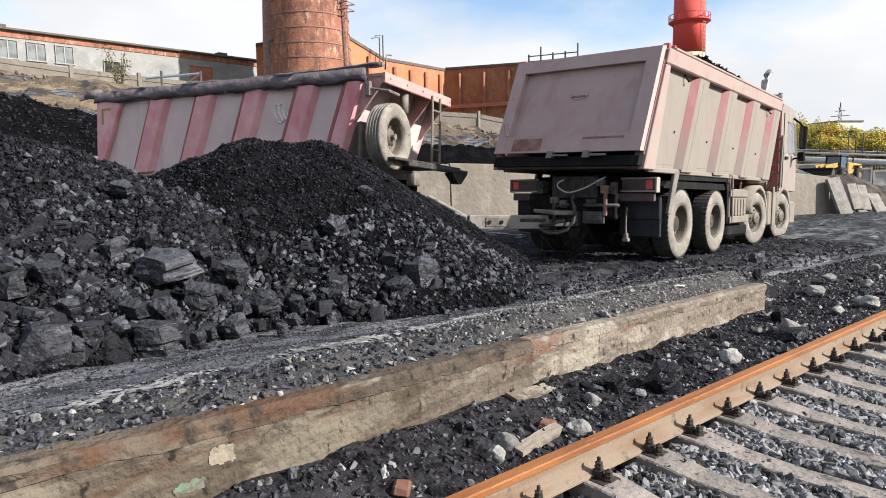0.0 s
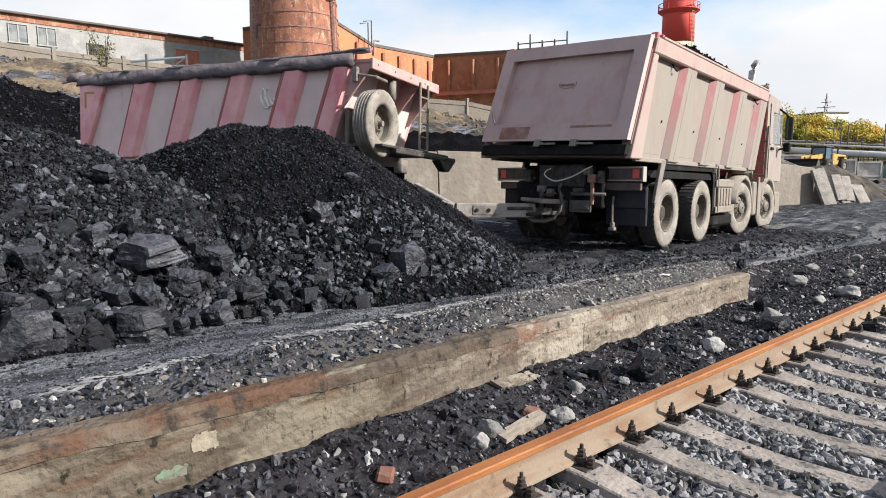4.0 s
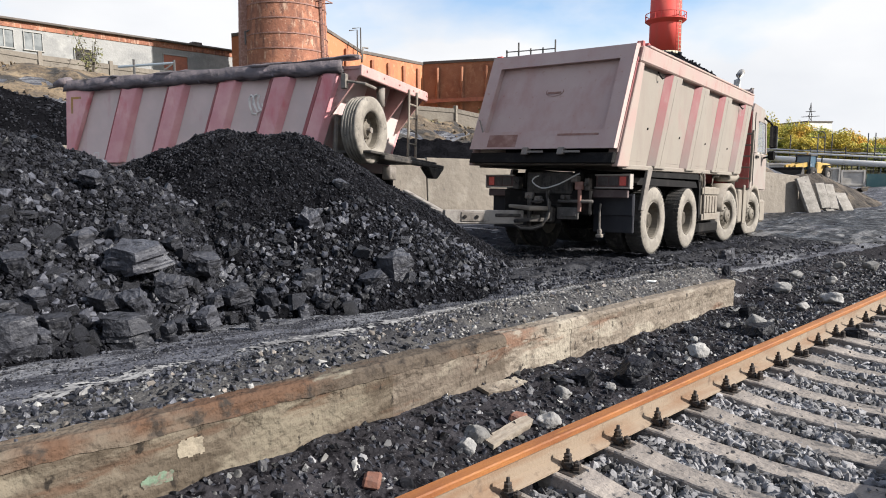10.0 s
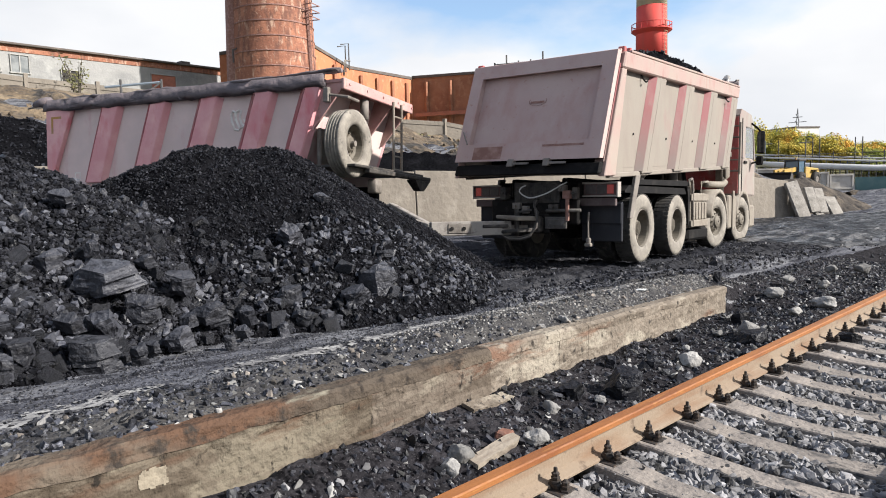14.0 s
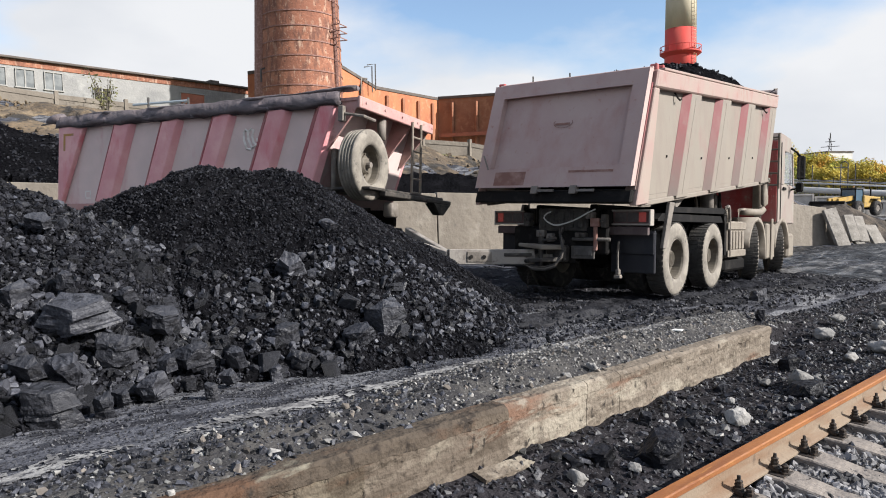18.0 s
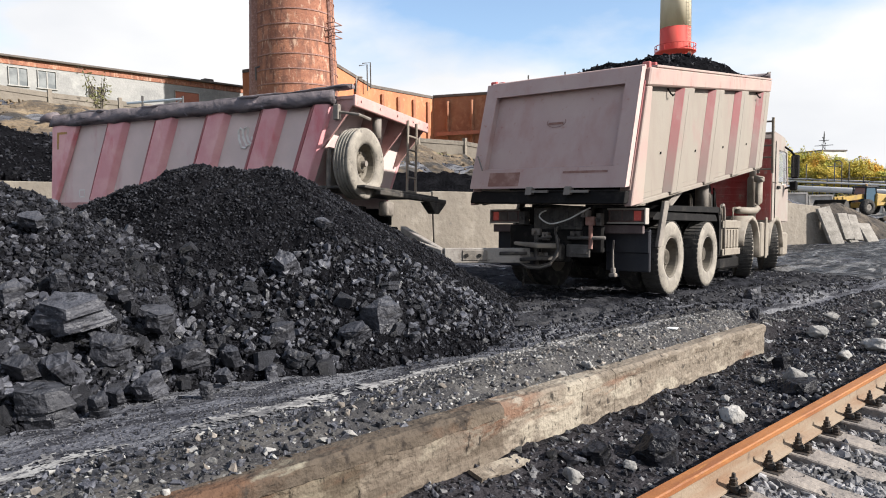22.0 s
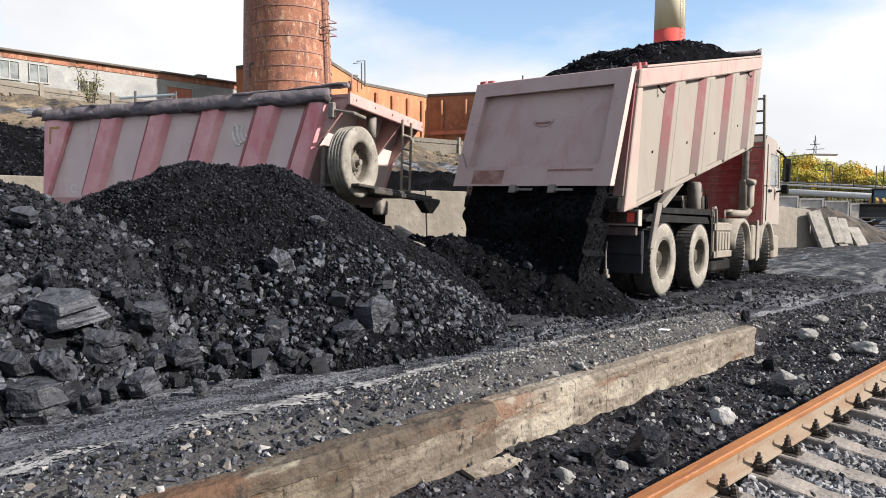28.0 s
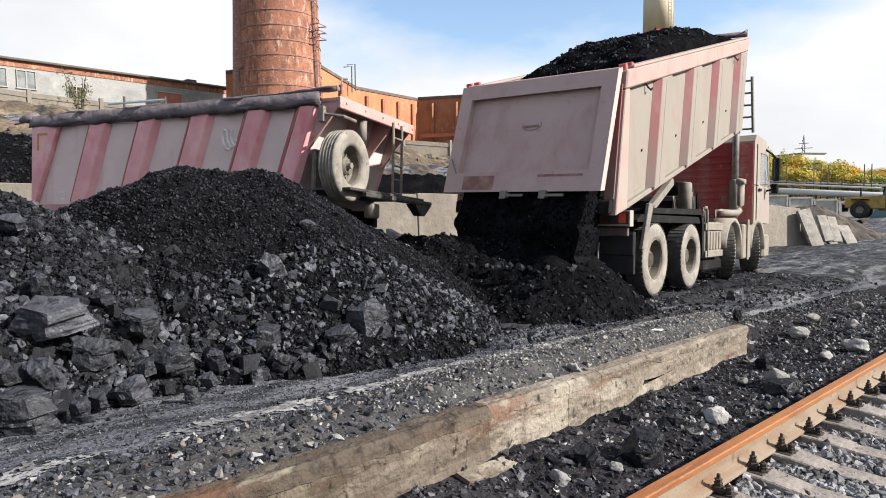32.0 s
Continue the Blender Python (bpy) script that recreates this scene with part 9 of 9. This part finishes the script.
def motions():
    at_time = lambda rows, t: float(np.interp(t, [r[0] for r in rows], [r[1] for r in rows]))  # noqa: E731
    walk(body, [(t, pose(*PIVOT, BODY_ROLL, -a, 0)) for t, a in BODY_ROWS])
    walk(gate, [(t, pose(*GATE, 0, a, 0)) for t, a in GATE_ROWS])
    for w, x, y, spin in FRONT_WHEELS:
        walk(w, [(t, pose(x, y, 0.54, 0, 0, a) @ pose(0, 0, 0, 0, spin, 0)) for t, a in STEER_ROWS])
    walk(load, [(t, TRUCK @ pose(*PIVOT, BODY_ROLL, -a, 0) @ pose(at_time(SLIDE_ROWS, t), 0, 0.14 * at_time(SLIDE_ROWS, t))) for t, a in BODY_ROWS])
    walk(spill, [(t, TRUCK @ pose(0, 0, z)) for t, z in SPILL_ROWS])
    walk(side_spill, [(t, TRUCK @ pose(0, 0, z)) for t, z in ((0, -1.95), (26.0, -1.95), (26.6, -0.7), (27.3, -0.06), (32, 0.02))])
    stored = [(t, TRUCK @ pose(*PIVOT, BODY_ROLL, -a, 0) @ pose(0.6 - PIVOT.x, 0, 1.95 - PIVOT.z, 0, 80, 0)) for t, a in BODY_ROWS if t < 25.5] + [(25.7, TRUCK @ pose(*PIVOT, BODY_ROLL, -11.6, 0) @ pose(0.5 - PIVOT.x, 0, 1.93 - PIVOT.z, 0, 80, 0))]
    walk(pour, stored + [(26.05, TRUCK @ pose(-0.95, 0, 1.62, 0, 42, 0)), (26.4, TRUCK @ pose(-1.82, 0, 1.60)), (28, TRUCK @ pose(-1.84, 0, 1.60)), (30, TRUCK @ pose(-1.85, 0, 1.57)), (32, TRUCK @ pose(-1.85, 0, 1.53))])
    walk(loader, [(t, pose(x, y, 0.5 if t < 16 else 0.28, 0, 0, h)) for t, x, y, h in LOADER_ROWS])
    for ob, t, y, turn in FALLING:
        inside, lip, mid, low = (0.6, y * 0.8, 1.75), (-1.5, y, 1.58), (-1.95, y, 1.15), (-2.55 - 0.25 * math.sin(turn), y * 1.25, 0.50)
        walk(ob, [(0, TRUCK @ pose(*inside, 0, 0, turn)), (t - 0.6, TRUCK @ pose(*inside, 0, 0, turn)), (t, TRUCK @ pose(*lip, 30, 0, turn)), (t + 0.25, TRUCK @ pose(*mid, 80, 30, turn)), (t + 0.6, TRUCK @ pose(*low, 140, 60, turn)), (32, TRUCK @ pose(*low, 140, 60, turn))])


motions()
